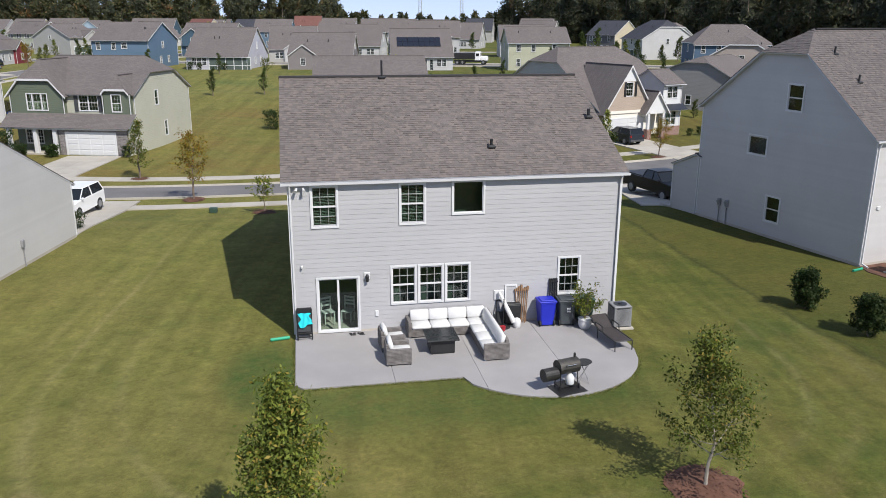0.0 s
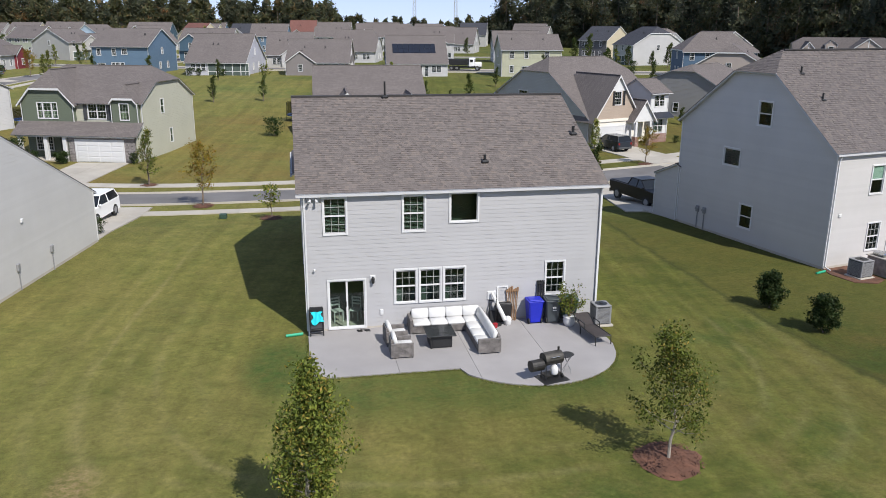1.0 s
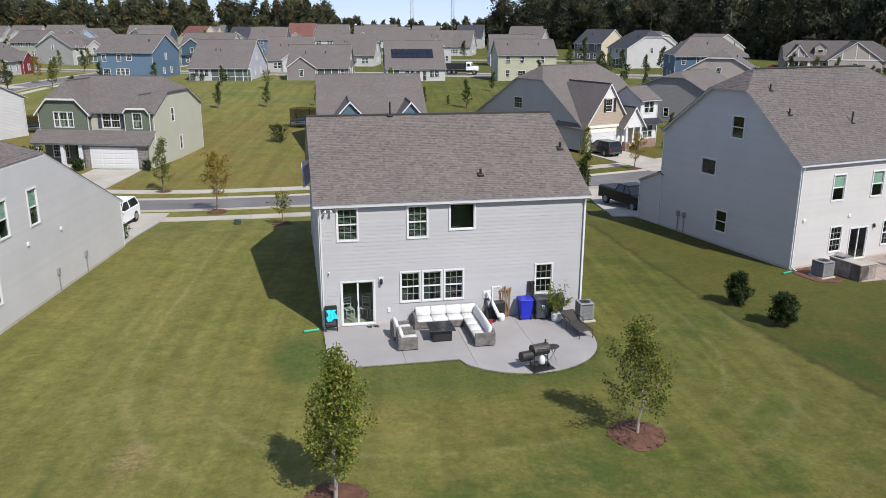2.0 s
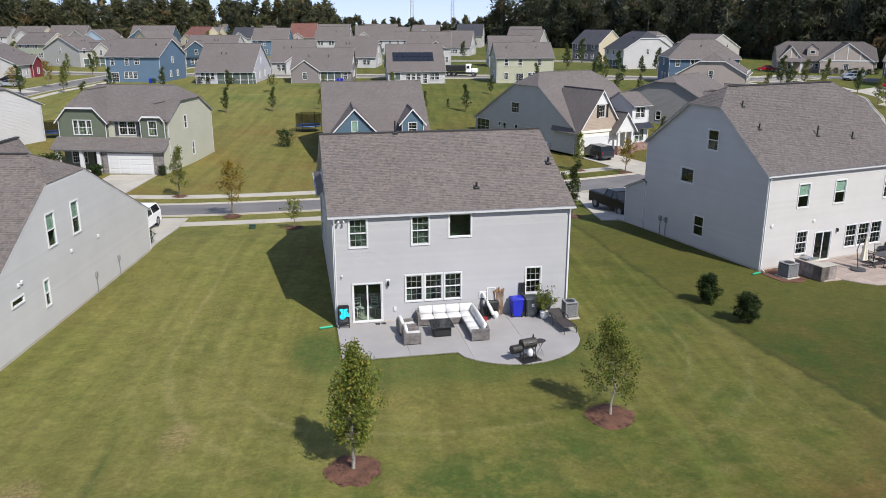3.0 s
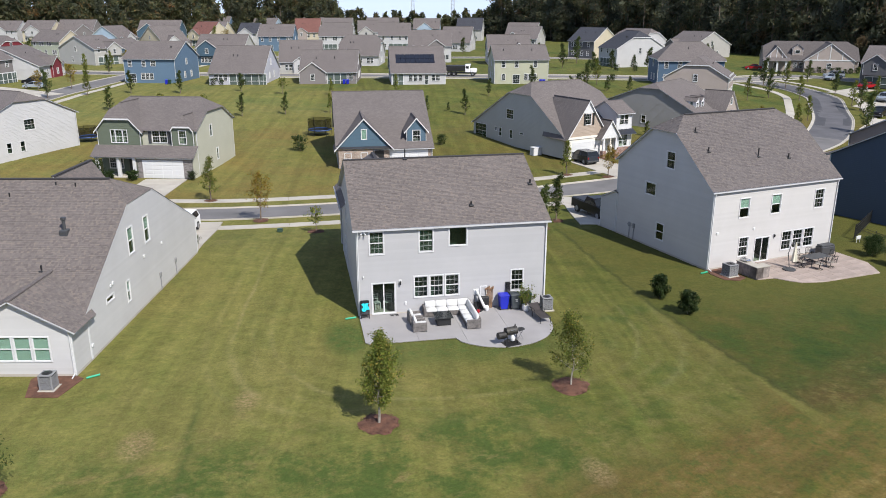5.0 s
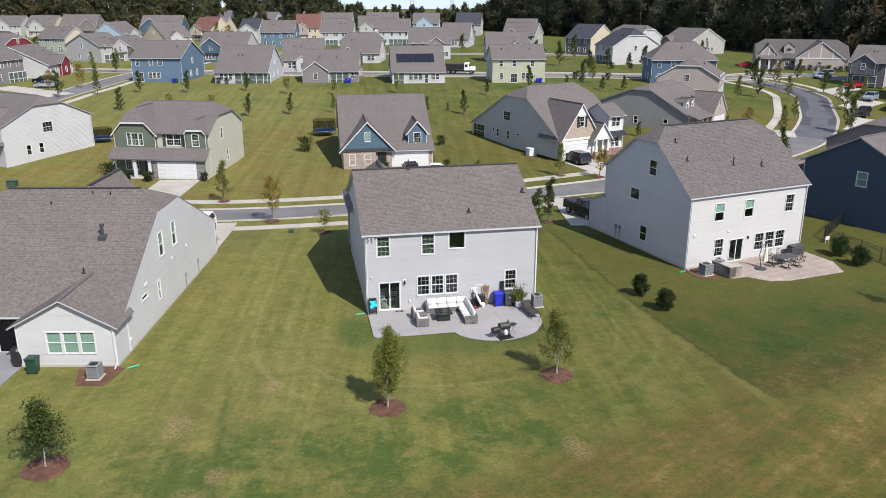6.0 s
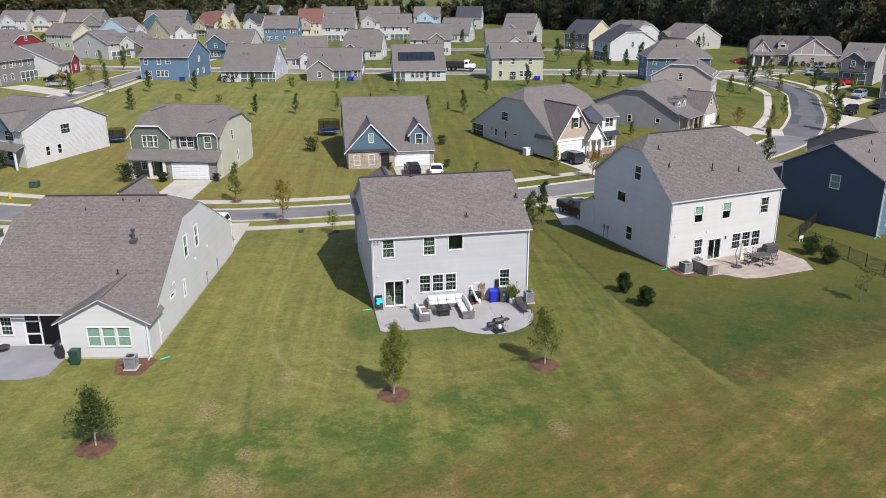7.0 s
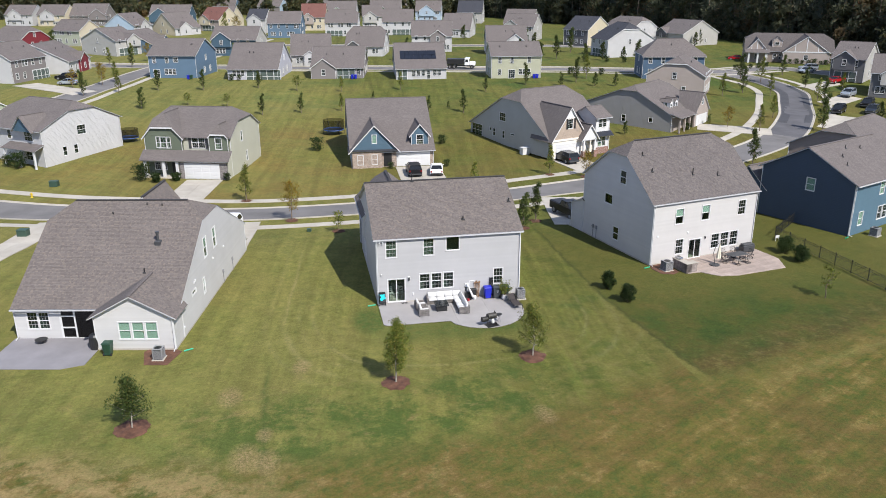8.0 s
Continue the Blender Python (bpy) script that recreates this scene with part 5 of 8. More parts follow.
def far_house(x, y, ang, w, d, eave, ridge, col, roof="n", clip=False, side=None, gable=None, porch=None, label="", seed=0, sparse=False, rear=None):
    """A house whose facing wall begins at (x, y); windows follow the storeys. gable: (x0, width, colour) of a front
    gable; porch: (x0, x1) of a flat dark panel for a shaded porch.
    """
    rnd = random.Random(seed * 7 + round(x * 3 + y))
    top = thing("house", on_ground(x, y, ang, -0.1), label, "house", "houses")
    st = "grid far"
    rows = []
    for z in ((0.9, 3.75) if eave > 4.5 else (0.9,)):
        s = 0.9 + rnd.uniform(0, 0.5)
        if porch and z < 1:
            s = max(s, porch[1] + 0.5) if porch[0] < 3 else s
        while s + 1.0 < w - 0.6:
            if porch and z < 1 and s + 1 > porch[0] and s < porch[1]:
                s = porch[1] + 0.4
                continue
            for _ in range(rnd.choice((1, 1, 2, 3) if z < 1 else (1, 1, 2))):
                if s + 1.0 < w - 0.5 and not (porch and z < 1 and s + 1 > porch[0] and s < porch[1]):
                    rows.append((s, z, 0.98, 1.55, st))
                    s += 1.04
            s += rnd.uniform(1.2, 2.4)
    sides = [(d * 0.35, 0.9, 0.95, 1.5, st), (d * 0.62, 0.9, 0.95, 1.5, st)] + ([(d * 0.45, 3.9, 0.95, 1.5, st)] if ridge > 6.5 else [])
    if rear:
        rows = [(*q, st) for q in rear]
    if sparse:
        rows, sides = rows[::3], sides[:1]
    zc, c = ((ridge - (ridge - eave) * (0.32 if clip is True else clip), 1.5 if clip is True else d * 0.45) if clip else (None, 0.0))
    block(top, I4, w, d, eave, eave, d / 2, ridge, zc, c, mats={"all": PALETTE[col], **({"l": PALETTE[side], "r": PALETTE[side]} if side else {})}, roofmat=ROOFS[roof], wins={"b": rows, "l": sides, "r": sides}, rakes="lr")
    if gable:
        gx, gw, gcol = gable
        k = (ridge - eave) / (d / 2)
        block(top, pose(gx + gw, -0.6, 0, 0, 0, 90), 2.5, gw, eave, eave, gw / 2, eave + gw * 0.36, faces="lbf", mats={"all": PALETTE[gcol]}, roofmat=ROOFS[roof], gutters=False, rakes="l", ext=gw * 0.36 / k - 2.0, z0=0.0 if eave < 4 else 2.8, wins={"l": [(gw / 2 - 0.5, eave - 1.7 if eave > 4 else 0.9, 1.0, 1.5, st)]})
    if porch:
        a, b = porch
        # flat sheet on the wall, its dark colour standing in for porch shade
        part("porch_screen", Geo().box(a, b, -0.03, -0.01, 0.1, 2.4), DARK_ROOM, top, "flat dark panel standing in for a shaded screened porch")
        fr = Geo().box(a - 0.1, b + 0.1, -0.08, -0.02, 2.4, 2.6)
        n = max(2, round((b - a) / 1.7))
        for i in range(n + 1):
            q = a + (b - a) * i / n
            fr.box(q - 0.07, q + 0.07, -0.09, -0.02, 0, 2.5)
        fr.box(a, b, -0.085, -0.02, 0.85, 0.95)
        part("porch_frame", fr, WHITE, top)
    for i in range(2):
        q = rnd.uniform(2, w - 2)
        vent_pipe(top, pose(q, d * 0.3, eave + 0.16 + (ridge - eave) * 0.6), 0.35, 0.07)
    return top


far_house(-41.2, 149.3, -15, 12.1, 14.6, 5.7, 9.2, "blue", rear=[(1.0, 3.75, 0.95, 1.5), (4.3, 3.75, 0.95, 1.5), (6.4, 3.95, 1.25, 1.25), (1.0, 0.1, 1.7, 2.15), (3.9, 0.9, 0.95, 1.5), (4.9, 0.9, 0.95, 1.5), (5.9, 0.9, 0.95, 1.5)], label="two-storey blue house with brown gable roof")
far_house(-21.6, 141.3, -11, 12.3, 18.5, 2.75, 8.2, "lilac", porch=(4.6, 13.0), label="lilac grey house with a screened porch")
far_house(-1.3, 139.2, -9, 12.9, 15.6, 2.8, 7.2, "brown", gable=(0.0, 6.0, "brown"), porch=(6.3, 10.8), label="taupe brown house with gabled wing and porch")
sol = far_house(19.1, 132.9, -5, 12.3, 17.5, 2.8, 8.1, "white", porch=(0.2, 2.7), rear=[(3.8, 0.85, 1.0, 1.5), (4.95, 0.85, 1.0, 1.5), (6.1, 0.85, 1.0, 1.5), (7.5, 0.1, 0.95, 2.2), (9.0, 0.85, 1.0, 1.5), (10.05, 0.85, 1.0, 1.5)], label="white house with a solar panel array")
far_house(42.4, 130, -6, 12.4, 10.1, 5.6, 8.5, "yellow", rear=[(1.6, 3.75, 0.95, 1.5), (4.6, 3.75, 0.95, 1.5), (8.9, 3.75, 0.95, 1.5), (1.6, 0.9, 0.95, 1.5), (4.2, 0.1, 1.7, 2.15), (6.8, 0.9, 0.95, 1.5), (7.8, 0.9, 0.95, 1.5), (8.8, 0.9, 0.95, 1.5)], label="two-storey pale yellow-green house")
SOLAR = plain("solar_cells", (0.012, 0.014, 0.022), 0.25, 0.2, relief=0)
k = (8.1 - 2.8) / 8.75
for i in range(8):
    for j in range(2):
        a, b = 1.2 + i * 1.12, 2.8 + j * 1.46
        z0, z1 = 2.8 + 0.26 + k * b, 2.8 + 0.26 + k * (b + 1.4)
        part("solar_panel", Geo().slab([(a, b, z0), (a + 1.07, b, z0), (a + 1.07, b + 1.4, z1), (a, b + 1.4, z1)], (0, -k, 1), 0.04), SOLAR, sol, "dark blue-black solar panel")

G2 = thing("house", on_ground(61, 69.9, 40), "grey lap-sided house with arched front porch", "house", "houses")
SIDE_G2 = siding("mid_grey_siding", (0.23, 0.225, 0.22), 0.18)
block(G2, I4, 13.5, 21.0, 3.0, 2.8, 8.5, 7.6, 6.9, 1.4, mats={"all": SIDE_G2, "b": PALETTE["taupe"]}, wins={"l": [(11, 1.0, 0.9, 1.4, "plain"), (16.5, 1.4, 0.9, 0.9, "fixed")], "b": [(9.0, 0.8, 1.0, 1.5)]})
block(G2, pose(13.2, -1.5, 0, 0, 0, 90), 3.0, 6.2, 3.0, 3.0, 3.1, 6.2, faces="lbf", mats={"all": PALETTE["taupe"]}, gutters=False, ext=1.5, wins={"l": [(2.6, 4.0, 1.0, 1.2, "grid")]})
garage_door(G2, Face((7.0, -1.5, 0), (1, 0, 0), (0, -1, 0)), 0.7, 4.8, 2.1)
for x in (2.4, 4.6):
    block(G2, pose(x + 1.2, 1.6, 0, 0, 0, 90), 2.0, 1.2, 5.0, 5.0, 0.6, 5.5, faces="lbf", z0=3.2, mats={"all": WHITE}, gutters=False, wins={"l": [(0.15, 3.6, 0.9, 1.2, "grid")]}, o=0.15, r=0.15)
for x in (0.2, 2.4, 4.6, 6.6):
    part("porch_post", Geo().box(x, x + 0.3, -1.6, -1.3, 0, 2.7), PALETTE["taupe"], G2, "taupe porch post")
roof_plane(G2, I4, [(-0.2, -1.9, 2.75), (7.2, -1.9, 2.75), (7.2, 0.2, 3.4), (-0.2, 0.2, 3.4)], False, ROOF_FAR)

for row in (
    # x, y, turn, width, depth, eave, ridge, colour, roof, clipped, side colour, gable, porch, label
    (82.0, 97.7, 55, 11.2, 12.5, 4.8, 8.5, "taupe", "n", True, None, None, None, "taupe two-storey house with clipped gable"),
    (79.1, 123.2, -12.4, 15.0, 9.6, 5.6, 9.3, "deep", "n", 0.92, None, None, None, "deep blue two-storey house with brown roof"),
    (87.3, 179.9, -81.7, 10.1, 15.9, 5.4, 10.0, "white", "d", True, "white", None, (1, 8), "white house with a charcoal roof"),
    (108.7, 223.0, -65, 13.7, 12.9, 5.5, 9.2, "grey", "n", True, "white", None, None, "pale grey house with clipped gable"),
    (123.7, 211.1, -71, 13.1, 17.0, 4.3, 8.5, "grey", "n", False, "grey", (0.5, 5, "dark"), None, "pale grey gable-ended house with dark wing"),
    (89.7, 213.5, -51.7, 9.8, 15.4, 5.7, 9.8, "dark", "d", False, "cream", None, None, "charcoal house with tan gable end"),
    (73.5, 236, -32, 11.7, 12.7, 5.6, 9.6, "grey", "n", False, "grey", (0, 6, "grey"), None, "pale grey gabled house with wing"),
    (78.8, 255.7, -30, 11.7, 12.6, 5.6, 10.5, "grey", "n", False, "grey", (2, 6, "grey"), None, "grey gabled house behind the lots"),
    (55.2, 187.1, -10, 12.7, 12.7, 4.2, 8.6, "white", "n", False, None, (6, 6, "white"), None, "white gable-fronted house with brown roof"),
    (53.6, 256.6, -20, 11.3, 18.0, 3.4, 9.0, "white", "n", False, "white", None, None, "white house with brown roof"),
    (78.8, 347.7, -18, 12.6, 16.2, 5.6, 11.0, "grey", "d", False, "white", None, None, "house with charcoal roof and white gable"),
    (33.2, 200.8, -10, 13.1, 12.8, 5.2, 9.6, "white", "n", False, "white", (6, 5, "brown"), None, "white house with brown gable"),
    (10.8, 191.4, -14, 11.9, 14.6, 3.2, 8.6, "white", "n", True, "white", (0.3, 4.5, "dark"), None, "white-sided house with clipped roof"),
    (32, 274.6, -10, 12.6, 11.7, 5.6, 10.2, "white", "n", False, None, None, (4, 13), "white two-storey house with dark porch"),
    (8.4, 273.7, -10, 13.1, 12.6, 5.6, 10.4, "white", "n", True, "white", None, (0.5, 7), "white two-storey house with screened porch"),
    (27.4, 315.2, -6, 9.0, 10.8, 5.8, 10.5, "white", "n", False, None, (0.5, 6, "grey"), None, "white house with grey gable"),
    (-6, 168.1, -4, 11.0, 13.8, 3.2, 8.3, "grey", "n", False, None, (3.6, 3, "white"), None, "grey house with dormer and garage"),
    (-30.5, 201.7, -16, 14.5, 10.9, 5.2, 8.8, "teal", "n", False, "grey", (0.5, 6, "teal"), None, "deep teal house with white trim"),
    (-14.6, 271, -10, 13.1, 11.7, 5.8, 10.0, "blue", "n", False, None, None, None, "mid-blue two-storey house with brown roof"),
    (-46.0, 320.2, -38, 11.7, 13.8, 5.2, 10.2, "taupe", "r", False, "cream", (0.5, 6, "cream"), (2, 9), "cream house with dark red roof"),
    (-0.5, 311.6, -8, 10.8, 12.6, 6.0, 11.5, "cream", "r", False, None, (0.5, 5, "taupe"), None, "brown house with red roof"),
    (-24, 299, -16, 8.1, 12.6, 6.0, 10.0, "white", "d", False, "white", (0.5, 6, "white"), (1, 6), "white house with charcoal roof and deck"),
    (-43.9, 336.8, -22, 11.7, 14.4, 4.0, 10.0, "cream", "n", False, "cream", None, None, "cream gable-ended house with brown roof"),
    (-52.9, 291.8, 42, 12.6, 16.2, 3.2, 9.0, "white", "n", False, "cream", (2, 6, "white"), None, "cream gable-fronted house with brown roof"),
    (-51.1, 216.5, 70, 12.7, 14.7, 2.9, 7.0, "blue", "n", False, "blue", (6, 6, "blue"), None, "low blue house with broad gable"),
    (-67.8, 284.6, 66, 12.6, 13.5, 4.8, 9.4, "white", "n", False, "sky", (4, 6, "white"), None, "pale blue gabled house with brown roof"),
    (-59.8, 205.7, 48.5, 9.4, 16.9, 4.9, 8.4, "grey", "n", False, "grey", (4, 5, "grey"), (1, 8), "light grey two-storey house with porch"),
    (-91.0, 254.9, -31, 12.5, 11.1, 5.3, 8.8, "sage", "n", False, "cream", None, None, "sage green two-storey house with cream gable"),
    (-108.8, 242.7, -29.5, 13.7, 14.3, 3.0, 7.4, "white", "n", True, "red", None, None, "barn red house with clipped gable"),
    (-63.1, 161.4, 80, 13.5, 18.0, 3.4, 7.7, "white", "n", False, "white", (6, 5.0, "red"), None, "white house with red gables"),
    (-71.7, 144.6, 68, 12.4, 11.9, 5.6, 9.2, "brown", "n", False, "white", None, (7, 13), "white house with tan brick front"),
    (-75.4, 90.5, -40, 12.9, 12.9, 4.5, 8.0, "sage", "n", False, None, None, None, "pale sage gable-ended house by the street"),
    (124.4, 114.2, -49, 7.6, 14.3, 5.6, 9.0, "dark", "n", False, "grey", (0.5, 5, "dark"), (1, 6), "charcoal two-storey house with porch"),
    (119.5, 93.5, -40, 9.5, 13.6, 5.4, 8.8, "dark", "n", False, "grey", (2, 6, "grey"), None, "grey house with a front gable"),
    (-146.8, 383.8, -16, 14.4, 12.6, 5.6, 10.0, "white", "n", False, "white", (2, 7, "white"), None, "white two-storey house with porch"),
    (-129.6, 376.6, -16, 14.4, 12.6, 5.6, 10.2, "cream", "n", False, "cream", (2, 7, "white"), None, "cream two-storey house with white gable"),
    (-114.3, 376.6, -14, 18.0, 12.6, 5.0, 10.5, "brown", "n", False, "brown", (10, 9, "brown"), None, "brown house with broad gable"),
    (-71.9, 349.5, -10, 18.9, 12.6, 5.6, 10.5, "teal", "n", False, "teal", (0, 10, "teal"), None, "teal gabled house with brown roof"),
    (60.8, 371.2, -14, 13.6, 12.6, 5.6, 10.5, "sky", "n", False, "sky", (2, 8, "sky"), None, "light blue two-storey house with gable"),
    (35.6, 365.7, -12, 16.2, 14.4, 5.8, 11.0, "grey", "n", False, None, (3, 7, "sage"), None, "grey house with brown roof"),
    (12.1, 364, -10, 16.2, 14.4, 5.8, 11.0, "white", "n", False, None, (3, 7, "sage"), None, "white house with sage gable"),
):
    far_house(*row)

# the long timbered house beyond the bend
CL = on_ground(124.0, 152.2, -28)
cl = thing("house", CL, "long brown timbered house with broad white-trimmed gables", "house", "houses")
UMBER, ROOF_BROWN = PALETTE["umber"], shingles("brown_shingles", (0.105, 0.092, 0.088))
block(cl, I4, 23.5, 14.0, 3.2, 3.2, 7.0, 7.6, 6.2, 2.4, roofmat=ROOF_BROWN, mats={"all": UMBER}, wins={"b": [(7.5, 0.9, 1.0, 1.5, "grid far"), (9.0, 0.9, 1.0, 1.5, "grid far")]})
for x, w, h, dep in ((22.0, 12.0, 7.5, 3.0), (6.0, 6.0, 6.6, 1.6)):
    block(cl, pose(x, -dep, 0, 0, 0, 90), dep + 1.0, w, 3.2, 3.2, w / 2, h, faces="lbf", mats={"all": PALETTE["taupe"]}, gutters=False, ext=(h - 3.2) / 0.629 - 1.2, rakes="l", roofmat=ROOF_BROWN, wins={"l": [(w / 2 - 0.6, 0.9, 1.2, 1.6, "grid far")]})
    part("gable_band", Geo().box(x - w, x, -dep - 0.08, -dep - 0.01, 3.1, 3.4), WHITE, cl, "white gable band")
    for k in (0.25, 0.5, 0.75):
        z = 3.2 + (h - 3.2) * (1 - abs(k - 0.5) * 2) - 0.15
        part("timber", Geo().box(x - w + k * w - 0.1, x - w + k * w + 0.1, -dep - 0.07, -dep - 0.01, 3.4, z), WHITE, cl, "white gable timber")
for x in (0.6, 3.0, 5.2):
    part("porch_post", Geo().box(x, x + 0.5, -3.4, -2.9, 0, 2.9, None, 0.03), WHITE, cl, "white square porch post")
roof_plane(cl, I4, [(-0.3, -3.7, 2.9), (6.4, -3.7, 2.9), (6.4, -1.6, 3.7), (-0.3, -1.6, 3.7)], False, ROOF_FAR)
block(cl, pose(9.8, 1.4, 0, 0, 0, 90), 2.5, 2.6, 6.0, 6.0, 1.3, 7.0, faces="lbf", z0=3.8, mats={"all": PALETTE["taupe"]}, gutters=False, wins={"l": [(0.6, 4.7, 1.3, 0.9, "fixed far")]}, o=0.2, r=0.2)

rnd_f = random.Random(21)
tints = ["white", "grey", "sky", "cream", "taupe", "sage", "lilac", "blue", "brown"]
for i in range(22):
    x = -215 + (i % 11) * 27 + rnd_f.uniform(-5, 5)
    y = 462 + (i // 11) * 42 + rnd_f.uniform(-8, 8) - x * 0.10
    far_house(x, y, -14 + rnd_f.uniform(-10, 10), rnd_f.uniform(13, 17), 14, rnd_f.choice((5.4, 5.6, 3.2)), rnd_f.uniform(9.5, 11.5), tints[(i * 5) % 9], "n", rnd_f.random() < 0.4, tints[(i * 4 + 1) % 9], None, None, tints[(i * 5) % 9] + " house in the far streets", sparse=True)

# ---- trees and shrubs ----
def leaf_cloud(geo_v, geo_f, centres, n, spread, size, rnd):
    """n bent leaves scattered round the centres."""
    cs = np.array(centres)
    pick = rnd.integers(0, len(cs), n)
    p = cs[pick] + rnd.normal(0, 1, (n, 3)) * np.array(spread)
    a = rnd.normal(0, 1, (n, 3))
    a /= np.linalg.norm(a, axis=1)[:, None]
    b = np.cross(a, rnd.normal(0, 1, (n, 3)))
    b /= np.linalg.norm(b, axis=1)[:, None]
    s = size * rnd.uniform(0.6, 1.3, (n, 1))
    v = np.stack([p - a * s, p + b * s * 0.45, p + a * s, p - b * s * 0.45], 1).reshape(-1, 3)
    base = sum(len(x) for x in geo_v)
    geo_v.append(v)
    geo_f.append(np.arange(n * 4).reshape(n, 4) + base)


def cloud_mesh(name, vs, fs):
    v, f = np.concatenate(vs), np.concatenate(fs)
    me = bpy.data.meshes.new(name)
    me.vertices.add(len(v))
    me.vertices.foreach_set("co", v.astype(np.float32).ravel())
    me.loops.add(f.size)
    me.loops.foreach_set("vertex_index", f.astype(np.int32).ravel())
    me.polygons.add(len(f))
    me.polygons.foreach_set("loop_start", (np.arange(len(f)) * 4).astype(np.int32))
    me.update(calc_edges=True)
    return me


def make_tree(name, m, label, h, crown_r, leaves, leaf, material, bark, low=0.3, seed=1, shape="oval", group="", size_trunk=0.035, tight=0.10, limbs=26):
    """A young tree: tapered trunk, limbs, and a crown of single leaves hung along the limbs."""
    rnd = np.random.default_rng(seed)
    top = thing(name, m, label, "tree", group)
    tr = Geo()
    pts = [Vector((rnd.normal(0, 0.03) * i, rnd.normal(0, 0.03) * i, h * 0.94 * i / 6)) for i in range(7)]
    r0 = h * size_trunk * 0.5
    for i in range(6):
        tr.tube(pts[i] + Vector((0, 0, -0.02)), pts[i + 1], r0 * (1 - i / 6.4), r0 * (1 - (i + 1) / 6.4), 7)
    centres = []
    n = limbs if shape != "holly" else 40
    for i in range(n):
        t = low + (0.97 - low) * (i + 0.5) / n
        q = (t - low) / (1 - low)
        reach = crown_r * {"oval": math.sin(math.pi * min(0.97, q * 0.82 + 0.16)) ** 0.8, "cone": 1.05 - q * 0.95, "dome": math.sin(math.pi * min(0.97, q * 0.62 + 0.33)) ** 0.9, "egg": (1.08 - 1.0 * q ** 0.68) * min(1.0, 0.62 + q * 3.0), "holly": math.sin(math.pi * min(0.95, q * 0.72 + 0.2)) ** 0.7, "open": math.sin(math.pi * min(0.97, q * 0.75 + 0.2)) ** 0.7}[shape] * (rnd.uniform(0.42, 1.22) if shape == "egg" else rnd.uniform(0.6, 1.12))
        a = i * 2.4 + rnd.uniform(-0.4, 0.4)
        j = min(5, int(t * 6 / 0.94))
        p = pts[j].lerp(pts[min(6, j + 1)], t * 6 / 0.94 - j)
        e = p + Vector((math.cos(a) * reach, math.sin(a) * reach, reach * rnd.uniform(0.35, 0.8)))
        mid = p.lerp(e, 0.5) - Vector((0, 0, reach * 0.06))
        tr.tube(p, mid, r0 * 0.3 * (1.1 - q), r0 * 0.18 * (1.1 - q), 5).tube(mid, e, r0 * 0.18 * (1.1 - q), r0 * 0.05, 5)
        for k in (0.4, 0.6, 0.75, 0.9, 1.02):
            centres.append(p.lerp(e, k) + Vector(rnd.normal(0, 0.06 * crown_r, 3)))
    centres += [pts[6], pts[6] + Vector((0.02, 0, 0.14)), pts[6] + Vector((0.03, 0.02, 0.28))]
    part("trunk", tr, bark, top)
    vs, fs = [], []
    leaf_cloud(vs, fs, [tuple(c) for c in centres], leaves, (crown_r * tight,) * 3, leaf, rnd)
    part("crown", cloud_mesh("crown", vs, fs), material, top)
    return top


def mulch_ring(x, y, r, seed=0):
    rnd = random.Random(seed)
    n = 22
    rs = [r * rnd.uniform(0.88, 1.1) for _ in range(n)]
    rim = [(x + q * math.cos(2 * math.pi * i / n), y + q * math.sin(2 * math.pi * i / n), 0.012) for i, q in enumerate(rs)]
    low = gz(y)
    mid = [(x + (a - x) * 0.8, y + (b - y) * 0.8, 0.06 + rnd.uniform(-0.01, 0.02)) for a, b, _ in rim]
    core = [(x + (a - x) * 0.25, y + (b - y) * 0.25, 0.10) for a, b, _ in rim]
    g = Geo().add(rim + mid + core, [(i, (i + 1) % n, n + (i + 1) % n, n + i) for i in range(n)] + [(n + i, n + (i + 1) % n, 2 * n + (i + 1) % n, 2 * n + i) for i in range(n)] + [tuple(range(2 * n, 3 * n))])
    for _ in range(260):
        a, q = rnd.uniform(0, 6.28), r * math.sqrt(rnd.uniform(0, 1)) * 1.02
        px, py, d = x + q * math.cos(a), y + q * math.sin(a), rnd.uniform(0, 3.14)
        l, w = rnd.uniform(0.03, 0.07), 0.015
        c, s = math.cos(d), math.sin(d)
        z = 0.05 + 0.06 * max(0, 1 - q / r) + rnd.uniform(0, 0.02)
        g.add([(px - c * l - s * w, py - s * l + c * w, z), (px + c * l - s * w, py + s * l + c * w, z + 0.02), (px + c * l + s * w, py + s * l - c * w, z + 0.02), (px - c * l + s * w, py - s * l - c * w, z)], [(3, 2, 1, 0)])
    return solo("mulch_bed", g, MULCH, "round bed of red-brown wood mulch", "mulch bed", "mulch beds", m=pose(0, 0, low + (0.02 if y > 16 else 0.0)))


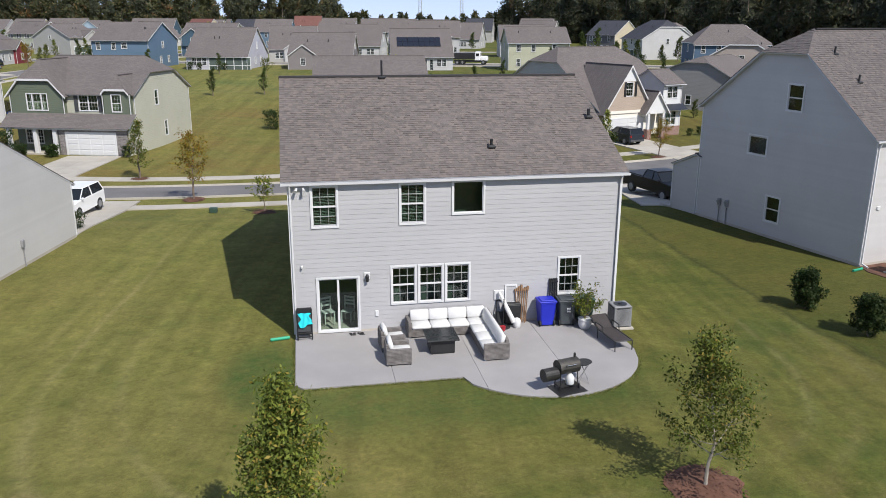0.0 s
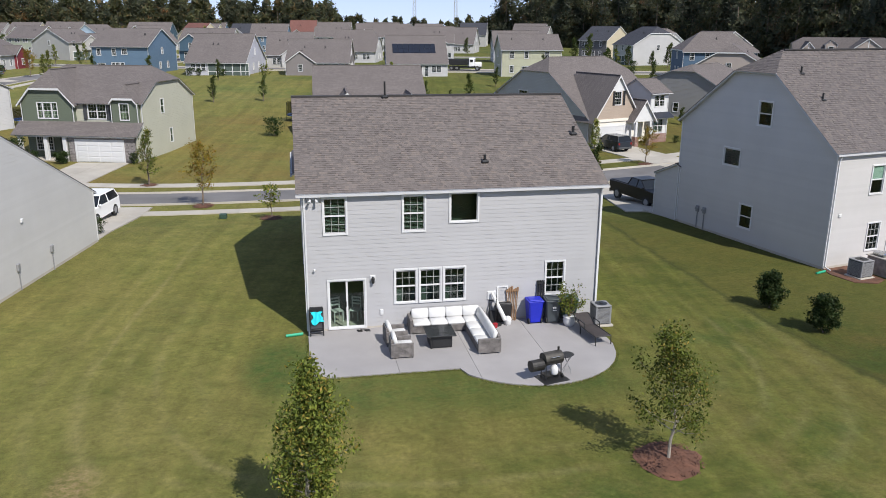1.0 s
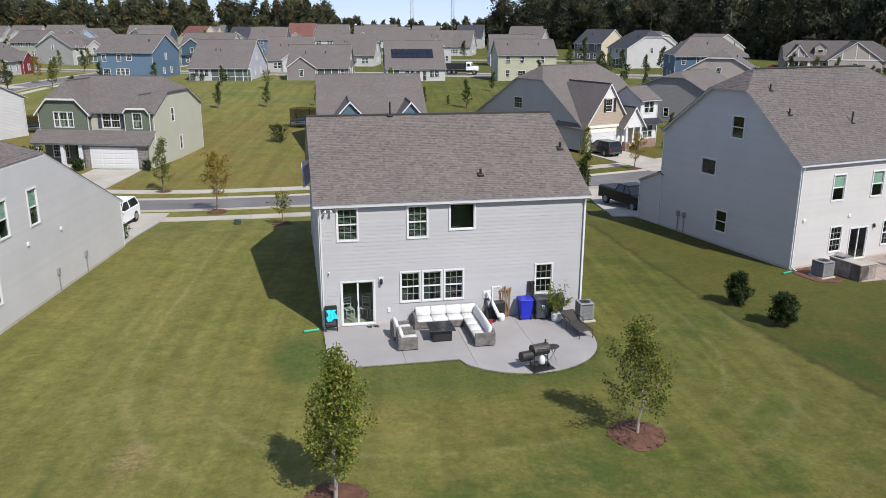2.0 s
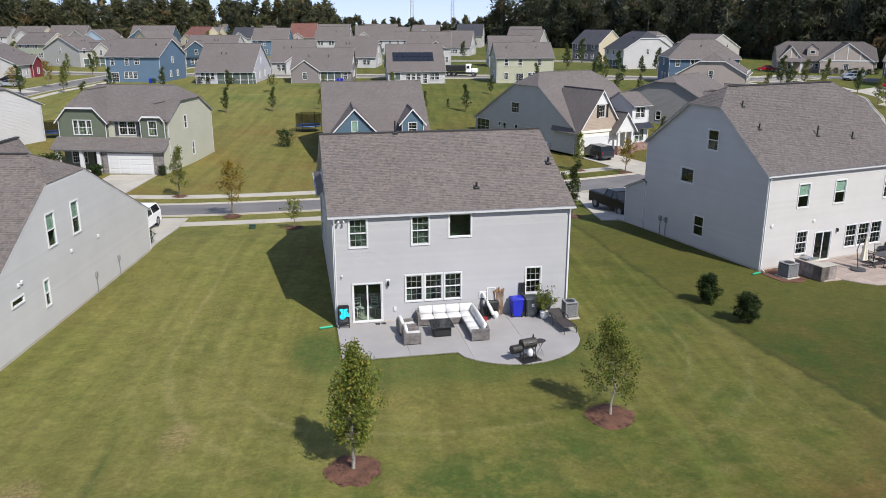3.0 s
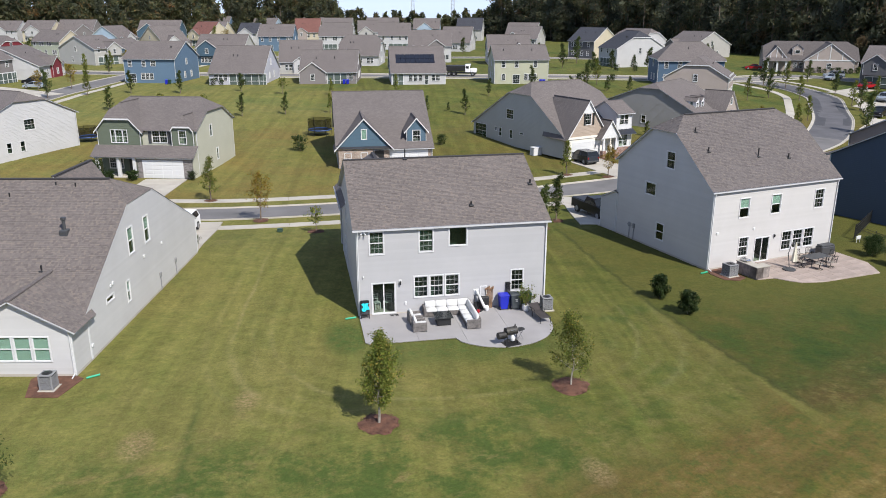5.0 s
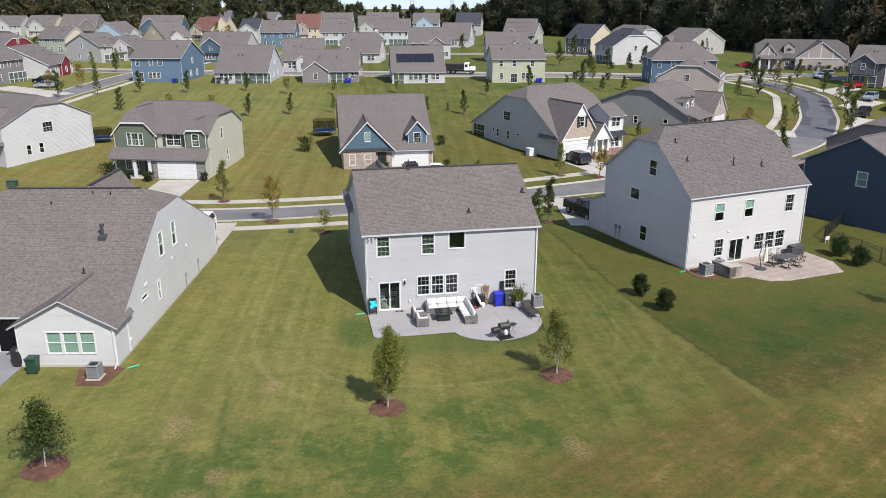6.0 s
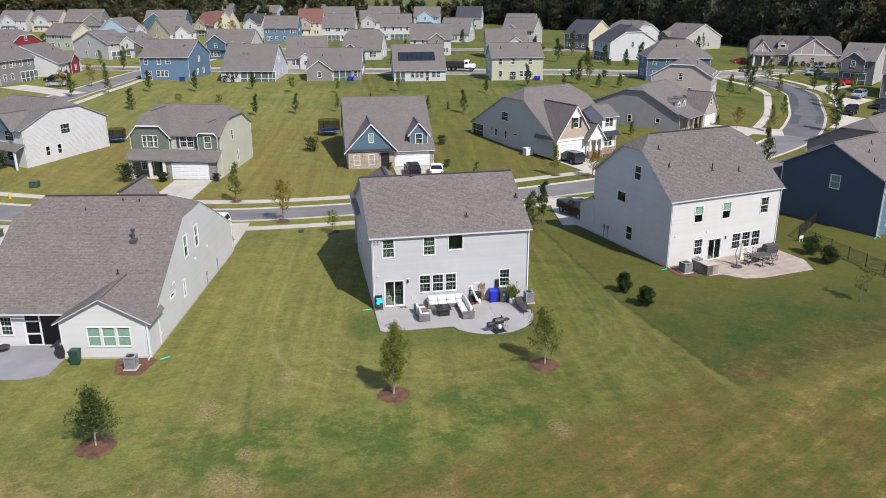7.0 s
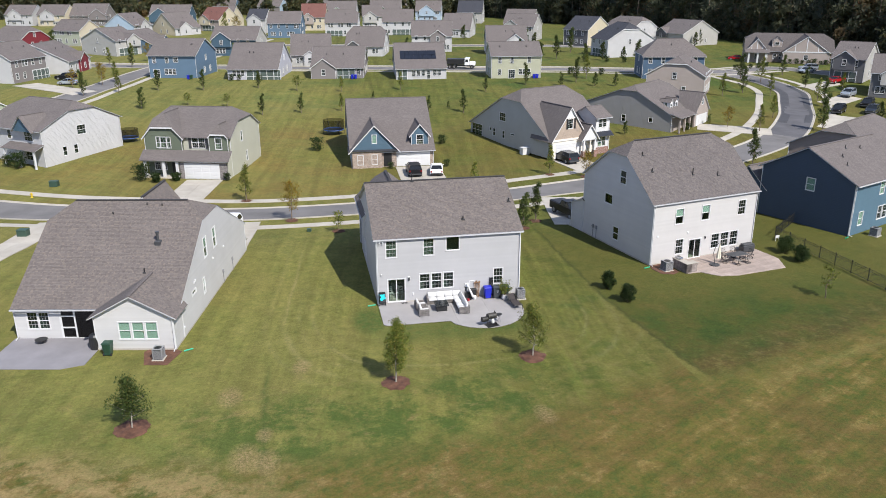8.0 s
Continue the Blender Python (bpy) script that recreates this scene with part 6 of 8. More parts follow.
mulch_ring(-0.25, -13.8, 1.0, 1)
mulch_ring(10.15, -11.8, 1.0, 2)
mulch_ring(-17.1, -16.4, 1.1, 3)
make_tree("young_tree", pose(-0.25, -13.8, 0), "young oval tree with dense green leaves in mulch", 4.65, 1.46, 11500, 0.056, LEAF, BARK_PALE, 0.23, 11, "egg", "garden trees", 0.03, 0.085, 46)
make_tree("young_tree", pose(10.15, -11.8, 0), "young open tree with olive leaves in mulch", 4.1, 1.7, 5600, 0.055, LEAF, BARK_PALE, 0.2, 12, "egg", "garden trees", 0.026, 0.075, 34)
make_tree("young_tree", pose(-17.1, -16.4, 0), "young green tree in a mulch bed", 3.4, 1.55, 4200, 0.08, LEAF_MID, BARK_PALE, 0.24, 13, "egg", "garden trees", 0.03, 0.10, 36)
make_tree("young_tree", pose(38.2, -6.1, 0), "small thin tree turning yellow-green", 2.8, 0.62, 800, 0.07, LEAF, BARK, 0.3, 14, "open", "garden trees")
for i, (x, y, h, r) in enumerate(((20.6, -0.5, 1.62, 0.56), (21.1, -3.6, 1.55, 0.56), (41.5, 5.0, 1.5, 0.75), (41.5, 2.4, 1.4, 0.7))):
    make_tree("holly_shrub", pose(x, y, 0), "rounded dark green holly shrub on the lawn", h, r * 1.12, 7500, 0.055, LEAF_DARK, BARK, 0.04, 20 + i, "dome", "shrubs", 0.04, 0.12, 44)

# street trees, a few kinds shared by many
for i, (x, y) in enumerate(((-7.1, 28.6), (-12.9, 40.6), (-2.0, 22.2), (3.7, 21.8), (20.5, 21.2), (18.1, 18.2), (30.4, 46.2), (35.2, 44.2))):
    mulch_ring(x, y, 0.75, 40 + i)
kinds = [make_tree("street_tree", on_ground(-7.1, 28.6), "street tree with golden turning leaves", 4.6, 1.25, 2000, 0.085, LEAF_GOLD, BARK, 0.28, 31, "open", "street trees"),
         make_tree("street_tree", on_ground(-12.9, 40.6), "narrow green street tree", 4.9, 1.05, 2000, 0.085, LEAF, BARK, 0.2, 32, "cone", "street trees"),
         make_tree("street_tree", on_ground(20.5, 21.2), "green young street tree", 4.6, 1.15, 2400, 0.085, LEAF_MID, BARK, 0.16, 33, "egg", "street trees"),
         make_tree("street_tree", on_ground(-2, 22.2), "small thin young tree", 2.2, 0.8, 500, 0.09, LEAF, BARK, 0.3, 34, "open", "street trees"),
         make_tree("street_tree", on_ground(18.1, 18.2), "dark conical evergreen tree", 4.0, 1.05, 2600, 0.085, LEAF_MID, BARK, 0.08, 35, "cone", "street trees")]
rnd_t = random.Random(5)
for k, x, y, s in ((1, 30.4, 46.2, 0.9), (0, 35.2, 44.2, 0.8), (1, 17.9, 41.5, 0.75), (2, 3.7, 21.8, 1.0), (0, -55.7, 133.3, 0.9),
                   (2, -36.0, 126.2, 1.00), (2, -26.0, 124.6, 1.00), (2, -13.8, 125.6, 0.83), (4, -36.5, 106.8, 1.07), (3, -27.6, 108.7, 1.09), (3, -19.6, 106.3, 1.09), (2, -12.2, 95.9, 0.89), (3, -5.1, 120.1, 1.45), (2, -4.7, 96.7, 0.85), (1, 4.7, 117.9, 0.69), (1, 3.3, 97.1, 0.71), (4, 11.0, 110.4, 0.33), (1, 18.1, 117.8, 0.82), (2, 20.3, 93.0, 0.74), (4, 24.8, 95.7, 0.40), (2, 27.2, 92.0, 1.00), (2, 36.9, 113.1, 0.78), (1, -48.1, 142.4, 1.0),
                   (0, -50.2, 137.4, 1.1), (2, -50.9, 121.8, 1.2), (1, -44, 124.2, 1.0), 
                   (2, 102, 116.9, 1.4), (1, 106.1, 114.5, 1.2), (1, 98.1, 97.6, 1.0), (2, 116.9, 122.2, 1.1), (2, 111.6, 104.9, 1.1), (1, 105.2, 91, 1.0), (2, 103.5, 86.4, 1.3),
                   (2, 89.2, 66.3, 1.5), (1, 77.7, 68.2, 1.0), (0, 73.4, 72, 0.8), (1, 86.6, 78.1, 0.9), (4, 70.9, 74.5, 0.5), (2, 63.4, 46.7, 1.2), (1, 87.6, 99.5, 1.0), (4, 52.2, 70.1, 0.6), (2, 94.2, 102.3, 1.3),
                   (4, 56.1, 116.9, 0.8), (4, 63.9, 115.6, 0.8), (4, 68.7, 114.9, 0.8), (2, 61.1, 120.8, 1.3), (1, 65.2, 124.9, 1.2), (2, 48.2, 119.5, 1.1), (1, 116.3, 98.2, 0.9), (2, 102.7, 68.3, 1.0), (2, 110.7, 73.1, 1.0), (1, 118.9, 85.1, 1.0),
                   (2, -49.9, 174.2, 1.1), (0, -39.8, 182.8, 1.1), (1, -57.1, 181.1, 1.0), (4, 80.2, 165.5, 1.2), (4, 84.9, 163.8, 1.3), (4, 90.4, 162, 1.0), (4, 94.1, 160.2, 1.5), (4, 98.8, 158.5, 1.1), (2, 72.8, 170.7, 1.5), (4, 70.4, 196.6, 1.7), (4, 74, 198.3, 1.4), (2, 63.5, 177.6, 1.2), (4, 67.3, 169, 1.3),
                   (4, 49, 239.6, 1.4), (4, 59, 241.3, 1.4), (1, 25.1, 176, 1.1), (2, 28.7, 182.8, 1.3), (2, 83.4, 188, 1.7), (1, -22.4, 182, 1.1), (2, 3.1, 176, 1.1), (4, -86.3, 236, 1.6), (1, -33, 296.3, 1.8), (0, -27.7, 291.8, 1.6), (1, -53.3, 194.8, 1.0), (0, -47.9, 189.7, 1.1), (2, 135.8, 201.7, 1.2), (4, 132.3, 198.3, 1.2)):
    c = copy_thing(kinds[k], on_ground(x, y, rnd_t.uniform(0, 360)) @ Matrix.Scale(s, 4))
    c.scale = (s, s, s)


# ---- the woods behind ----
def woods(name, label, edge, depth, count, hs, size, seed, material):
    """Far woods in one object: trunks, and crowns of leaf clumps with ragged outlines."""
    rnd = np.random.default_rng(seed)
    line = [Vector(p) for p in edge]
    lens = [(b - a).length for a, b in zip(line, line[1:])]
    vs, fs, trunk = [], [], Geo()
    for i in range(count):
        u = rnd.uniform(0, sum(lens))
        k = 0
        while u > lens[k]:
            u -= lens[k]
            k += 1
        a, b = line[k], line[k + 1]
        d = (b - a).normalized()
        back = rnd.uniform(0, 1) ** 1.6 * depth
        p = a + d * u + Vector((d.y, -d.x)) * back
        h = rnd.uniform(*hs)
        kind = rnd.uniform()
        cs = []
        if kind < 0.4:
            for j in range(22):
                t = rnd.uniform(0.0, 1.0)
                r = (1.05 - t) * h * 0.22 * rnd.uniform(0.3, 1.0)
                an = rnd.uniform(0, 6.28)
                cs.append((p.x + r * math.cos(an), p.y + r * math.sin(an), 2.0 + h * t))
        else:
            for j in range(24):
                t = rnd.uniform(0.0, 0.95)
                r = h * 0.26 * math.sin(math.pi * min(0.95, 0.15 + t * 0.78)) * rnd.uniform(0.2, 1.0)
                an = rnd.uniform(0, 6.28)
                cs.append((p.x + r * math.cos(an), p.y + r * math.sin(an), 2.0 + h * t))
        leaf_cloud(vs, fs, cs, 800 if h > 10 else 360, (h * 0.045, h * 0.045, h * 0.04), size, rnd)
        # outsized leaf quads added near the stem to close bright gaps in the crown
        core = [(p.x + (a_ - p.x) * 0.45, p.y + (b_ - p.y) * 0.45, z_) for a_, b_, z_ in cs]
        leaf_cloud(vs, fs, core, 110 if h > 10 else 40, (h * 0.03, h * 0.03, h * 0.04), size * 3.0, rnd)
        trunk.tube((p.x, p.y, 0.0), (p.x, p.y, 2.0 + h * 0.85), h * 0.012, h * 0.004, 5, False)
    ob = solo(name, trunk, BARK, label, "woods", kind="stuff")
    part("foliage", cloud_mesh("foliage", vs, fs), material, ob)
    return ob


woods("woods", "tall dark mixed woods behind the houses", [(215, 40), (182, 100), (162, 160), (160, 222), (146, 284), (124, 340), (110, 400)], 60, 430, (19, 31), 0.55, 3, LEAF_WOODS_DARK_HAZED)
woods("woods", "distant mixed woods with autumn tints", [(27, 470), (-20, 480), (-90, 465), (-170, 450), (-260, 400), (-330, 340)], 50, 400, (19, 28), 0.75, 4, LEAF_WOODS_HAZED)
woods("woods", "leafy undergrowth along the edge of the far woods", [(24, 462), (-20, 470), (-90, 455), (-170, 440), (-260, 390)], 14, 120, (5, 9), 0.6, 9, LEAF_WOODS_HAZED)
woods("woods", "leafy undergrowth below the tall woods", [(211, 40), (178, 100), (158, 160), (156, 222), (142, 284), (120, 340)], 14, 120, (5, 9), 0.55, 10, LEAF_WOODS_DARK_HAZED)
woods("woods", "low tree line behind the far houses", [(150, 392), (95, 405), (45, 412), (5, 425)], 26, 60, (11, 16), 0.6, 6, LEAF_WOODS_HAZED)
woods("woods", "trees between the far houses", [(-30, 420), (-60, 440), (-110, 420)], 40, 9, (14, 20), 0.8, 7, LEAF_WOODS_HAZED)

# ---- the patio of the grey house ----
def patio_front(x):
    """The front edge of the patio: straight, then a round bay."""
    if x < 5.55:
        return -4.55 + max(0.0, 0.35 - x) ** 2 * 2.2
    return -2.9 - math.sqrt(max(0.0, 3.55 ** 2 - (x - 8.4) ** 2))


patio = tagged(new("patio"), "pale grey concrete patio with a rounded bay", "patio", kind="structure")
for x0, x1 in ((0.0, 3.2), (3.2, 6.05), (6.05, 8.95), (8.95, 11.93)):
    n = 14
    fr = [(x0 + 0.006 + (x1 - x0 - 0.012) * i / n) for i in range(n + 1)]
    poly = [(x, patio_front(x), 0.06) for x in fr] + [(x1 - 0.006, -0.005, 0.06), (x0 + 0.006, -0.005, 0.06)]
    part("slab", Geo().slab(poly, (0, 0, 1), 0.07), PATIO, patio)

BLADES = leaf_mat("grass_blades", (0.105, 0.135, 0.030), (0.190, 0.200, 0.056), (0.25, 0.205, 0.08))


def grass_edge(line, per_metre, width, high, seed):
    """Uncut blades leaning over an edge, in one mesh."""
    rnd = np.random.default_rng(seed)
    vs, fs = [], []
    for (x0, y0), (x1, y1) in zip(line, line[1:]):
        n = max(1, int(math.hypot(x1 - x0, y1 - y0) * per_metre))
        t = rnd.uniform(0, 1, n)
        p = np.stack([x0 + (x1 - x0) * t, y0 + (y1 - y0) * t, np.zeros(n)], 1) + rnd.normal(0, 1, (n, 3)) * (width, width, 0)
        lean = rnd.normal(0, 0.9, (n, 3)) * (1, 1, 0)
        h = high * rnd.uniform(0.5, 1.3, (n, 1))
        a = rnd.uniform(0, 6.28, n)
        side = np.stack([np.cos(a), np.sin(a), np.zeros(n)], 1) * 0.012
        up = np.array((0, 0, 1.0))
        quad = np.stack([p - side, p + side, p + side * 0.5 + (up + lean) * h, p - side * 0.5 + (up + lean) * h], 1).reshape(-1, 3)
        fs.append(np.arange(n * 4).reshape(n, 4) + sum(len(q) for q in vs))
        vs.append(quad)
    return tagged(part("grass_edge", cloud_mesh("grass_edge", vs, fs), BLADES), "fringe of longer green grass along the edge", "grass", kind="stuff")


rim = [(0.0, -0.3), (-0.02, -2.0), (0.0, -4.2)] + [(x / 10, patio_front(x / 10) - 0.03) for x in range(1, 119, 3)] + [(11.95, -2.8), (11.97, -1.6)]
grass_edge(rim, 170, 0.06, 0.05, 71)

WICKER = plain("grey_wicker", (0.165, 0.150, 0.142), 0.75, 0.45, 5.0, 45.0, relief=0.8)
CUSHION = plain("white_cushion", (0.60, 0.595, 0.585), 0.9, 0.06, 3.0, 60.0, relief=0.15)
PZ = 0.06


def woven(g, x0, x1, y0, y1, z0, z1):
    """A wicker panel: a body with proud horizontal strands round it."""
    n = max(2, round((z1 - z0) / 0.045))
    rings = []
    for i in range(n):
        a, h = z0 + (z1 - z0) * i / n, (z1 - z0) / n
        rings += [(a, 0.016), (a + h * 0.2, 0.0), (a + h * 0.75, 0.0), (a + h * 0.95, 0.016)]
    rings.append((z1, 0.03))
    k = len(g.v)
    for z, i in rings:
        g.v += [(x0 + i, y0 + i, z), (x1 - i, y0 + i, z), (x1 - i, y1 - i, z), (x0 + i, y1 - i, z)]
    for j in range(len(rings) - 1):
        g.f += [(k + j * 4 + i, k + j * 4 + (i + 1) % 4, k + j * 4 + 4 + (i + 1) % 4, k + j * 4 + 4 + i) for i in range(4)]
    m = k + (len(rings) - 1) * 4
    g.f += [(k + 3, k + 2, k + 1, k), (m, m + 1, m + 2, m + 3)]
    return g


def cushion(parent, x0, x1, y0, y1, z0, z1, m=None):
    g = Geo().box(x0, x1, y0, y1, z0, z1, None, 0.045)
    g.smooth = True
    return part("cushion", g, CUSHION, parent, "white outdoor cushion", m)


def armchair(m, label):
    """Wicker armchair that faces local +x."""
    c = thing("armchair", m, label, "armchair", "wicker seating")
    part("base", woven(Geo(), 0.0, 0.86, 0.10, 0.76, 0.05, 0.33), WICKER, c)
    part("arm", woven(Geo(), 0.0, 0.86, 0.0, 0.10, 0.05, 0.60), WICKER, c)
    part("arm", woven(Geo(), 0.0, 0.86, 0.76, 0.86, 0.05, 0.60), WICKER, c)
    part("backrest", woven(Geo(), 0.0, 0.10, 0.10, 0.76, 0.33, 0.74), WICKER, c)
    cushion(c, 0.14, 0.88, 0.11, 0.75, 0.33, 0.46)
    cushion(c, -0.08, 0.09, 0.12, 0.74, 0.0, 0.42, pose(0.22, 0, 0.45, 0, -14, 0))
    for x in (0.04, 0.82):
        for y in (0.04, 0.82):
            part("foot", Geo().box(x - 0.025, x + 0.025, y - 0.025, y + 0.025, 0, 0.06), DGREY, c)
    return c


armchair(pose(3.04, -3.36, PZ), "grey wicker armchair with white cushions beside the fire table")
armchair(pose(3.0, -2.16, PZ, 0, 0, 4), "grey wicker armchair with white cushions near the wall")

sofa = thing("corner_sofa", pose(4.1, -1.06, PZ), "L-shaped grey wicker sofa with white cushions", "sofa")
part("base", woven(Geo(), 0.12, 2.30, 0.0, 0.76, 0.05, 0.33), WICKER, sofa)
part("base", woven(Geo(), 2.30, 3.06, -2.33, 0.76, 0.05, 0.33), WICKER, sofa)
part("arm", woven(Geo(), 0.0, 0.12, 0.0, 0.86, 0.05, 0.62), WICKER, sofa)
part("arm", woven(Geo(), 2.28, 3.18, -2.45, -2.33, 0.05, 0.62), WICKER, sofa)
part("backrest", woven(Geo(), 0.12, 3.18, 0.76, 0.88, 0.05, 0.70), WICKER, sofa)
part("backrest", woven(Geo(), 3.06, 3.18, -2.33, 0.76, 0.05, 0.70), WICKER, sofa)
for i in range(3):
    x = 0.14 + i * 0.72
    cushion(sofa, x, x + 0.71, -0.02, 0.66, 0.33, 0.46)
    cushion(sofa, x, x + 0.71, -0.08, 0.09, 0.0, 0.42, pose(0, 0.62, 0.45, -12, 0, 0))
cushion(sofa, 2.30, 3.0, -0.02, 0.66, 0.33, 0.46)
cushion(sofa, 2.30, 3.0, -0.08, 0.09, 0.0, 0.42, pose(0, 0.62, 0.45, -12, 0, 0))
for i in range(3):
    y = -2.30 + i * 0.75
    cushion(sofa, 2.28, 2.92, y, y + 0.74, 0.33, 0.46)
cushion(sofa, -0.08, 0.09, -2.29, 0.55, 0.0, 0.42, pose(2.92, 0, 0.45, 0, 12, 0))
for x, y in ((0.05, 0.05), (2.34, -2.39), (3.12, -2.39), (3.12, 0.82), (0.05, 0.82)):
    part("foot", Geo().box(x - 0.03, x + 0.03, y - 0.03, y + 0.03, 0, 0.06), GREY, sofa)

table = thing("fire_table", pose(5.1, -2.20, PZ), "square black metal fire-pit table", "table")
part("tabletop", Geo().box(-0.57, 0.57, -0.60, 0.60, 0.53, 0.575, None, 0.01).box(-0.25, 0.25, -0.25, 0.25, 0.575, 0.585), plain("black_tabletop", (0.02, 0.022, 0.023), 0.25, 0.3), table)
body = part("body", Geo().box(-0.43, 0.43, -0.44, 0.44, 0.03, 0.53, None, 0.01), BLACK, table)
part("door_panel", Geo().box(-0.36, 0.36, -0.455, -0.44, 0.08, 0.48, None, 0.006), BLACK, body)
for x in (-0.38, 0.38):
    for y in (-0.39, 0.39):
        part("foot", Geo().tube((x, y, 0), (x, y, 0.04), 0.03), BLACK, table)

# folded high-back chair with a towel
deck = thing("folded_chair", pose(0.36, -0.38, PZ), "tall black folded patio chair beside the sliding door", "chair")
part("backrest", Geo().box(-0.27, 0.27, -0.035, 0.035, 0.0, 1.02, None, 0.02), BLACK, deck, m=pose(0, 0.02, 0.14, -7, 0, 0))
part("seat", Geo().box(-0.25, 0.25, -0.03, 0.03, 0.0, 0.62, None, 0.015), DGREY, deck, "dark folded seat panel", pose(0, -0.11, 0.30, -5, 0, 0))
for x in (-0.26, 0.26):
    part("leg", Geo().box(x - 0.025, x + 0.025, -0.18, -0.13, 0, 0.62, None, 0.008), BLACK, deck)
    part("leg", Geo().box(x - 0.025, x + 0.025, 0.06, 0.11, 0, 1.12, None, 0.008), BLACK, deck)
for z in (0.10, 0.24):
    part("crossbar", Geo().box(-0.26, 0.26, -0.17, -0.14, z, z + 0.05, None, 0.008), BLACK, deck)
tw = Geo()
n, k = 9, 8
for j in range(k + 1):
    for i in range(n + 1):
        u, v = i / n, j / k
        half = 0.25 - 0.09 * math.sin(min(1.0, v * 1.6) * 3.0) + 0.02 * math.sin(u * 9 + v * 11)
        tw.v.append(((u - 0.5) * 2 * half + 0.05 * v, -0.20 + 0.11 * (1 - v) - 0.03 * math.sin(u * 14 + v * 3), 1.02 - 0.46 * v - 0.08 * math.sin(u * 5.1 + 0.6) * v))
for j in range(k):
    for i in range(n):
        a = j * (n + 1) + i
        tw.f.append((a, a + 1, a + n + 2, a + n + 1))
tw.smooth = True
solo("towel", tw, plain("turquoise_towel", (0.02, 0.52, 0.60), 0.95, 0.12, 6.0, 60.0), "crumpled turquoise towel hung over the black chair", "towel", m=pose(0.36, -0.38, PZ))

for x, a in ((2.05, 15), (2.17, -5), (2.36, 30), (2.48, 12)):
    g = Geo().box(-0.05, 0.05, -0.13, 0.13, 0, 0.025, None, 0.02)
    g.path([(-0.045, 0.0, 0.02), (0, -0.04, 0.07), (0.045, 0.0, 0.02)], 0.012)
    solo("sandal", g, BLACK, "dark sandal lying on the concrete by the door", "shoe", "sandals", m=pose(x, -0.28, PZ, 0, 0, a))


def wheelie_bin(m, col, label):
    """A two-wheeled household bin: tapered body, lid, handle and wheels."""
    b = thing("wheelie_bin", m, label, "bin", "bins")
    g = Geo()
    rings = [(0.25, 0.24, 0.06), (0.265, 0.26, 0.30), (0.29, 0.30, 0.62), (0.31, 0.33, 0.92), (0.325, 0.345, 0.93), (0.325, 0.345, 0.99)]
    for hx, hy, z in rings:
        g.v += [(-hx, -hy + 0.04, z), (-hx + 0.05, -hy, z), (hx - 0.05, -hy, z), (hx, -hy + 0.04, z), (hx, hy, z), (-hx, hy, z)]
    for j in range(len(rings) - 1):
        g.f += [(j * 6 + i, j * 6 + (i + 1) % 6, j * 6 + 6 + (i + 1) % 6, j * 6 + 6 + i) for i in range(6)]
    g.f += [(5, 4, 3, 2, 1, 0), tuple(range(30, 36))]
    part("body", g, col, b)
    lid = Geo().box(-0.34, 0.34, -0.37, 0.34, 0.99, 1.03, None, 0.015).box(-0.27, 0.27, -0.28, 0.26, 1.03, 1.065, None, 0.025)
    part("lid", lid, col, b)
    part("handle", Geo().tube((-0.28, 0.40, 0.98), (0.28, 0.40, 0.98), 0.018).tube((-0.25, 0.32, 0.95), (-0.25, 0.40, 0.98), 0.018).tube((0.25, 0.32, 0.95), (0.25, 0.40, 0.98), 0.018), col, b)
    for x in (-0.27, 0.27):
        part("wheel", Geo().tube((x - 0.03, -0.18, 0.12), (x + 0.03, -0.18, 0.12), 0.12, 0.12, 14), RUBBER, b)
    return b


BIN_BLUE = plain("blue_plastic", (0.012, 0.022, 0.42), 0.4, 0.12)
BIN_GREY = plain("charcoal_plastic", (0.055, 0.065, 0.072), 0.45, 0.15)
BIN_GREEN = plain("dark_green_plastic", (0.018, 0.055, 0.035), 0.45, 0.15)
wheelie_bin(pose(9.50, -0.50, PZ), BIN_BLUE, "bright blue recycling wheelie bin against the wall")
gb = wheelie_bin(pose(10.27, -0.55, PZ, 0, 0, -4), BIN_GREY, "charcoal wheelie bin with a pale emblem")
part("emblem", Geo().box(-0.03, 0.03, -0.342, -0.338, 0.66, 0.76).box(0.05, 0.11, -0.342, -0.338, 0.66, 0.76).box(-0.03, 0.11, -0.342, -0.338, 0.70, 0.73).box(-0.03, 0.13, -0.34, -0.336, 0.58, 0.62), WHITE, gb, "pale plain emblem")
wheelie_bin(pose(11.05, -0.48, PZ), BIN_GREEN, "dark green wheelie bin behind the potted plant")

fc = Geo()
for i in range(5):
    fc.box(-0.17 + i * 0.072, -0.17 + i * 0.072 + 0.05, -0.03, 0.03, 0.0, 0.95, None, 0.01)
fc.box(-0.18, 0.18, -0.05, -0.03, 0.08, 0.13).box(-0.18, 0.18, -0.05, -0.03, 0.80, 0.86).box(-0.18, -0.15, -0.03, 0.03, -0.75, 0.0).box(0.15, 0.18, -0.03, 0.03, -0.75, 0.0)
solo("folding_chair", fc, BLACK, "folded black slatted chair leaning behind the bins", "chair", m=pose(9.90, -0.14, PZ + 0.75, -6, 0, 0))

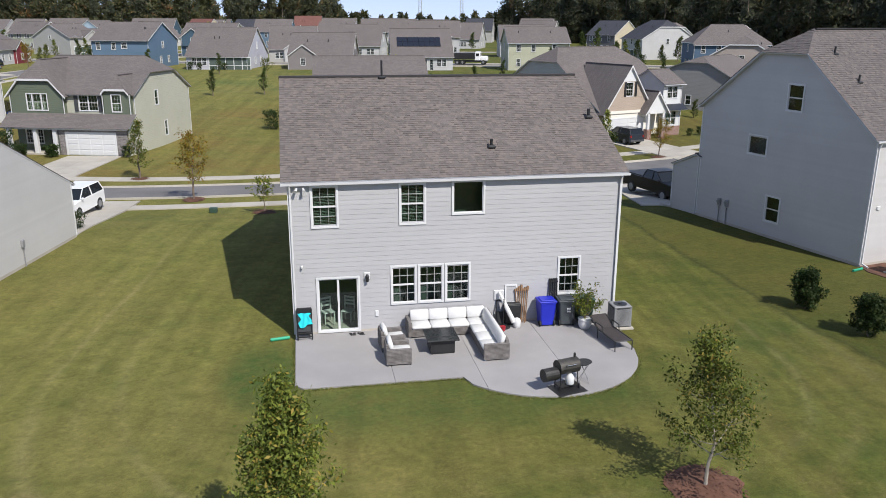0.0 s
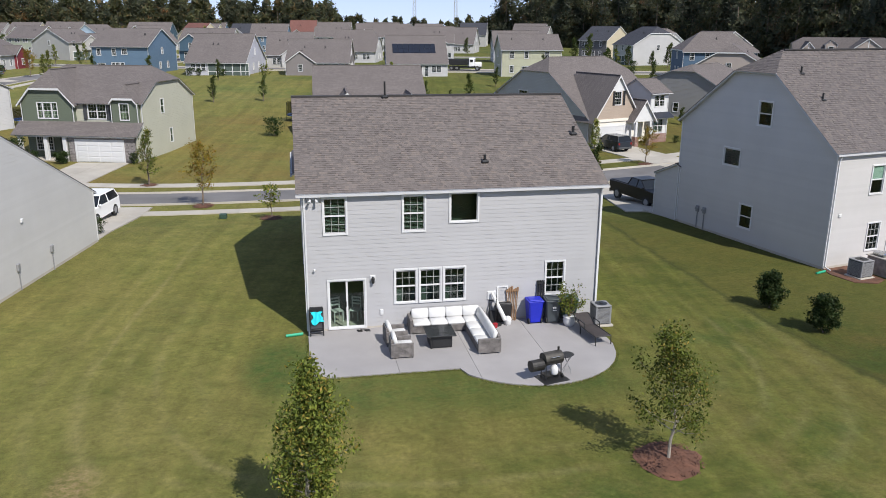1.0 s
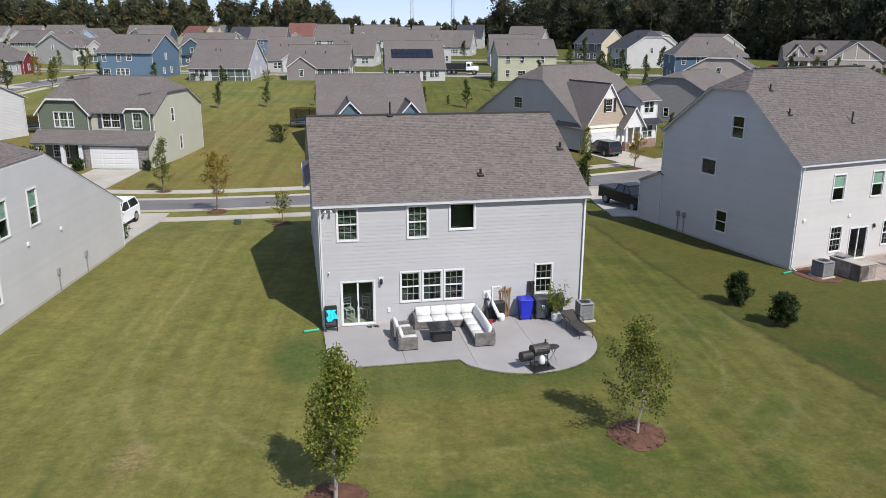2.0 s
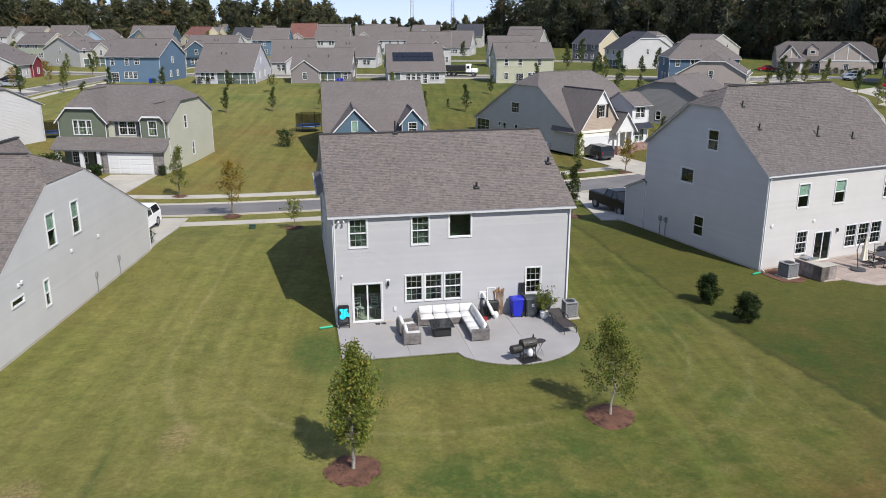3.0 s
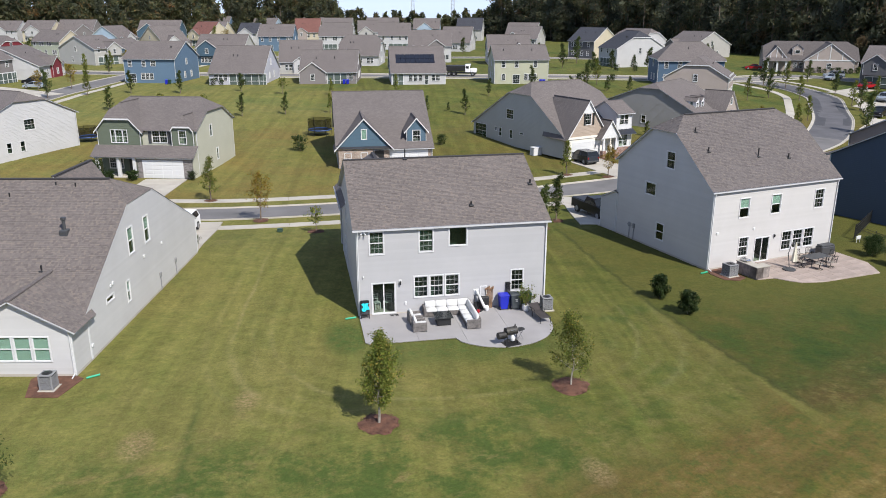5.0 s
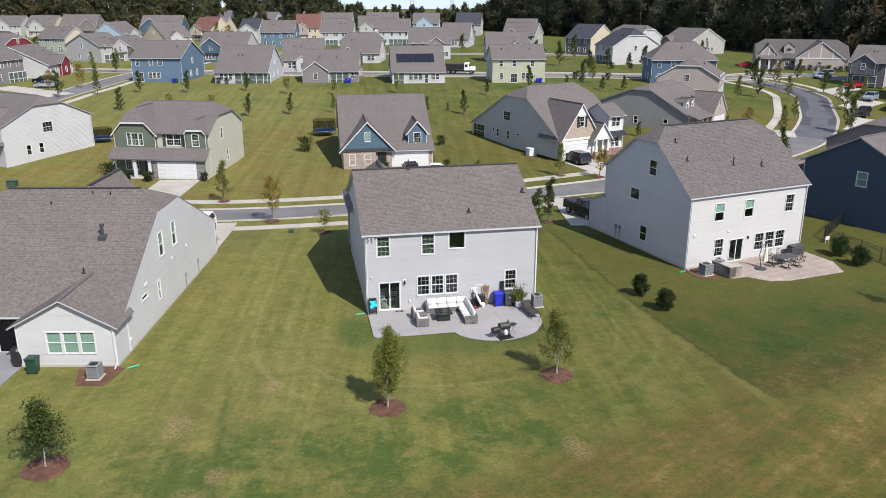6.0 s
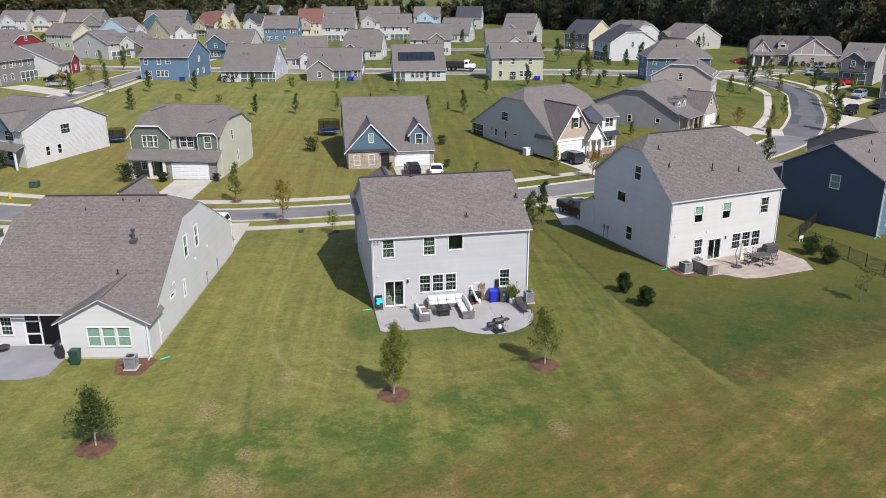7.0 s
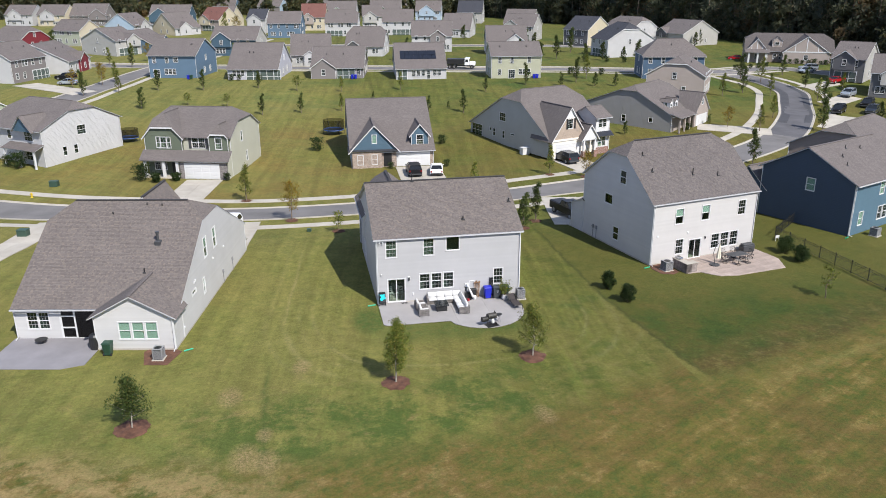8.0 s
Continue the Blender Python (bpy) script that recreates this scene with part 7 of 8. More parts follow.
WOOD = plain("raw_wood", (0.24, 0.14, 0.075), 0.8, 0.3, 4.0, 40.0)
for i in range(7):
    x, lean = 8.50 + i * 0.05, 3 + (i % 3) * 2.2
    g = Geo().tube((0, 0, 0), (0.02, 0, 1.34 + 0.05 * (i % 4)), 0.019, 0.021, 6)
    g.box(-0.02, 0.055, -0.03, 0.03, 1.27, 1.36 + 0.05 * (i % 4), None, 0.008)
    solo("wooden_stake", g, WOOD, "brown wooden stake leaning on the wall", "stake", "stakes", m=pose(x, -0.14 - 0.04 * (i % 3), PZ, -lean, (i - 4) * 1.4, 0))
um = thing("closed_umbrella", pose(8.30, -0.75, PZ, -22, -24, 0), "rolled white patio umbrella leaning on the wall", "umbrella")
part("canopy", Geo().tube((0, 0, 0.25), (0, 0, 1.0), 0.10, 0.085, 10).tube((0, 0, 1.0), (0, 0, 1.55), 0.085, 0.05, 10), CUSHION, um)
part("pole", Geo().tube((0, 0, 0), (0, 0, 0.3), 0.025), WHITE, um)
st = thing("umbrella_stand", pose(7.82, -0.55, PZ), "black umbrella stand with a pole", "stand")
part("base", Geo().lathe([(0.26, 0), (0.26, 0.04), (0.1, 0.09), (0.04, 0.1)], 18), BLACK, st)
part("pole", Geo().tube((0, 0, 0.08), (0, 0, 1.15), 0.022), BLACK, st)
solo("tool_box", Geo().box(-0.3, 0.3, -0.14, 0.14, 0, 0.85, None, 0.02).box(-0.27, 0.27, -0.16, -0.13, 0.45, 0.8, None, 0.01), BLACK, "black plastic storage box against the wall", "box", m=pose(8.25, -0.22, PZ))
tk = Geo().lathe([(0.12, 0), (0.15, 0.04), (0.155, 0.26), (0.11, 0.35), (0.05, 0.38)], 16)
tk.smooth = True
solo("gas_bottle", tk, WHITE, "white gas bottle standing by the stakes", "gas bottle", m=pose(8.33, -0.62, PZ))
solo("trowel_bucket", Geo().lathe([(0.09, 0), (0.11, 0.16), (0.115, 0.17), (0.1, 0.16)], 14), plain("red_plastic", (0.35, 0.02, 0.03), 0.4), "small red plastic bucket", "bucket", m=pose(7.72, -0.85, PZ))
solo("leaning_frame", Geo().ring(-0.24, 0.24, 0, 0.75, 0.06, -0.015, 0.015), WHITE, "white wooden frame leaning against the siding", "frame", m=pose(8.22, -0.06, PZ + 0.78, -3, 0, 0))
# a dark folded frame of unknown use
solo("folded_easel", Geo().ring(-0.17, 0.17, 0, 0.95, 0.035, -0.02, 0.02).box(-0.14, 0.14, -0.008, 0.008, 0.04, 0.5), BLACK, "black folded frame leaning on the siding", "easel", m=pose(7.72, -0.22, PZ, -10, 6, 0))

pot = thing("potted_plant", pose(10.85, -1.15, PZ), "leafy oleander in a white ceramic pot", "potted plant")
pg = Geo().lathe([(0.16, 0), (0.22, 0.08), (0.26, 0.24), (0.24, 0.36), (0.27, 0.40), (0.23, 0.40)], 20)
pg.smooth = True
part("pot", pg, WHITE, pot, "white glazed pot")
rng = np.random.default_rng(44)
stems, tips = Geo(), []
for i in range(16):
    a, r = i * 2.4, rng.uniform(0.15, 0.62)
    p, q = Vector((0, 0, 0.35)), Vector((math.cos(a) * r, math.sin(a) * r, rng.uniform(0.8, 1.75)))
    mid = p.lerp(q, 0.5) + Vector((0, 0, 0.12))
    stems.tube(p, mid, 0.014, 0.01, 5).tube(mid, q, 0.01, 0.004, 5)
    tips += [tuple(mid.lerp(q, t)) for t in (0.1, 0.35, 0.6, 0.8, 1.0)]
part("stem", stems, BARK, pot)
vs, fs = [], []
leaf_cloud(vs, fs, tips, 1000, (0.085, 0.085, 0.085), 0.055, rng)
part("foliage", cloud_mesh("foliage", vs, fs), LEAF, pot)

ch = thing("sun_lounger", pose(11.3, -2.05, PZ, 0, 0, 7), "dark brown mesh sun lounger on the patio edge", "sun lounger")
MESH_SEAT = plain("brown_mesh_fabric", (0.042, 0.034, 0.032), 0.8, 0.25, 4.0, 60.0)
part("seat", Geo().box(-0.31, 0.31, -1.35, -0.05, 0.34, 0.37, None, 0.01), MESH_SEAT, ch)
part("backrest", Geo().box(-0.31, 0.31, 0.0, 0.72, -0.015, 0.015, None, 0.01), MESH_SEAT, ch, m=pose(0, -0.05, 0.36, 24, 0, 0))
lf = Geo()
for x in (-0.34, 0.34):
    lf.path([(x, -1.4, 0.0), (x, -1.38, 0.36), (x, -0.05, 0.36), (x, 0.6, 0.64)], 0.02).path([(x, -0.1, 0.0), (x, -0.1, 0.36)], 0.02).path([(x, -0.45, 0.36), (x, -0.4, 0.58), (x, 0.1, 0.58), (x, 0.12, 0.42)], 0.02)
lf.path([(-0.34, -1.38, 0.36), (0.34, -1.38, 0.36)], 0.02)
part("frame", lf, BLACK, ch)


def ac_unit(m, label, s=0.84, h=0.95):
    u = thing("air_conditioner", m, label, "air conditioner", "air conditioners")
    a = s / 2
    part("pad", Geo().box(-a - 0.08, a + 0.08, -a - 0.08, a + 0.08, 0, 0.08, None, 0.01), CONCRETE, u, "pale plastic pad")
    cabinet = part("cabinet", Geo().box(-a + 0.02, a - 0.02, -a + 0.02, a - 0.02, 0.08, h - 0.03, None, 0.03), DGREY, u)
    for i in range(4):
        lo = Geo()
        z = 0.14
        while z < h - 0.12:
            lo.box(-a + 0.06, a - 0.06, -a, -a + 0.03, z, z + 0.022)
            z += 0.04
        part("louvre", lo, GREY, cabinet, m=pose(0, 0, 0, 0, 0, 90 * i))
    for x in (-1, 1):
        for y in (-1, 1):
            part("post", Geo().box(x * (a - 0.04) - 0.04, x * (a - 0.04) + 0.04, y * (a - 0.04) - 0.04, y * (a - 0.04) + 0.04, 0.08, h, None, 0.015), GREY, cabinet)
    part("top", Geo().box(-a, a, -a, a, h - 0.06, h, None, 0.02), GREY, u)
    part("fan_well", Geo().lathe([(a * 0.72, 0), (a * 0.74, 0.012), (0.08, 0.02), (0.08, 0.045)], 20, (0, 0, h)), BLACK, u, "dark round fan grille")
    return u


ac_unit(pose(12.28, -1.05, 0), "grey air conditioner beside the house corner", 0.70, 0.92)

grill = thing("smoker_grill", pose(8.5, -5.9, PZ, 0, 0, 14) @ Matrix.Scale(0.87, 4), "black barrel smoker grill with side firebox", "grill")
STEEL = plain("worn_black_steel", (0.032, 0.030, 0.028), 0.5, 0.45, 5.0, 30.0, metal=0.3)
RUST = plain("heat_worn_lid", (0.06, 0.055, 0.048), 0.55, 0.5, 4.0, 25.0, metal=0.3)


def barrel(x0, x1, y, z, r, a0, a1, n=16):
    g = Geo()
    k = [(y + r * math.cos(radians(a0 + (a1 - a0) * i / n)), z + r * math.sin(radians(a0 + (a1 - a0) * i / n))) for i in range(n + 1)]
    g.v = [(x, p, q) for x in (x0, x1) for p, q in k]
    m = n + 1
    g.f = [(i, i + 1, m + i + 1, m + i) for i in range(n)] + [tuple(range(m)), tuple(range(2 * m - 1, m - 1, -1))]
    return g


part("barrel", barrel(-0.42, 0.42, 0, 0.86, 0.27, 180, 360), STEEL, grill)
lid = part("lid", barrel(-0.42, 0.42, 0, 0.87, 0.28, 0, 180), RUST, grill, "heat-worn barrel lid")
part("lid_handle", Geo().path([(-0.2, -0.25, 1.02), (-0.2, -0.33, 1.03), (0.2, -0.33, 1.03), (0.2, -0.25, 1.02)], 0.014), CHROME, lid)
part("firebox", Geo().tube((-1.0, 0, 0.66), (-0.43, 0, 0.66), 0.24, 0.24, 18), STEEL, grill, "black cylindrical side firebox")
part("side_shelf", Geo().lathe([(0.26, 0), (0.27, 0.02), (0.25, 0.025)], 18, (0.72, 0.1, 0.80)), BLACK, grill, "round black side shelf")
part("chimney", Geo().tube((0.34, 0.05, 1.08), (0.34, 0.05, 1.3), 0.045), STEEL, grill)
for x in (-0.36, 0.36):
    for y in (-0.2, 0.2):
        part("leg", Geo().tube((x, y, 0.02), (x, y * 0.8, 0.75), 0.022), BLACK, grill)
part("lower_shelf", Geo().box(-0.4, 0.4, -0.22, 0.22, 0.16, 0.19), STEEL, grill)
part("wheel", Geo().tube((0.38, 0.2, 0.1), (0.43, 0.2, 0.1), 0.1, 0.1, 14), RUBBER, grill)
part("wheel", Geo().tube((0.38, -0.2, 0.1), (0.43, -0.2, 0.1), 0.1, 0.1, 14), RUBBER, grill)
gt = Geo().lathe([(0.13, 0), (0.155, 0.05), (0.155, 0.26), (0.1, 0.36), (0.05, 0.40)], 16)
gt.smooth = True
solo("gas_bottle", gt, WHITE, "white gas bottle under the barrel grill", "gas bottle", m=pose(8.58, -6.0, PZ + 0.17) @ Matrix.Scale(0.9, 4))
solo("grill_mat", Geo().box(-0.52, 0.52, -0.45, 0.36, 0, 0.012, None, 0.004), BLACK, "black rubber mat under the grill", "mat", m=pose(8.5, -5.95, PZ, 0, 0, 14))
stool = thing("folding_stool", pose(9.22, -5.55, PZ), "round folding stool with thin metal legs", "stool")
part("seat_ring", Geo().lathe([(0.22, 0), (0.24, 0.015), (0.22, 0.03)], 18, (0, 0, 0.68)), BLACK, stool)
for a in range(4):
    c, s = math.cos(a * 1.571 + 0.5), math.sin(a * 1.571 + 0.5)
    part("leg", Geo().tube((c * 0.2, s * 0.2, 0.69), (-c * 0.22, -s * 0.22, 0), 0.011, n=6), GREY, stool)

GREEN_PLASTIC = plain("green_drain_plastic", (0.03, 0.36, 0.20), 0.5, 0.15)
for x, y, a in ((-0.55, -0.25, 10), (26.2, 3.7, 20), (-14.9, -5.9, 25), (50.7, 7.9, 30)):
    g = Geo().tube((-0.35, 0, 0.06), (0.35, 0, 0.07), 0.055, 0.06, 10)
    for i in range(9):
        g.tube((-0.32 + i * 0.075, 0, 0.062), (-0.29 + i * 0.075, 0, 0.062), 0.066, 0.066, 10)
    solo("drain_hose", g, GREEN_PLASTIC, "bright green corrugated drain hose on the grass", "drain hose", "drain hoses", m=pose(x, y, 0, 0, 0, a))

# ---- the stone patio of the right neighbour ----
sp_ = tagged(new("patio_stone"), "tan stamped stone patio behind the pale house", "patio", kind="structure")
sp_.matrix_basis = RH
outline = [(1.9, -0.01), (2.0, -3.2), (3.3, -3.4), (3.9, -4.4), (4.4, -5.0), (6.0, -5.5), (11.5, -5.75), (12.8, -3.6), (12.8, -0.01)]
rnd_p = random.Random(3)


def inside(x, y):
    hit_in = False
    for (x0, y0), (x1, y1) in zip(outline, outline[1:] + outline[:1]):
        if (y0 > y) != (y1 > y) and x < x0 + (x1 - x0) * (y - y0) / (y1 - y0):
            hit_in = not hit_in
    return hit_in


part("bed", Geo().slab([(x, y, 0.05) for x, y in outline], (0, 0, 1), 0.06), STONE_PATIO, sp_)
for j in range(7):
    for i in range(13):
        x, y = 2.0 + i * 0.9 + (j % 2) * 0.45, -0.9 * (j + 1) + 0.02
        if all(inside(a, b) for a, b in ((x + 0.05, y + 0.05), (x + 0.85, y + 0.05), (x + 0.85, y + 0.8), (x + 0.05, y + 0.8))):
            part("paver", Geo().box(0.012, 0.888, 0.012, 0.888, 0, 0.012, None, 0.005), STONE_PATIO, sp_, m=pose(x, y, 0.05))
isl = thing("outdoor_counter", RH @ pose(1.75, -3.2, 0), "stone outdoor kitchen counter with pale top", "counter")
part("body", Geo().box(0.05, 0.7, 0.05, 2.1, 0, 0.9, None, 0.01).box(0.05, 1.3, 0.05, 0.7, 0, 0.9, None, 0.01), plain("stacked_stone", (0.26, 0.22, 0.20), 0.9, 0.4, 3.0, 10.0, relief=0.6), isl)
part("worktop", Geo().box(0, 0.75, 0, 2.15, 0.9, 0.96, None, 0.01).box(0.75, 1.35, 0, 0.75, 0.9, 0.96, None, 0.01), CONCRETE, isl, "pale slab worktop")
part("grill_lid", Geo().box(0.12, 0.62, 1.2, 1.95, 0.96, 1.18, None, 0.08), CHROME, isl, "steel built-in grill lid")
ac_unit(RH @ pose(0.75, -1.6, 0), "grey air conditioner in a mulch bed")
mb = Geo()
mb.slab([(x, y, 0.03) for x, y in ((0.05, -0.02), (-0.35, -0.8), (-0.3, -2.2), (0.6, -2.8), (1.5, -2.5), (1.75, -0.02))], (0, 0, 1), 0.04)
solo("mulch_bed", mb, MULCH, "strip of brown mulch along the wall", "mulch bed", "mulch beds", m=RH)
cu = thing("cantilever_umbrella", RH @ pose(5.75, -2.5, 0.06) @ Matrix.Scale(0.85, 4), "closed cream cantilever umbrella on a round base", "umbrella")
part("base", Geo().lathe([(0.55, 0), (0.55, 0.1), (0.45, 0.14), (0.05, 0.15)], 22), DGREY, cu)
part("mast", Geo().path([(0, 0, 0.1), (-0.1, 0.05, 0.8), (-0.25, 0.1, 1.5), (0.0, 0.1, 2.3), (0.3, 0.05, 2.55)], 0.035, 8), DGREY, cu)
cg = Geo()
for i in range(12):
    a0, a1 = 2 * math.pi * i / 12, 2 * math.pi * (i + 1) / 12
    for (r0, z0), (r1, z1) in (((0.05, 2.5), (0.2, 1.5)), ((0.2, 1.5), (0.3, 0.75))):
        s0, s1 = (1.0 if i % 2 else 0.72), (0.72 if i % 2 else 1.0)
        cg.add([(0.45 + r0 * s0 * math.cos(a0), r0 * s0 * math.sin(a0), z0), (0.45 + r0 * s1 * math.cos(a1), r0 * s1 * math.sin(a1), z0), (0.45 + r1 * s1 * math.cos(a1), r1 * s1 * math.sin(a1), z1), (0.45 + r1 * s0 * math.cos(a0), r1 * s0 * math.sin(a0), z1)], [(0, 3, 2, 1)])
part("canopy", cg, plain("cream_canvas", (0.62, 0.58, 0.46), 0.9, 0.1), cu, "furled cream canvas")
dt = thing("dining_table", RH @ pose(8.5, -2.4, 0.06), "dark metal patio dining table", "table")
part("tabletop", Geo().box(-1.0, 1.0, -0.55, 0.55, 0.70, 0.73, None, 0.01), DGREY, dt)
for x in (-0.8, 0.8):
    for y in (-0.4, 0.4):
        part("leg", Geo().tube((x, y, 0), (x * 0.9, y * 0.9, 0.7), 0.025), BLACK, dt)


def patio_chair(m):
    c = thing("patio_chair", m, "black metal swivel patio chair with pale seat", "chair", "patio chairs")
    part("seat", Geo().box(-0.25, 0.25, -0.25, 0.25, 0.42, 0.47, None, 0.02), plain("tan_seat", (0.33, 0.29, 0.25), 0.9) if "tan_seat" not in bpy.data.materials else bpy.data.materials["tan_seat"], c)
    fr = Geo()
    for x in (-0.26, 0.26):
        fr.path([(x, -0.24, 0.44), (x, -0.24, 0.64), (x, 0.24, 0.66), (x, 0.26, 0.44)], 0.018)
        fr.path([(x, 0.25, 0.44), (x, 0.34, 0.98)], 0.018)
    fr.path([(-0.26, 0.34, 0.98), (0.26, 0.34, 0.98)], 0.018)
    for i in range(5):
        fr.path([(-0.17 + i * 0.085, 0.26, 0.46), (-0.17 + i * 0.085, 0.33, 0.96)], 0.009, 5)
    part("frame", fr, BLACK, c)
    ring = [(0.27 * math.cos(i * 0.5236), 0.27 * math.sin(i * 0.5236), 0.03) for i in range(13)]
    part("swivel_base", Geo().path(ring, 0.018, 5).tube((0, 0, 0.1), (0, 0, 0.42), 0.03).path([(-0.27, 0, 0.03), (0, 0, 0.12), (0.27, 0, 0.03)], 0.018).path([(0, -0.27, 0.03), (0, 0, 0.12), (0, 0.27, 0.03)], 0.018), BLACK, c)
    return c


pc = patio_chair(RH @ pose(7.9, -3.35, 0.06, 0, 0, 180))
for x, y, a in ((9.1, -3.35, 170), (7.9, -1.5, 5), (9.0, -1.5, -8), (7.1, -2.4, 90), (9.95, -2.4, -95)):
    copy_thing(pc, RH @ pose(x, y, 0.06, 0, 0, a))
gc = thing("covered_grill", RH @ pose(11.4, -0.75, 0.06) @ Matrix.Scale(0.86, 4), "black covered gas grill against the wall", "grill")
part("cover", Geo().box(-0.85, 0.85, -0.4, 0.4, 0.0, 0.85, None, 0.06).box(-0.8, 0.8, -0.36, 0.36, 0.85, 1.02, None, 0.08), DGREY, gc)

# ---- the patio of the left neighbour ----
lp = tagged(new("patio_left"), "grey concrete patio behind the ranch house", "patio", kind="structure")
lp.matrix_basis = LB
part("slab", Geo().slab([(x, y, 0.05) for x, y in ((-0.2, 1.99), (-0.2, -2.2), (0.5, -3.0), (5.5, -3.05), (7.0, -2.4), (7.0, 1.99))], (0, 0, 1), 0.06), PATIO_GREY, lp)
wheelie_bin(LB @ pose(8.1, -0.75, 0), BIN_GREEN, "dark green wheelie bin on the grass by the wall")
kg = thing("covered_grill", LB @ pose(6.75, 0.3, 0.05), "kettle grill under a black cover", "grill")
cgm = Geo().lathe([(0.42, 0.0), (0.46, 0.4), (0.44, 0.75), (0.42, 1.0), (0.3, 1.15), (0.08, 1.22)], 14)
part("cover", cgm, BLACK, kg)
fp = thing("fire_bowl", LB @ pose(2.2, 1.2, 0.05), "low black fire bowl on the patio", "fire bowl")
part("bowl", Geo().lathe([(0.2, 0.12), (0.42, 0.22), (0.46, 0.3), (0.40, 0.28)], 18), BLACK, fp)
for a in range(3):
    part("leg", Geo().tube((0.25 * math.cos(a * 2.1), 0.25 * math.sin(a * 2.1), 0), (0.2 * math.cos(a * 2.1), 0.2 * math.sin(a * 2.1), 0.2), 0.02), BLACK, fp)
ac_unit(LB @ pose(12.1, -1.45, 0), "grey air conditioner on a pad in mulch", 0.72, 0.92)
mb = Geo().slab([(x, y, 0.03) for x, y in ((10.6, -0.4), (11.3, -2.45), (13.0, -2.45), (13.4, -0.3), (13.0, -0.02), (10.8, -0.02))], (0, 0, 1), 0.04)
solo("mulch_bed", mb, MULCH, "brown mulch bed round the air conditioner", "mulch bed", "mulch beds", m=LB)
ac_unit(NH @ pose(2.6, -1.5, 0), "grey air conditioner behind the navy house")

# ---- black metal fence of the navy house ----
fence = thing("fence", I4, "black metal picket fence round the navy garden", "fence")
line = [(48.7, 14.2), (43.4, 9.6), (44.0, 3.0), (44.6, -5.5), (46.0, -16.0)]
for (x0, y0), (x1, y1) in zip(line, line[1:]):
    L = math.hypot(x1 - x0, y1 - y0)
    n = max(1, round(L / 2.4))
    for i in range(n):
        a, b = Vector((x0, y0, 0)).lerp(Vector((x1, y1, 0)), i / n), Vector((x0, y0, 0)).lerp(Vector((x1, y1, 0)), (i + 1) / n)
        part("post", Geo().tube(a, a + Vector((0, 0, 1.35)), 0.04, n=4), BLACK, fence)
        pk = Geo()
        for z in (0.12, 1.0, 1.2):
            pk.tube(a + Vector((0, 0, z)), b + Vector((0, 0, z)), 0.018, n=4)
        for j in range(1, 20):
            p = a.lerp(b, j / 20)
            pk.tube(p + Vector((0, 0, 0.08)), p + Vector((0, 0, 1.22)), 0.009, n=4, caps=False)
        part("picket_panel", pk, BLACK, fence)
solo("white_sign", Geo().box(-0.25, 0.25, -0.02, 0.02, 0.3, 0.62, None, 0.01).box(-0.2, -0.16, -0.015, 0.015, 0, 0.3).box(0.16, 0.2, -0.015, 0.015, 0, 0.3), WHITE, "small white yard sign at the fence", "sign", m=pose(43.0, 8.6, 0, 0, 0, 10))

# two white chairs that show through the sliding door
for x, a in ((1.25, 20), (2.02, -25)):
    c = thing("dining_chair", pose(x, 0.95, 0.12, 0, 0, a), "white wooden dining chair behind the glass door", "chair", "dining chairs")
    part("seat", Geo().box(-0.22, 0.22, -0.22, 0.22, 0.43, 0.47, None, 0.01), WHITE, c)
    for sx in (-0.19, 0.19):
        part("leg", Geo().box(sx - 0.02, sx + 0.02, -0.21, -0.17, 0, 0.43), WHITE, c)
        part("leg", Geo().box(sx - 0.02, sx + 0.02, 0.17, 0.21, 0, 0.98), WHITE, c)
    for z in (0.62, 0.76, 0.90):
        part("slat", Geo().box(-0.19, 0.19, 0.18, 0.205, z, z + 0.07), WHITE, c)

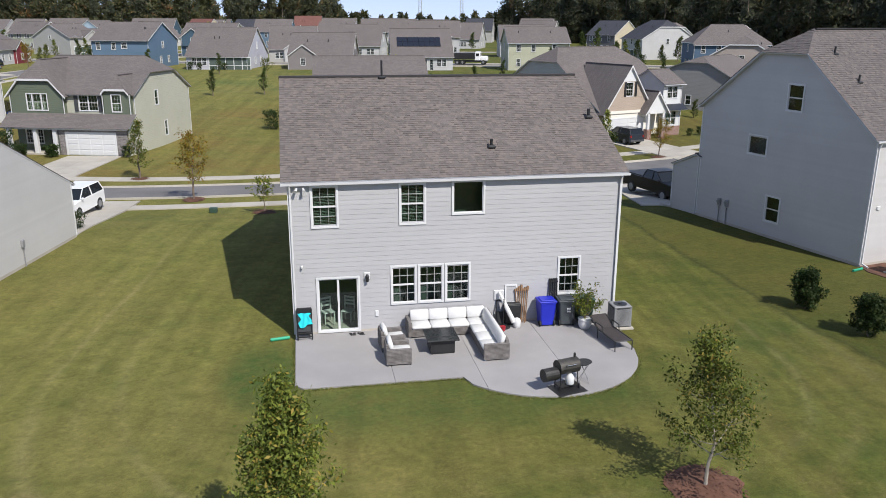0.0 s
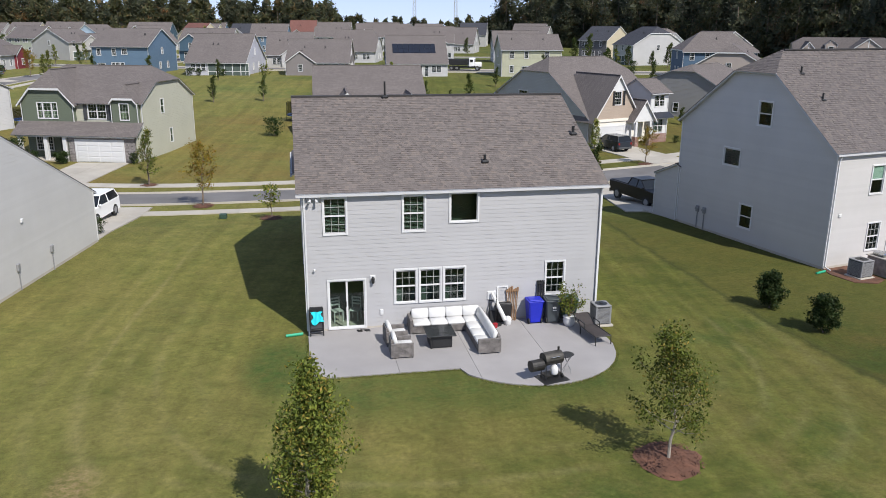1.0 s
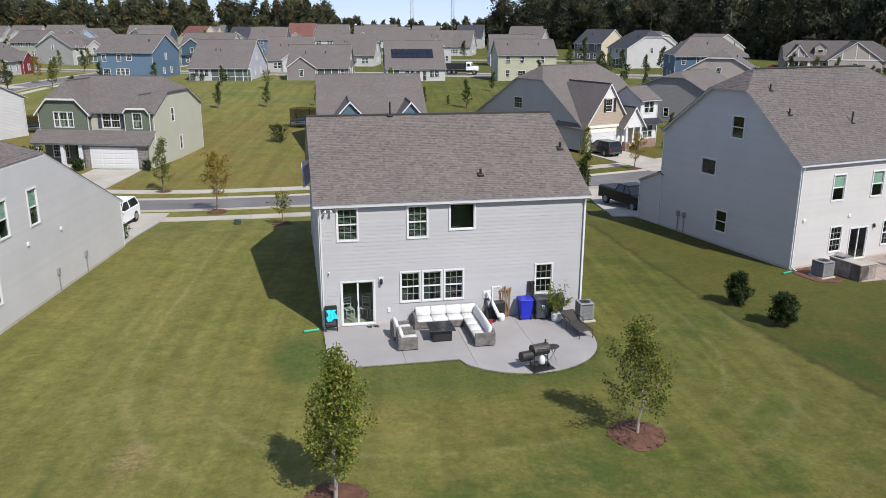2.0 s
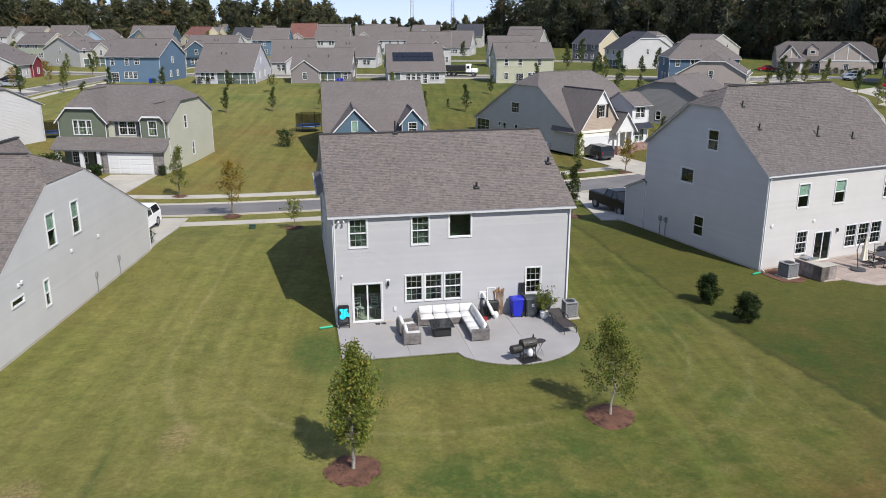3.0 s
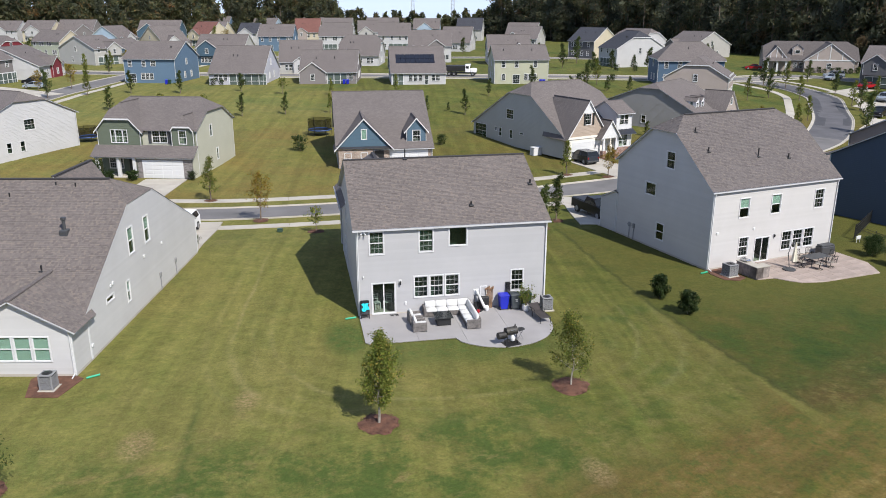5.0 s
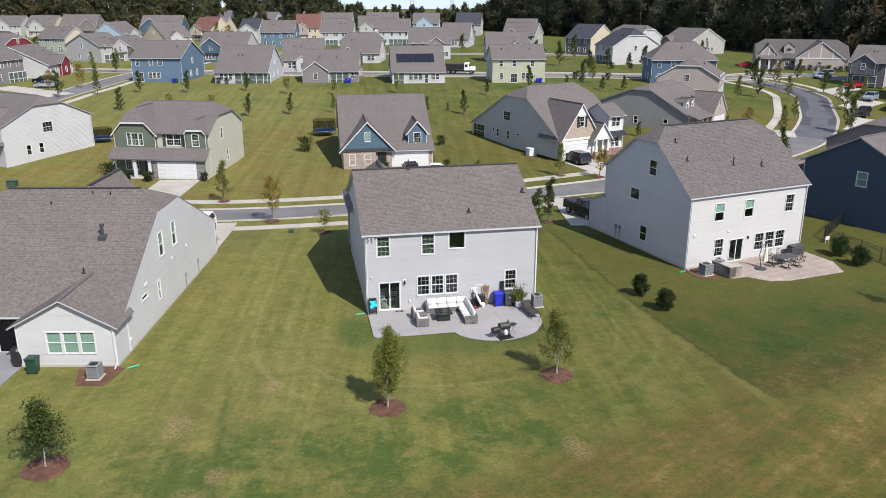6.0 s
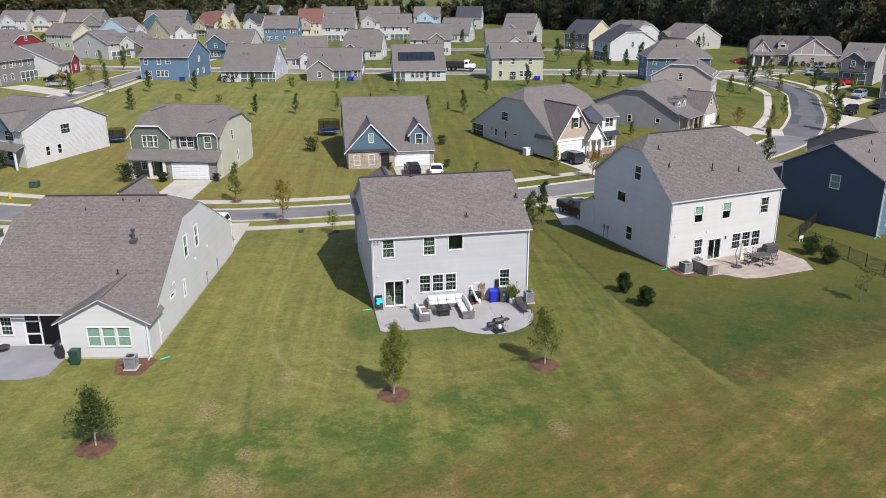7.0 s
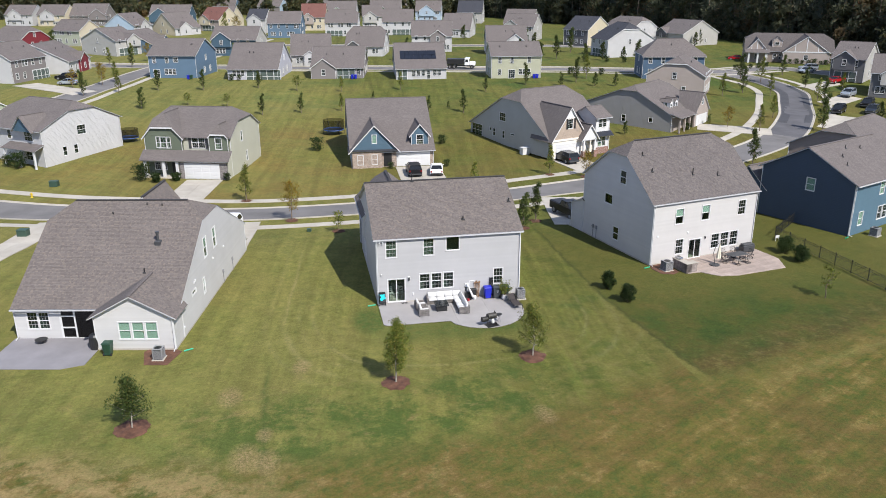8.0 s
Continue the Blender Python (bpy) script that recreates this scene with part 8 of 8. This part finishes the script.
# ---- vehicles ----
def vehicle(name, m, label, category, L, W, H, paint, kind="suv"):
    """A parked car along local x (front at +x): shaped body, glasshouse, wheels, lamps."""
    v = thing(name, m, label, category, "vehicles")
    hw = W / 2
    bonnet = 0.62 * H if kind != "truck" else 0.66 * H
    belt = bonnet + 0.06
    if kind == "suv":
        prof = [(-L / 2, 0.35), (-L / 2 + 0.02, belt), (-L / 2 + 0.05, belt + 0.02), (L * 0.20, belt), (L / 2 - 0.25, bonnet - 0.06), (L / 2, bonnet - 0.28), (L / 2, 0.3)]
        cab = [(-L / 2 + 0.06, belt), (-L / 2 + 0.32, H - 0.02), (L * 0.05, H), (L * 0.23, belt)]
    elif kind == "car":
        prof = [(-L / 2, 0.35), (-L / 2, belt - 0.1), (-L / 2 + 0.5, belt), (L * 0.2, belt), (L / 2 - 0.25, bonnet - 0.12), (L / 2, bonnet - 0.3), (L / 2, 0.3)]
        cab = [(-L * 0.36, belt), (-L * 0.2, H - 0.02), (L * 0.05, H), (L * 0.24, belt)]
    else:
        prof = [(-L / 2, 0.5), (-L / 2, belt), (L * 0.24, belt), (L / 2 - 0.12, bonnet - 0.04), (L / 2, bonnet - 0.25), (L / 2, 0.45)]
        cab = [(-L * 0.10, belt), (-L * 0.06, H - 0.02), (L * 0.14, H), (L * 0.27, belt)]
    g = Geo()
    n = len(prof)
    for y, k in ((-hw, 0.97), (-hw + 0.12, 1.0), (hw - 0.12, 1.0), (hw, 0.97)):
        g.v += [(x * k, y, z if z < 0.6 else z * (0.985 if k < 1 else 1.0)) for x, z in prof]
    for j in range(3):
        g.f += [(j * n + i, j * n + (i + 1) % n, (j + 1) * n + (i + 1) % n, (j + 1) * n + i) for i in range(n)]
    g.f += [tuple(range(n - 1, -1, -1)), tuple(range(3 * n, 4 * n))]
    body = part("body", g, paint, v)
    if kind == "truck":
        part("bed_cover", Geo().box(-L / 2 + 0.08, -L * 0.11, -hw + 0.12, hw - 0.12, belt - 0.02, belt + 0.05, None, 0.02), BLACK, v)
    gl = Geo()
    b0, t0 = hw - 0.06, hw - 0.22
    (xa, za), (xb, zb_), (xc, zc_), (xd, zd) = cab
    gl.v = [(xa, -b0, za - 0.02), (xb, -t0, zb_ - 0.05), (xc, -t0, zc_ - 0.05), (xd, -b0, zd - 0.02), (xa, b0, za - 0.02), (xb, t0, zb_ - 0.05), (xc, t0, zc_ - 0.05), (xd, b0, zd - 0.02)]
    gl.f = [(0, 3, 2, 1), (4, 5, 6, 7), (0, 1, 5, 4), (1, 2, 6, 5), (2, 3, 7, 6), (0, 4, 7, 3)]
    part("glasshouse", gl, CAR_GLASS, v, "dark tinted car windows")
    part("roof", Geo().box(xb - 0.05, xc + 0.05, -t0 - 0.015, t0 + 0.015, zb_ - 0.06, zb_ + 0.01, None, 0.03), paint, v)
    for s in (-1, 1):
        xm = (xa + xd) / 2
        for p, q, pr in (((xa, s * (b0 + 0.005), za), (xb, s * (t0 + 0.005), zb_ - 0.04), 0.035), ((xd, s * (b0 + 0.005), zd), (xc, s * (t0 + 0.005), zc_ - 0.04), 0.03), ((xm, s * (b0 + 0.005), za), (xm, s * (t0 + 0.005), zb_ - 0.04), 0.035)):
            part("pillar", Geo().tube(p, q, pr, n=5), paint, v)
    r = 0.34 if kind == "car" else (0.38 if kind == "suv" else 0.41)
    for x in (-L * 0.31, L * 0.31):
        for s in (-1, 1):
            wl = part("wheel", Geo().tube((x, s * (hw - 0.2), r), (x, s * (hw + 0.015), r), r, r, 20), RUBBER, v)
            part("rim", Geo().tube((x, s * (hw + 0.01), r), (x, s * (hw + 0.025), r), r * 0.62, r * 0.6, 14), GREY, wl)
    for s in (-1, 1):
        part("headlight", Geo().box(L / 2 - 0.06, L / 2 + 0.012, s * (hw - 0.3) - 0.16, s * (hw - 0.3) + 0.16, bonnet - 0.36, bonnet - 0.2, None, 0.02), CHROME, v)
        part("tail_light", Geo().box(-L / 2 - 0.012, -L / 2 + 0.05, s * (hw - 0.16) - 0.1, s * (hw - 0.16) + 0.1, belt - 0.35, belt - 0.1, None, 0.02), plain("red_lens", (0.25, 0.01, 0.01), 0.2) if "red_lens" not in bpy.data.materials else bpy.data.materials["red_lens"], v)
        part("mirror", Geo().box(xd - 0.15, xd - 0.02, s * (hw + 0.08) - 0.07, s * (hw + 0.08) + 0.07, belt, belt + 0.14, None, 0.03), paint, v)
    part("bumper", Geo().box(L / 2 - 0.05, L / 2 + 0.06, -hw + 0.08, hw - 0.08, 0.3, 0.52, None, 0.03), DGREY if kind != "truck" else CHROME, v)
    part("bumper", Geo().box(-L / 2 - 0.07, -L / 2 + 0.05, -hw + 0.08, hw - 0.08, 0.35, 0.55, None, 0.03), DGREY if kind != "truck" else CHROME, v)
    return v


P_BLACK = plain("black_paint", (0.010, 0.010, 0.012), 0.3, 0.1, relief=0)
P_BLACK.node_tree.nodes["Principled BSDF"].inputs["Specular IOR Level"].default_value = 0.2
P_WHITE = plain("white_paint", (0.78, 0.78, 0.78), 0.2, 0.04, relief=0)
P_GREY = plain("slate_paint", (0.022, 0.028, 0.038), 0.2, 0.08, relief=0)
P_SILVER = plain("silver_paint", (0.42, 0.46, 0.50), 0.25, 0.05, metal=0.5, relief=0)
P_RED = plain("red_paint", (0.33, 0.012, 0.018), 0.2, 0.08, relief=0)
vehicle("pickup_truck", on_ground(25.2, 23.2, 282, 0.07), "black pickup truck parked on the driveway", "pickup truck", 5.8, 2.0, 1.9, P_BLACK, "truck")
vehicle("suv", on_ground(-13.9, 24.6, 259, 0.07), "white suv parked beside the ranch house", "car", 4.7, 1.95, 1.75, P_WHITE)
vehicle("suv", on_ground(35.4, 53.7, 105, 0.07), "dark slate suv on the driveway", "car", 4.8, 1.95, 1.75, P_GREY)
vehicle("suv", on_ground(10.8, 50.6, 88, 0.07), "black suv parked before the garage", "car", 4.7, 1.95, 1.75, P_BLACK)
vehicle("sedan", on_ground(14.2, 50.4, 80, 0.07), "white sedan parked before the garage", "car", 4.6, 1.85, 1.45, P_WHITE, "car")
vehicle("suv", on_ground(-61.2, 149.6, 165, 0.07), "dark suv parked by the side street", "car", 4.9, 1.95, 1.75, P_BLACK)
vehicle("sedan", on_ground(-58.4, 140.2, 170, 0.07), "silver-blue sedan parked by the side street", "car", 4.6, 1.85, 1.45, P_SILVER, "car")
vehicle("sedan", on_ground(125.2, 124.5, 200, 0.07), "silver sedan on a far driveway", "car", 4.7, 1.85, 1.45, P_SILVER, "car")
vehicle("pickup_truck", on_ground(123.7, 110.6, 205, 0.07), "red pickup on a far driveway", "pickup truck", 5.6, 1.95, 1.6, P_RED, "truck")
vehicle("suv", on_ground(115, 94.2, 215, 0.07), "pale suv on a far driveway", "car", 4.7, 1.95, 1.75, P_SILVER)
vehicle("suv", on_ground(102.6, 80.3, 220, 0.07), "black suv by the bend", "car", 4.7, 1.95, 1.75, P_BLACK)
vehicle("suv", on_ground(108.8, 78.3, 220, 0.07), "blue-grey suv by the bend", "car", 4.7, 1.95, 1.75, P_GREY)
vehicle("suv", on_ground(112.9, 85.1, 220, 0.07), "black suv on a driveway", "car", 4.7, 1.95, 1.75, P_BLACK)
vehicle("suv", on_ground(128.1, 128.1, 160, 0.07), "grey suv at the far junction", "car", 4.7, 1.95, 1.75, P_SILVER)
vehicle("suv", on_ground(123.4, 155.8, 150, 0.07), "red car at the far junction", "car", 4.5, 1.9, 1.5, P_RED, "car")
dump = thing("dump_truck", on_ground(39.5, 152.3, -20, 0.06), "white dump truck parked on the back street", "truck", "vehicles")
part("cab", Geo().box(1.0, 2.3, -1.15, 1.15, 0.9, 2.9, None, 0.15), P_WHITE, dump)
part("bonnet", Geo().box(2.3, 3.9, -0.95, 0.95, 0.8, 1.9, None, 0.2), P_WHITE, dump)
part("windscreen", Geo().box(2.25, 2.33, -1.0, 1.0, 1.9, 2.6), CAR_GLASS, dump)
part("side_window", Geo().box(1.3, 2.0, -1.17, 1.17, 1.9, 2.5), CAR_GLASS, dump)
part("tipper_bed", Geo().box(-3.9, 0.8, -1.2, 1.2, 1.2, 2.5, None, 0.08).box(-3.8, 1.2, -1.1, 1.1, 2.5, 2.6), BLACK, dump, "black tipper bed")
part("chassis", Geo().box(-3.8, 3.8, -0.5, 0.5, 0.6, 1.0), DGREY, dump)
for x in (-3.0, -1.8, 3.0):
    for s in (-1, 1):
        wl = part("wheel", Geo().tube((x, s * 0.85, 0.52), (x, s * 1.2, 0.52), 0.52, 0.52, 18), RUBBER, dump)
        part("rim", Geo().tube((x, s * 1.19, 0.52), (x, s * 1.22, 0.52), 0.3, 0.28, 12), CHROME, wl)

# ---- driveways and street furniture ----
driveway("pale concrete driveway of the ranch house", (-12.8, 28.9), (-13.9, 16.6), 4.2)
driveway("pale concrete driveway beside the pale house", (27.2, 32.8), (24.3, 18.4), 4.6)
driveway("pale concrete driveway of the green house", (-22, 38.4), (-19.3, 53), 5.2)
driveway("pale concrete driveway of the brick-fronted house", (11.5, 38.9), (12, 55.2), 6.6)
driveway("pale concrete driveway of the sage house", (38.9, 42.8), (35.8, 56.6), 5.2)
driveway("pale concrete driveway by the bend", (91.9, 67.9), (101.8, 76.3), 4.6)
driveway("pale concrete driveway by the bend", (105.8, 88.3), (115.6, 93.8), 4.6)
driveway("pale concrete driveway of the grey house", (79.6, 67.2), (68.1, 73.4), 5.0)
driveway("pale concrete driveway by the junction", (112.7, 105.9), (123.9, 111), 4.6)
driveway("pale concrete driveway by the left lot", (-34.8, 34.5), (-37.5, 17), 3.6)
driveway("pale concrete driveway by the side street", (-51.3, 124.9), (-68.6, 142.4), 6.0)
BOX_GREEN = plain("utility_green", (0.035, 0.07, 0.05), 0.5, 0.2)
for x, y, s in ((-5.2, 23.1, 0.42), (-36.5, 28.6, 1.0), (-39.8, 53.6, 1.0)):
    solo("utility_box", Geo().box(-0.55 * s, 0.55 * s, -0.45 * s, 0.45 * s, 0, 0.75 * s, None, 0.05).box(-0.58 * s, 0.58 * s, -0.48 * s, 0.48 * s, 0.75 * s, 0.82 * s, None, 0.03), BOX_GREEN, "dark green utility cabinet on the lawn", "utility box", "utility boxes", m=on_ground(x, y, -12))
hy = thing("fire_hydrant", on_ground(-41.2, 48), "yellow fire hydrant on the verge", "hydrant")
YEL = plain("yellow_paint", (0.60, 0.42, 0.03), 0.4, 0.15)
part("barrel", Geo().lathe([(0.16, 0), (0.16, 0.06), (0.11, 0.08), (0.11, 0.5), (0.14, 0.52), (0.12, 0.62), (0.04, 0.72)], 14), YEL, hy)
part("outlet", Geo().tube((-0.2, 0, 0.4), (0.2, 0, 0.4), 0.06), YEL, hy)


def trampoline(m):
    t = thing("trampoline", m, "black trampoline with a tall safety net", "trampoline", "trampolines")
    ring = [(1.8 * math.cos(i * 0.3927), 1.8 * math.sin(i * 0.3927), 0.8) for i in range(17)]
    part("frame", Geo().path(ring, 0.05), BLACK, t)
    part("edge_pad", Geo().path([(x * 0.97, y * 0.97, z + 0.03) for x, y, z in ring], 0.11, 5), plain("blue_pad", (0.03, 0.08, 0.25), 0.6) if "blue_pad" not in bpy.data.materials else bpy.data.materials["blue_pad"], t, "blue edge pad")
    part("mat", Geo().lathe([(1.65, 0.78), (1.65, 0.80), (0.1, 0.79)], 16), BLACK, t)
    for i in range(6):
        a = i * 1.047
        part("pole", Geo().tube((1.85 * math.cos(a), 1.85 * math.sin(a), 0), (1.85 * math.cos(a), 1.85 * math.sin(a), 2.6), 0.03), BLACK, t)
    nt_ = Geo()
    for z0 in (0.8, 1.7):
        nt_.add([(1.8 * math.cos(i * 0.3927), 1.8 * math.sin(i * 0.3927), z0 + k * 0.9) for k in (0, 1) for i in range(16)], [(i, (i + 1) % 16, 16 + (i + 1) % 16, 16 + i) for i in range(16)])
    part("net", nt_, glass_mat("safety_net", (0.45, 0.45, 0.46)) if "safety_net" not in bpy.data.materials else bpy.data.materials["safety_net"], t)
    return t


tp = trampoline(on_ground(0.7, 79.1))
copy_thing(tp, on_ground(-34.2, 79.6) @ Matrix.Scale(0.85, 4))
solo("storage_box", Geo().box(-0.7, 0.7, -0.5, 0.5, 0, 1.1, None, 0.05).box(-0.74, 0.74, -0.54, 0.54, 1.1, 1.2, None, 0.04), WHITE, "white storage box by the sage house", "box", m=on_ground(30.6, 60, 18))
for x, y, a, c in ((-31.4, 144.2, -9, BIN_BLUE), (-30.7, 144.2, -9, BIN_GREEN), (8.6, 136.6, -9, BIN_BLUE), (9.4, 136.5, -9, BIN_BLUE), (52.8, 128.1, -6, BIN_BLUE), (53.6, 128.1, -6, BIN_BLUE)):
    wheelie_bin(on_ground(x, y, a), c, "household wheelie bin behind the house")
# far shrubs and beds
for i, (x, y, h, r) in enumerate(((-28.2, 54.2, 2.2, 1.3), (-26, 53, 1.1, 0.7), (-23.3, 53.4, 1.0, 0.7), (-16.1, 52, 1.0, 0.6), (-2.6, 67.8, 2.0, 0.7), (18.5, 68.8, 1.4, 0.9), (-47.7, 65.1, 2.2, 1.3), (-49.7, 66.3, 1.6, 1.1), (7.9, 54.6, 0.9, 0.6), (16.4, 54.2, 1.0, 0.6), (45.1, 57.3, 0.8, 0.8), (46.8, 58, 0.9, 0.8), (-12.2, 18.5, 0.9, 0.6),
                                  (110.1, 133.3, 1.2, 1.2), (112.8, 134.1, 1.2, 1.2), (115.6, 135.1, 1.2, 1.2), (118.3, 136, 1.2, 1.2), (122, 137.9, 1.2, 1.2), (-20.8, 139.6, 1.4, 1.2), (-18.9, 139.1, 1.2, 1.1), (-13.9, 138.5, 1.2, 1.1), (64.9, 71.1, 1.2, 0.9), (84, 158.5, 1.6, 1.4), (88.7, 156.7, 1.5, 1.3), (93.2, 154.9, 1.4, 1.3), (97.9, 153.2, 1.5, 1.3), (102.6, 151.3, 1.5, 1.4), (78.5, 161.1, 1.8, 1.4), (64, 133.3, 1.6, 1.1), (71.4, 130.6, 1.5, 1.1), (131.4, 143.7, 1.0, 1.0), (132.7, 143.2, 1.2, 1.0), (134.1, 142.2, 1.4, 1.0), (135.5, 141.8, 1.0, 1.0), (136.8, 140.8, 1.2, 1.0), (138.2, 140.3, 1.4, 1.0), (139.6, 139.3, 1.0, 1.0), (141.0, 138.9, 1.2, 1.0), (142.3, 137.9, 1.4, 1.0))):
    if i < 3:
        mk = make_tree("shrub", on_ground(x, y), "dark rounded garden shrub", h, r, 1800, 0.10, LEAF_DARK, BARK, 0.04, 60 + i, "holly", "shrubs", 0.04)
        first = (mk, h) if i == 0 else first
    else:
        s = h / first[1]
        copy_thing(first[0], on_ground(x, y, i * 40) @ Matrix.Scale(s, 4))

# ---- two lattice masts on the horizon ----
MAST_GREY = plain("galvanised_steel", (0.40, 0.43, 0.45), 0.6, 0.1)


def mast(x, y, h):
    t = thing("lattice_mast", pose(x, y, gz(y)), "tall pale lattice power mast", "mast", "masts")
    for sx in (-1, 1):
        for sy in (-1, 1):
            part("leg", Geo().tube((sx * 1.4, sy * 1.4, 0), (sx * 0.7, sy * 0.7, h), 0.2, 0.13, 4), MAST_GREY, t)
    br = Geo()
    n = 24
    for i in range(n):
        a, b = i / n, (i + 1) / n
        r0, r1 = 1.4 - 0.7 * a, 1.4 - 0.7 * b
        for sx, sy, tx, ty in ((-1, -1, 1, -1), (1, -1, 1, 1), (1, 1, -1, 1), (-1, 1, -1, -1)):
            br.tube((sx * r0, sy * r0, a * h), (tx * r1, ty * r1, b * h), 0.07, n=4, caps=False).tube((tx * r0, ty * r0, a * h), (sx * r1, sy * r1, b * h), 0.07, n=4, caps=False)
    part("bracing", br, MAST_GREY, t)
    for z, w in ((h * 0.8, 6), (h * 0.9, 5), (h, 4)):
        part("crossarm", Geo().tube((-w, 0, z), (w, 0, z), 0.15, n=4), GREY, t)


mast(95.8, 600.0, 72.0)
mast(128.5, 600.0, 72.0)
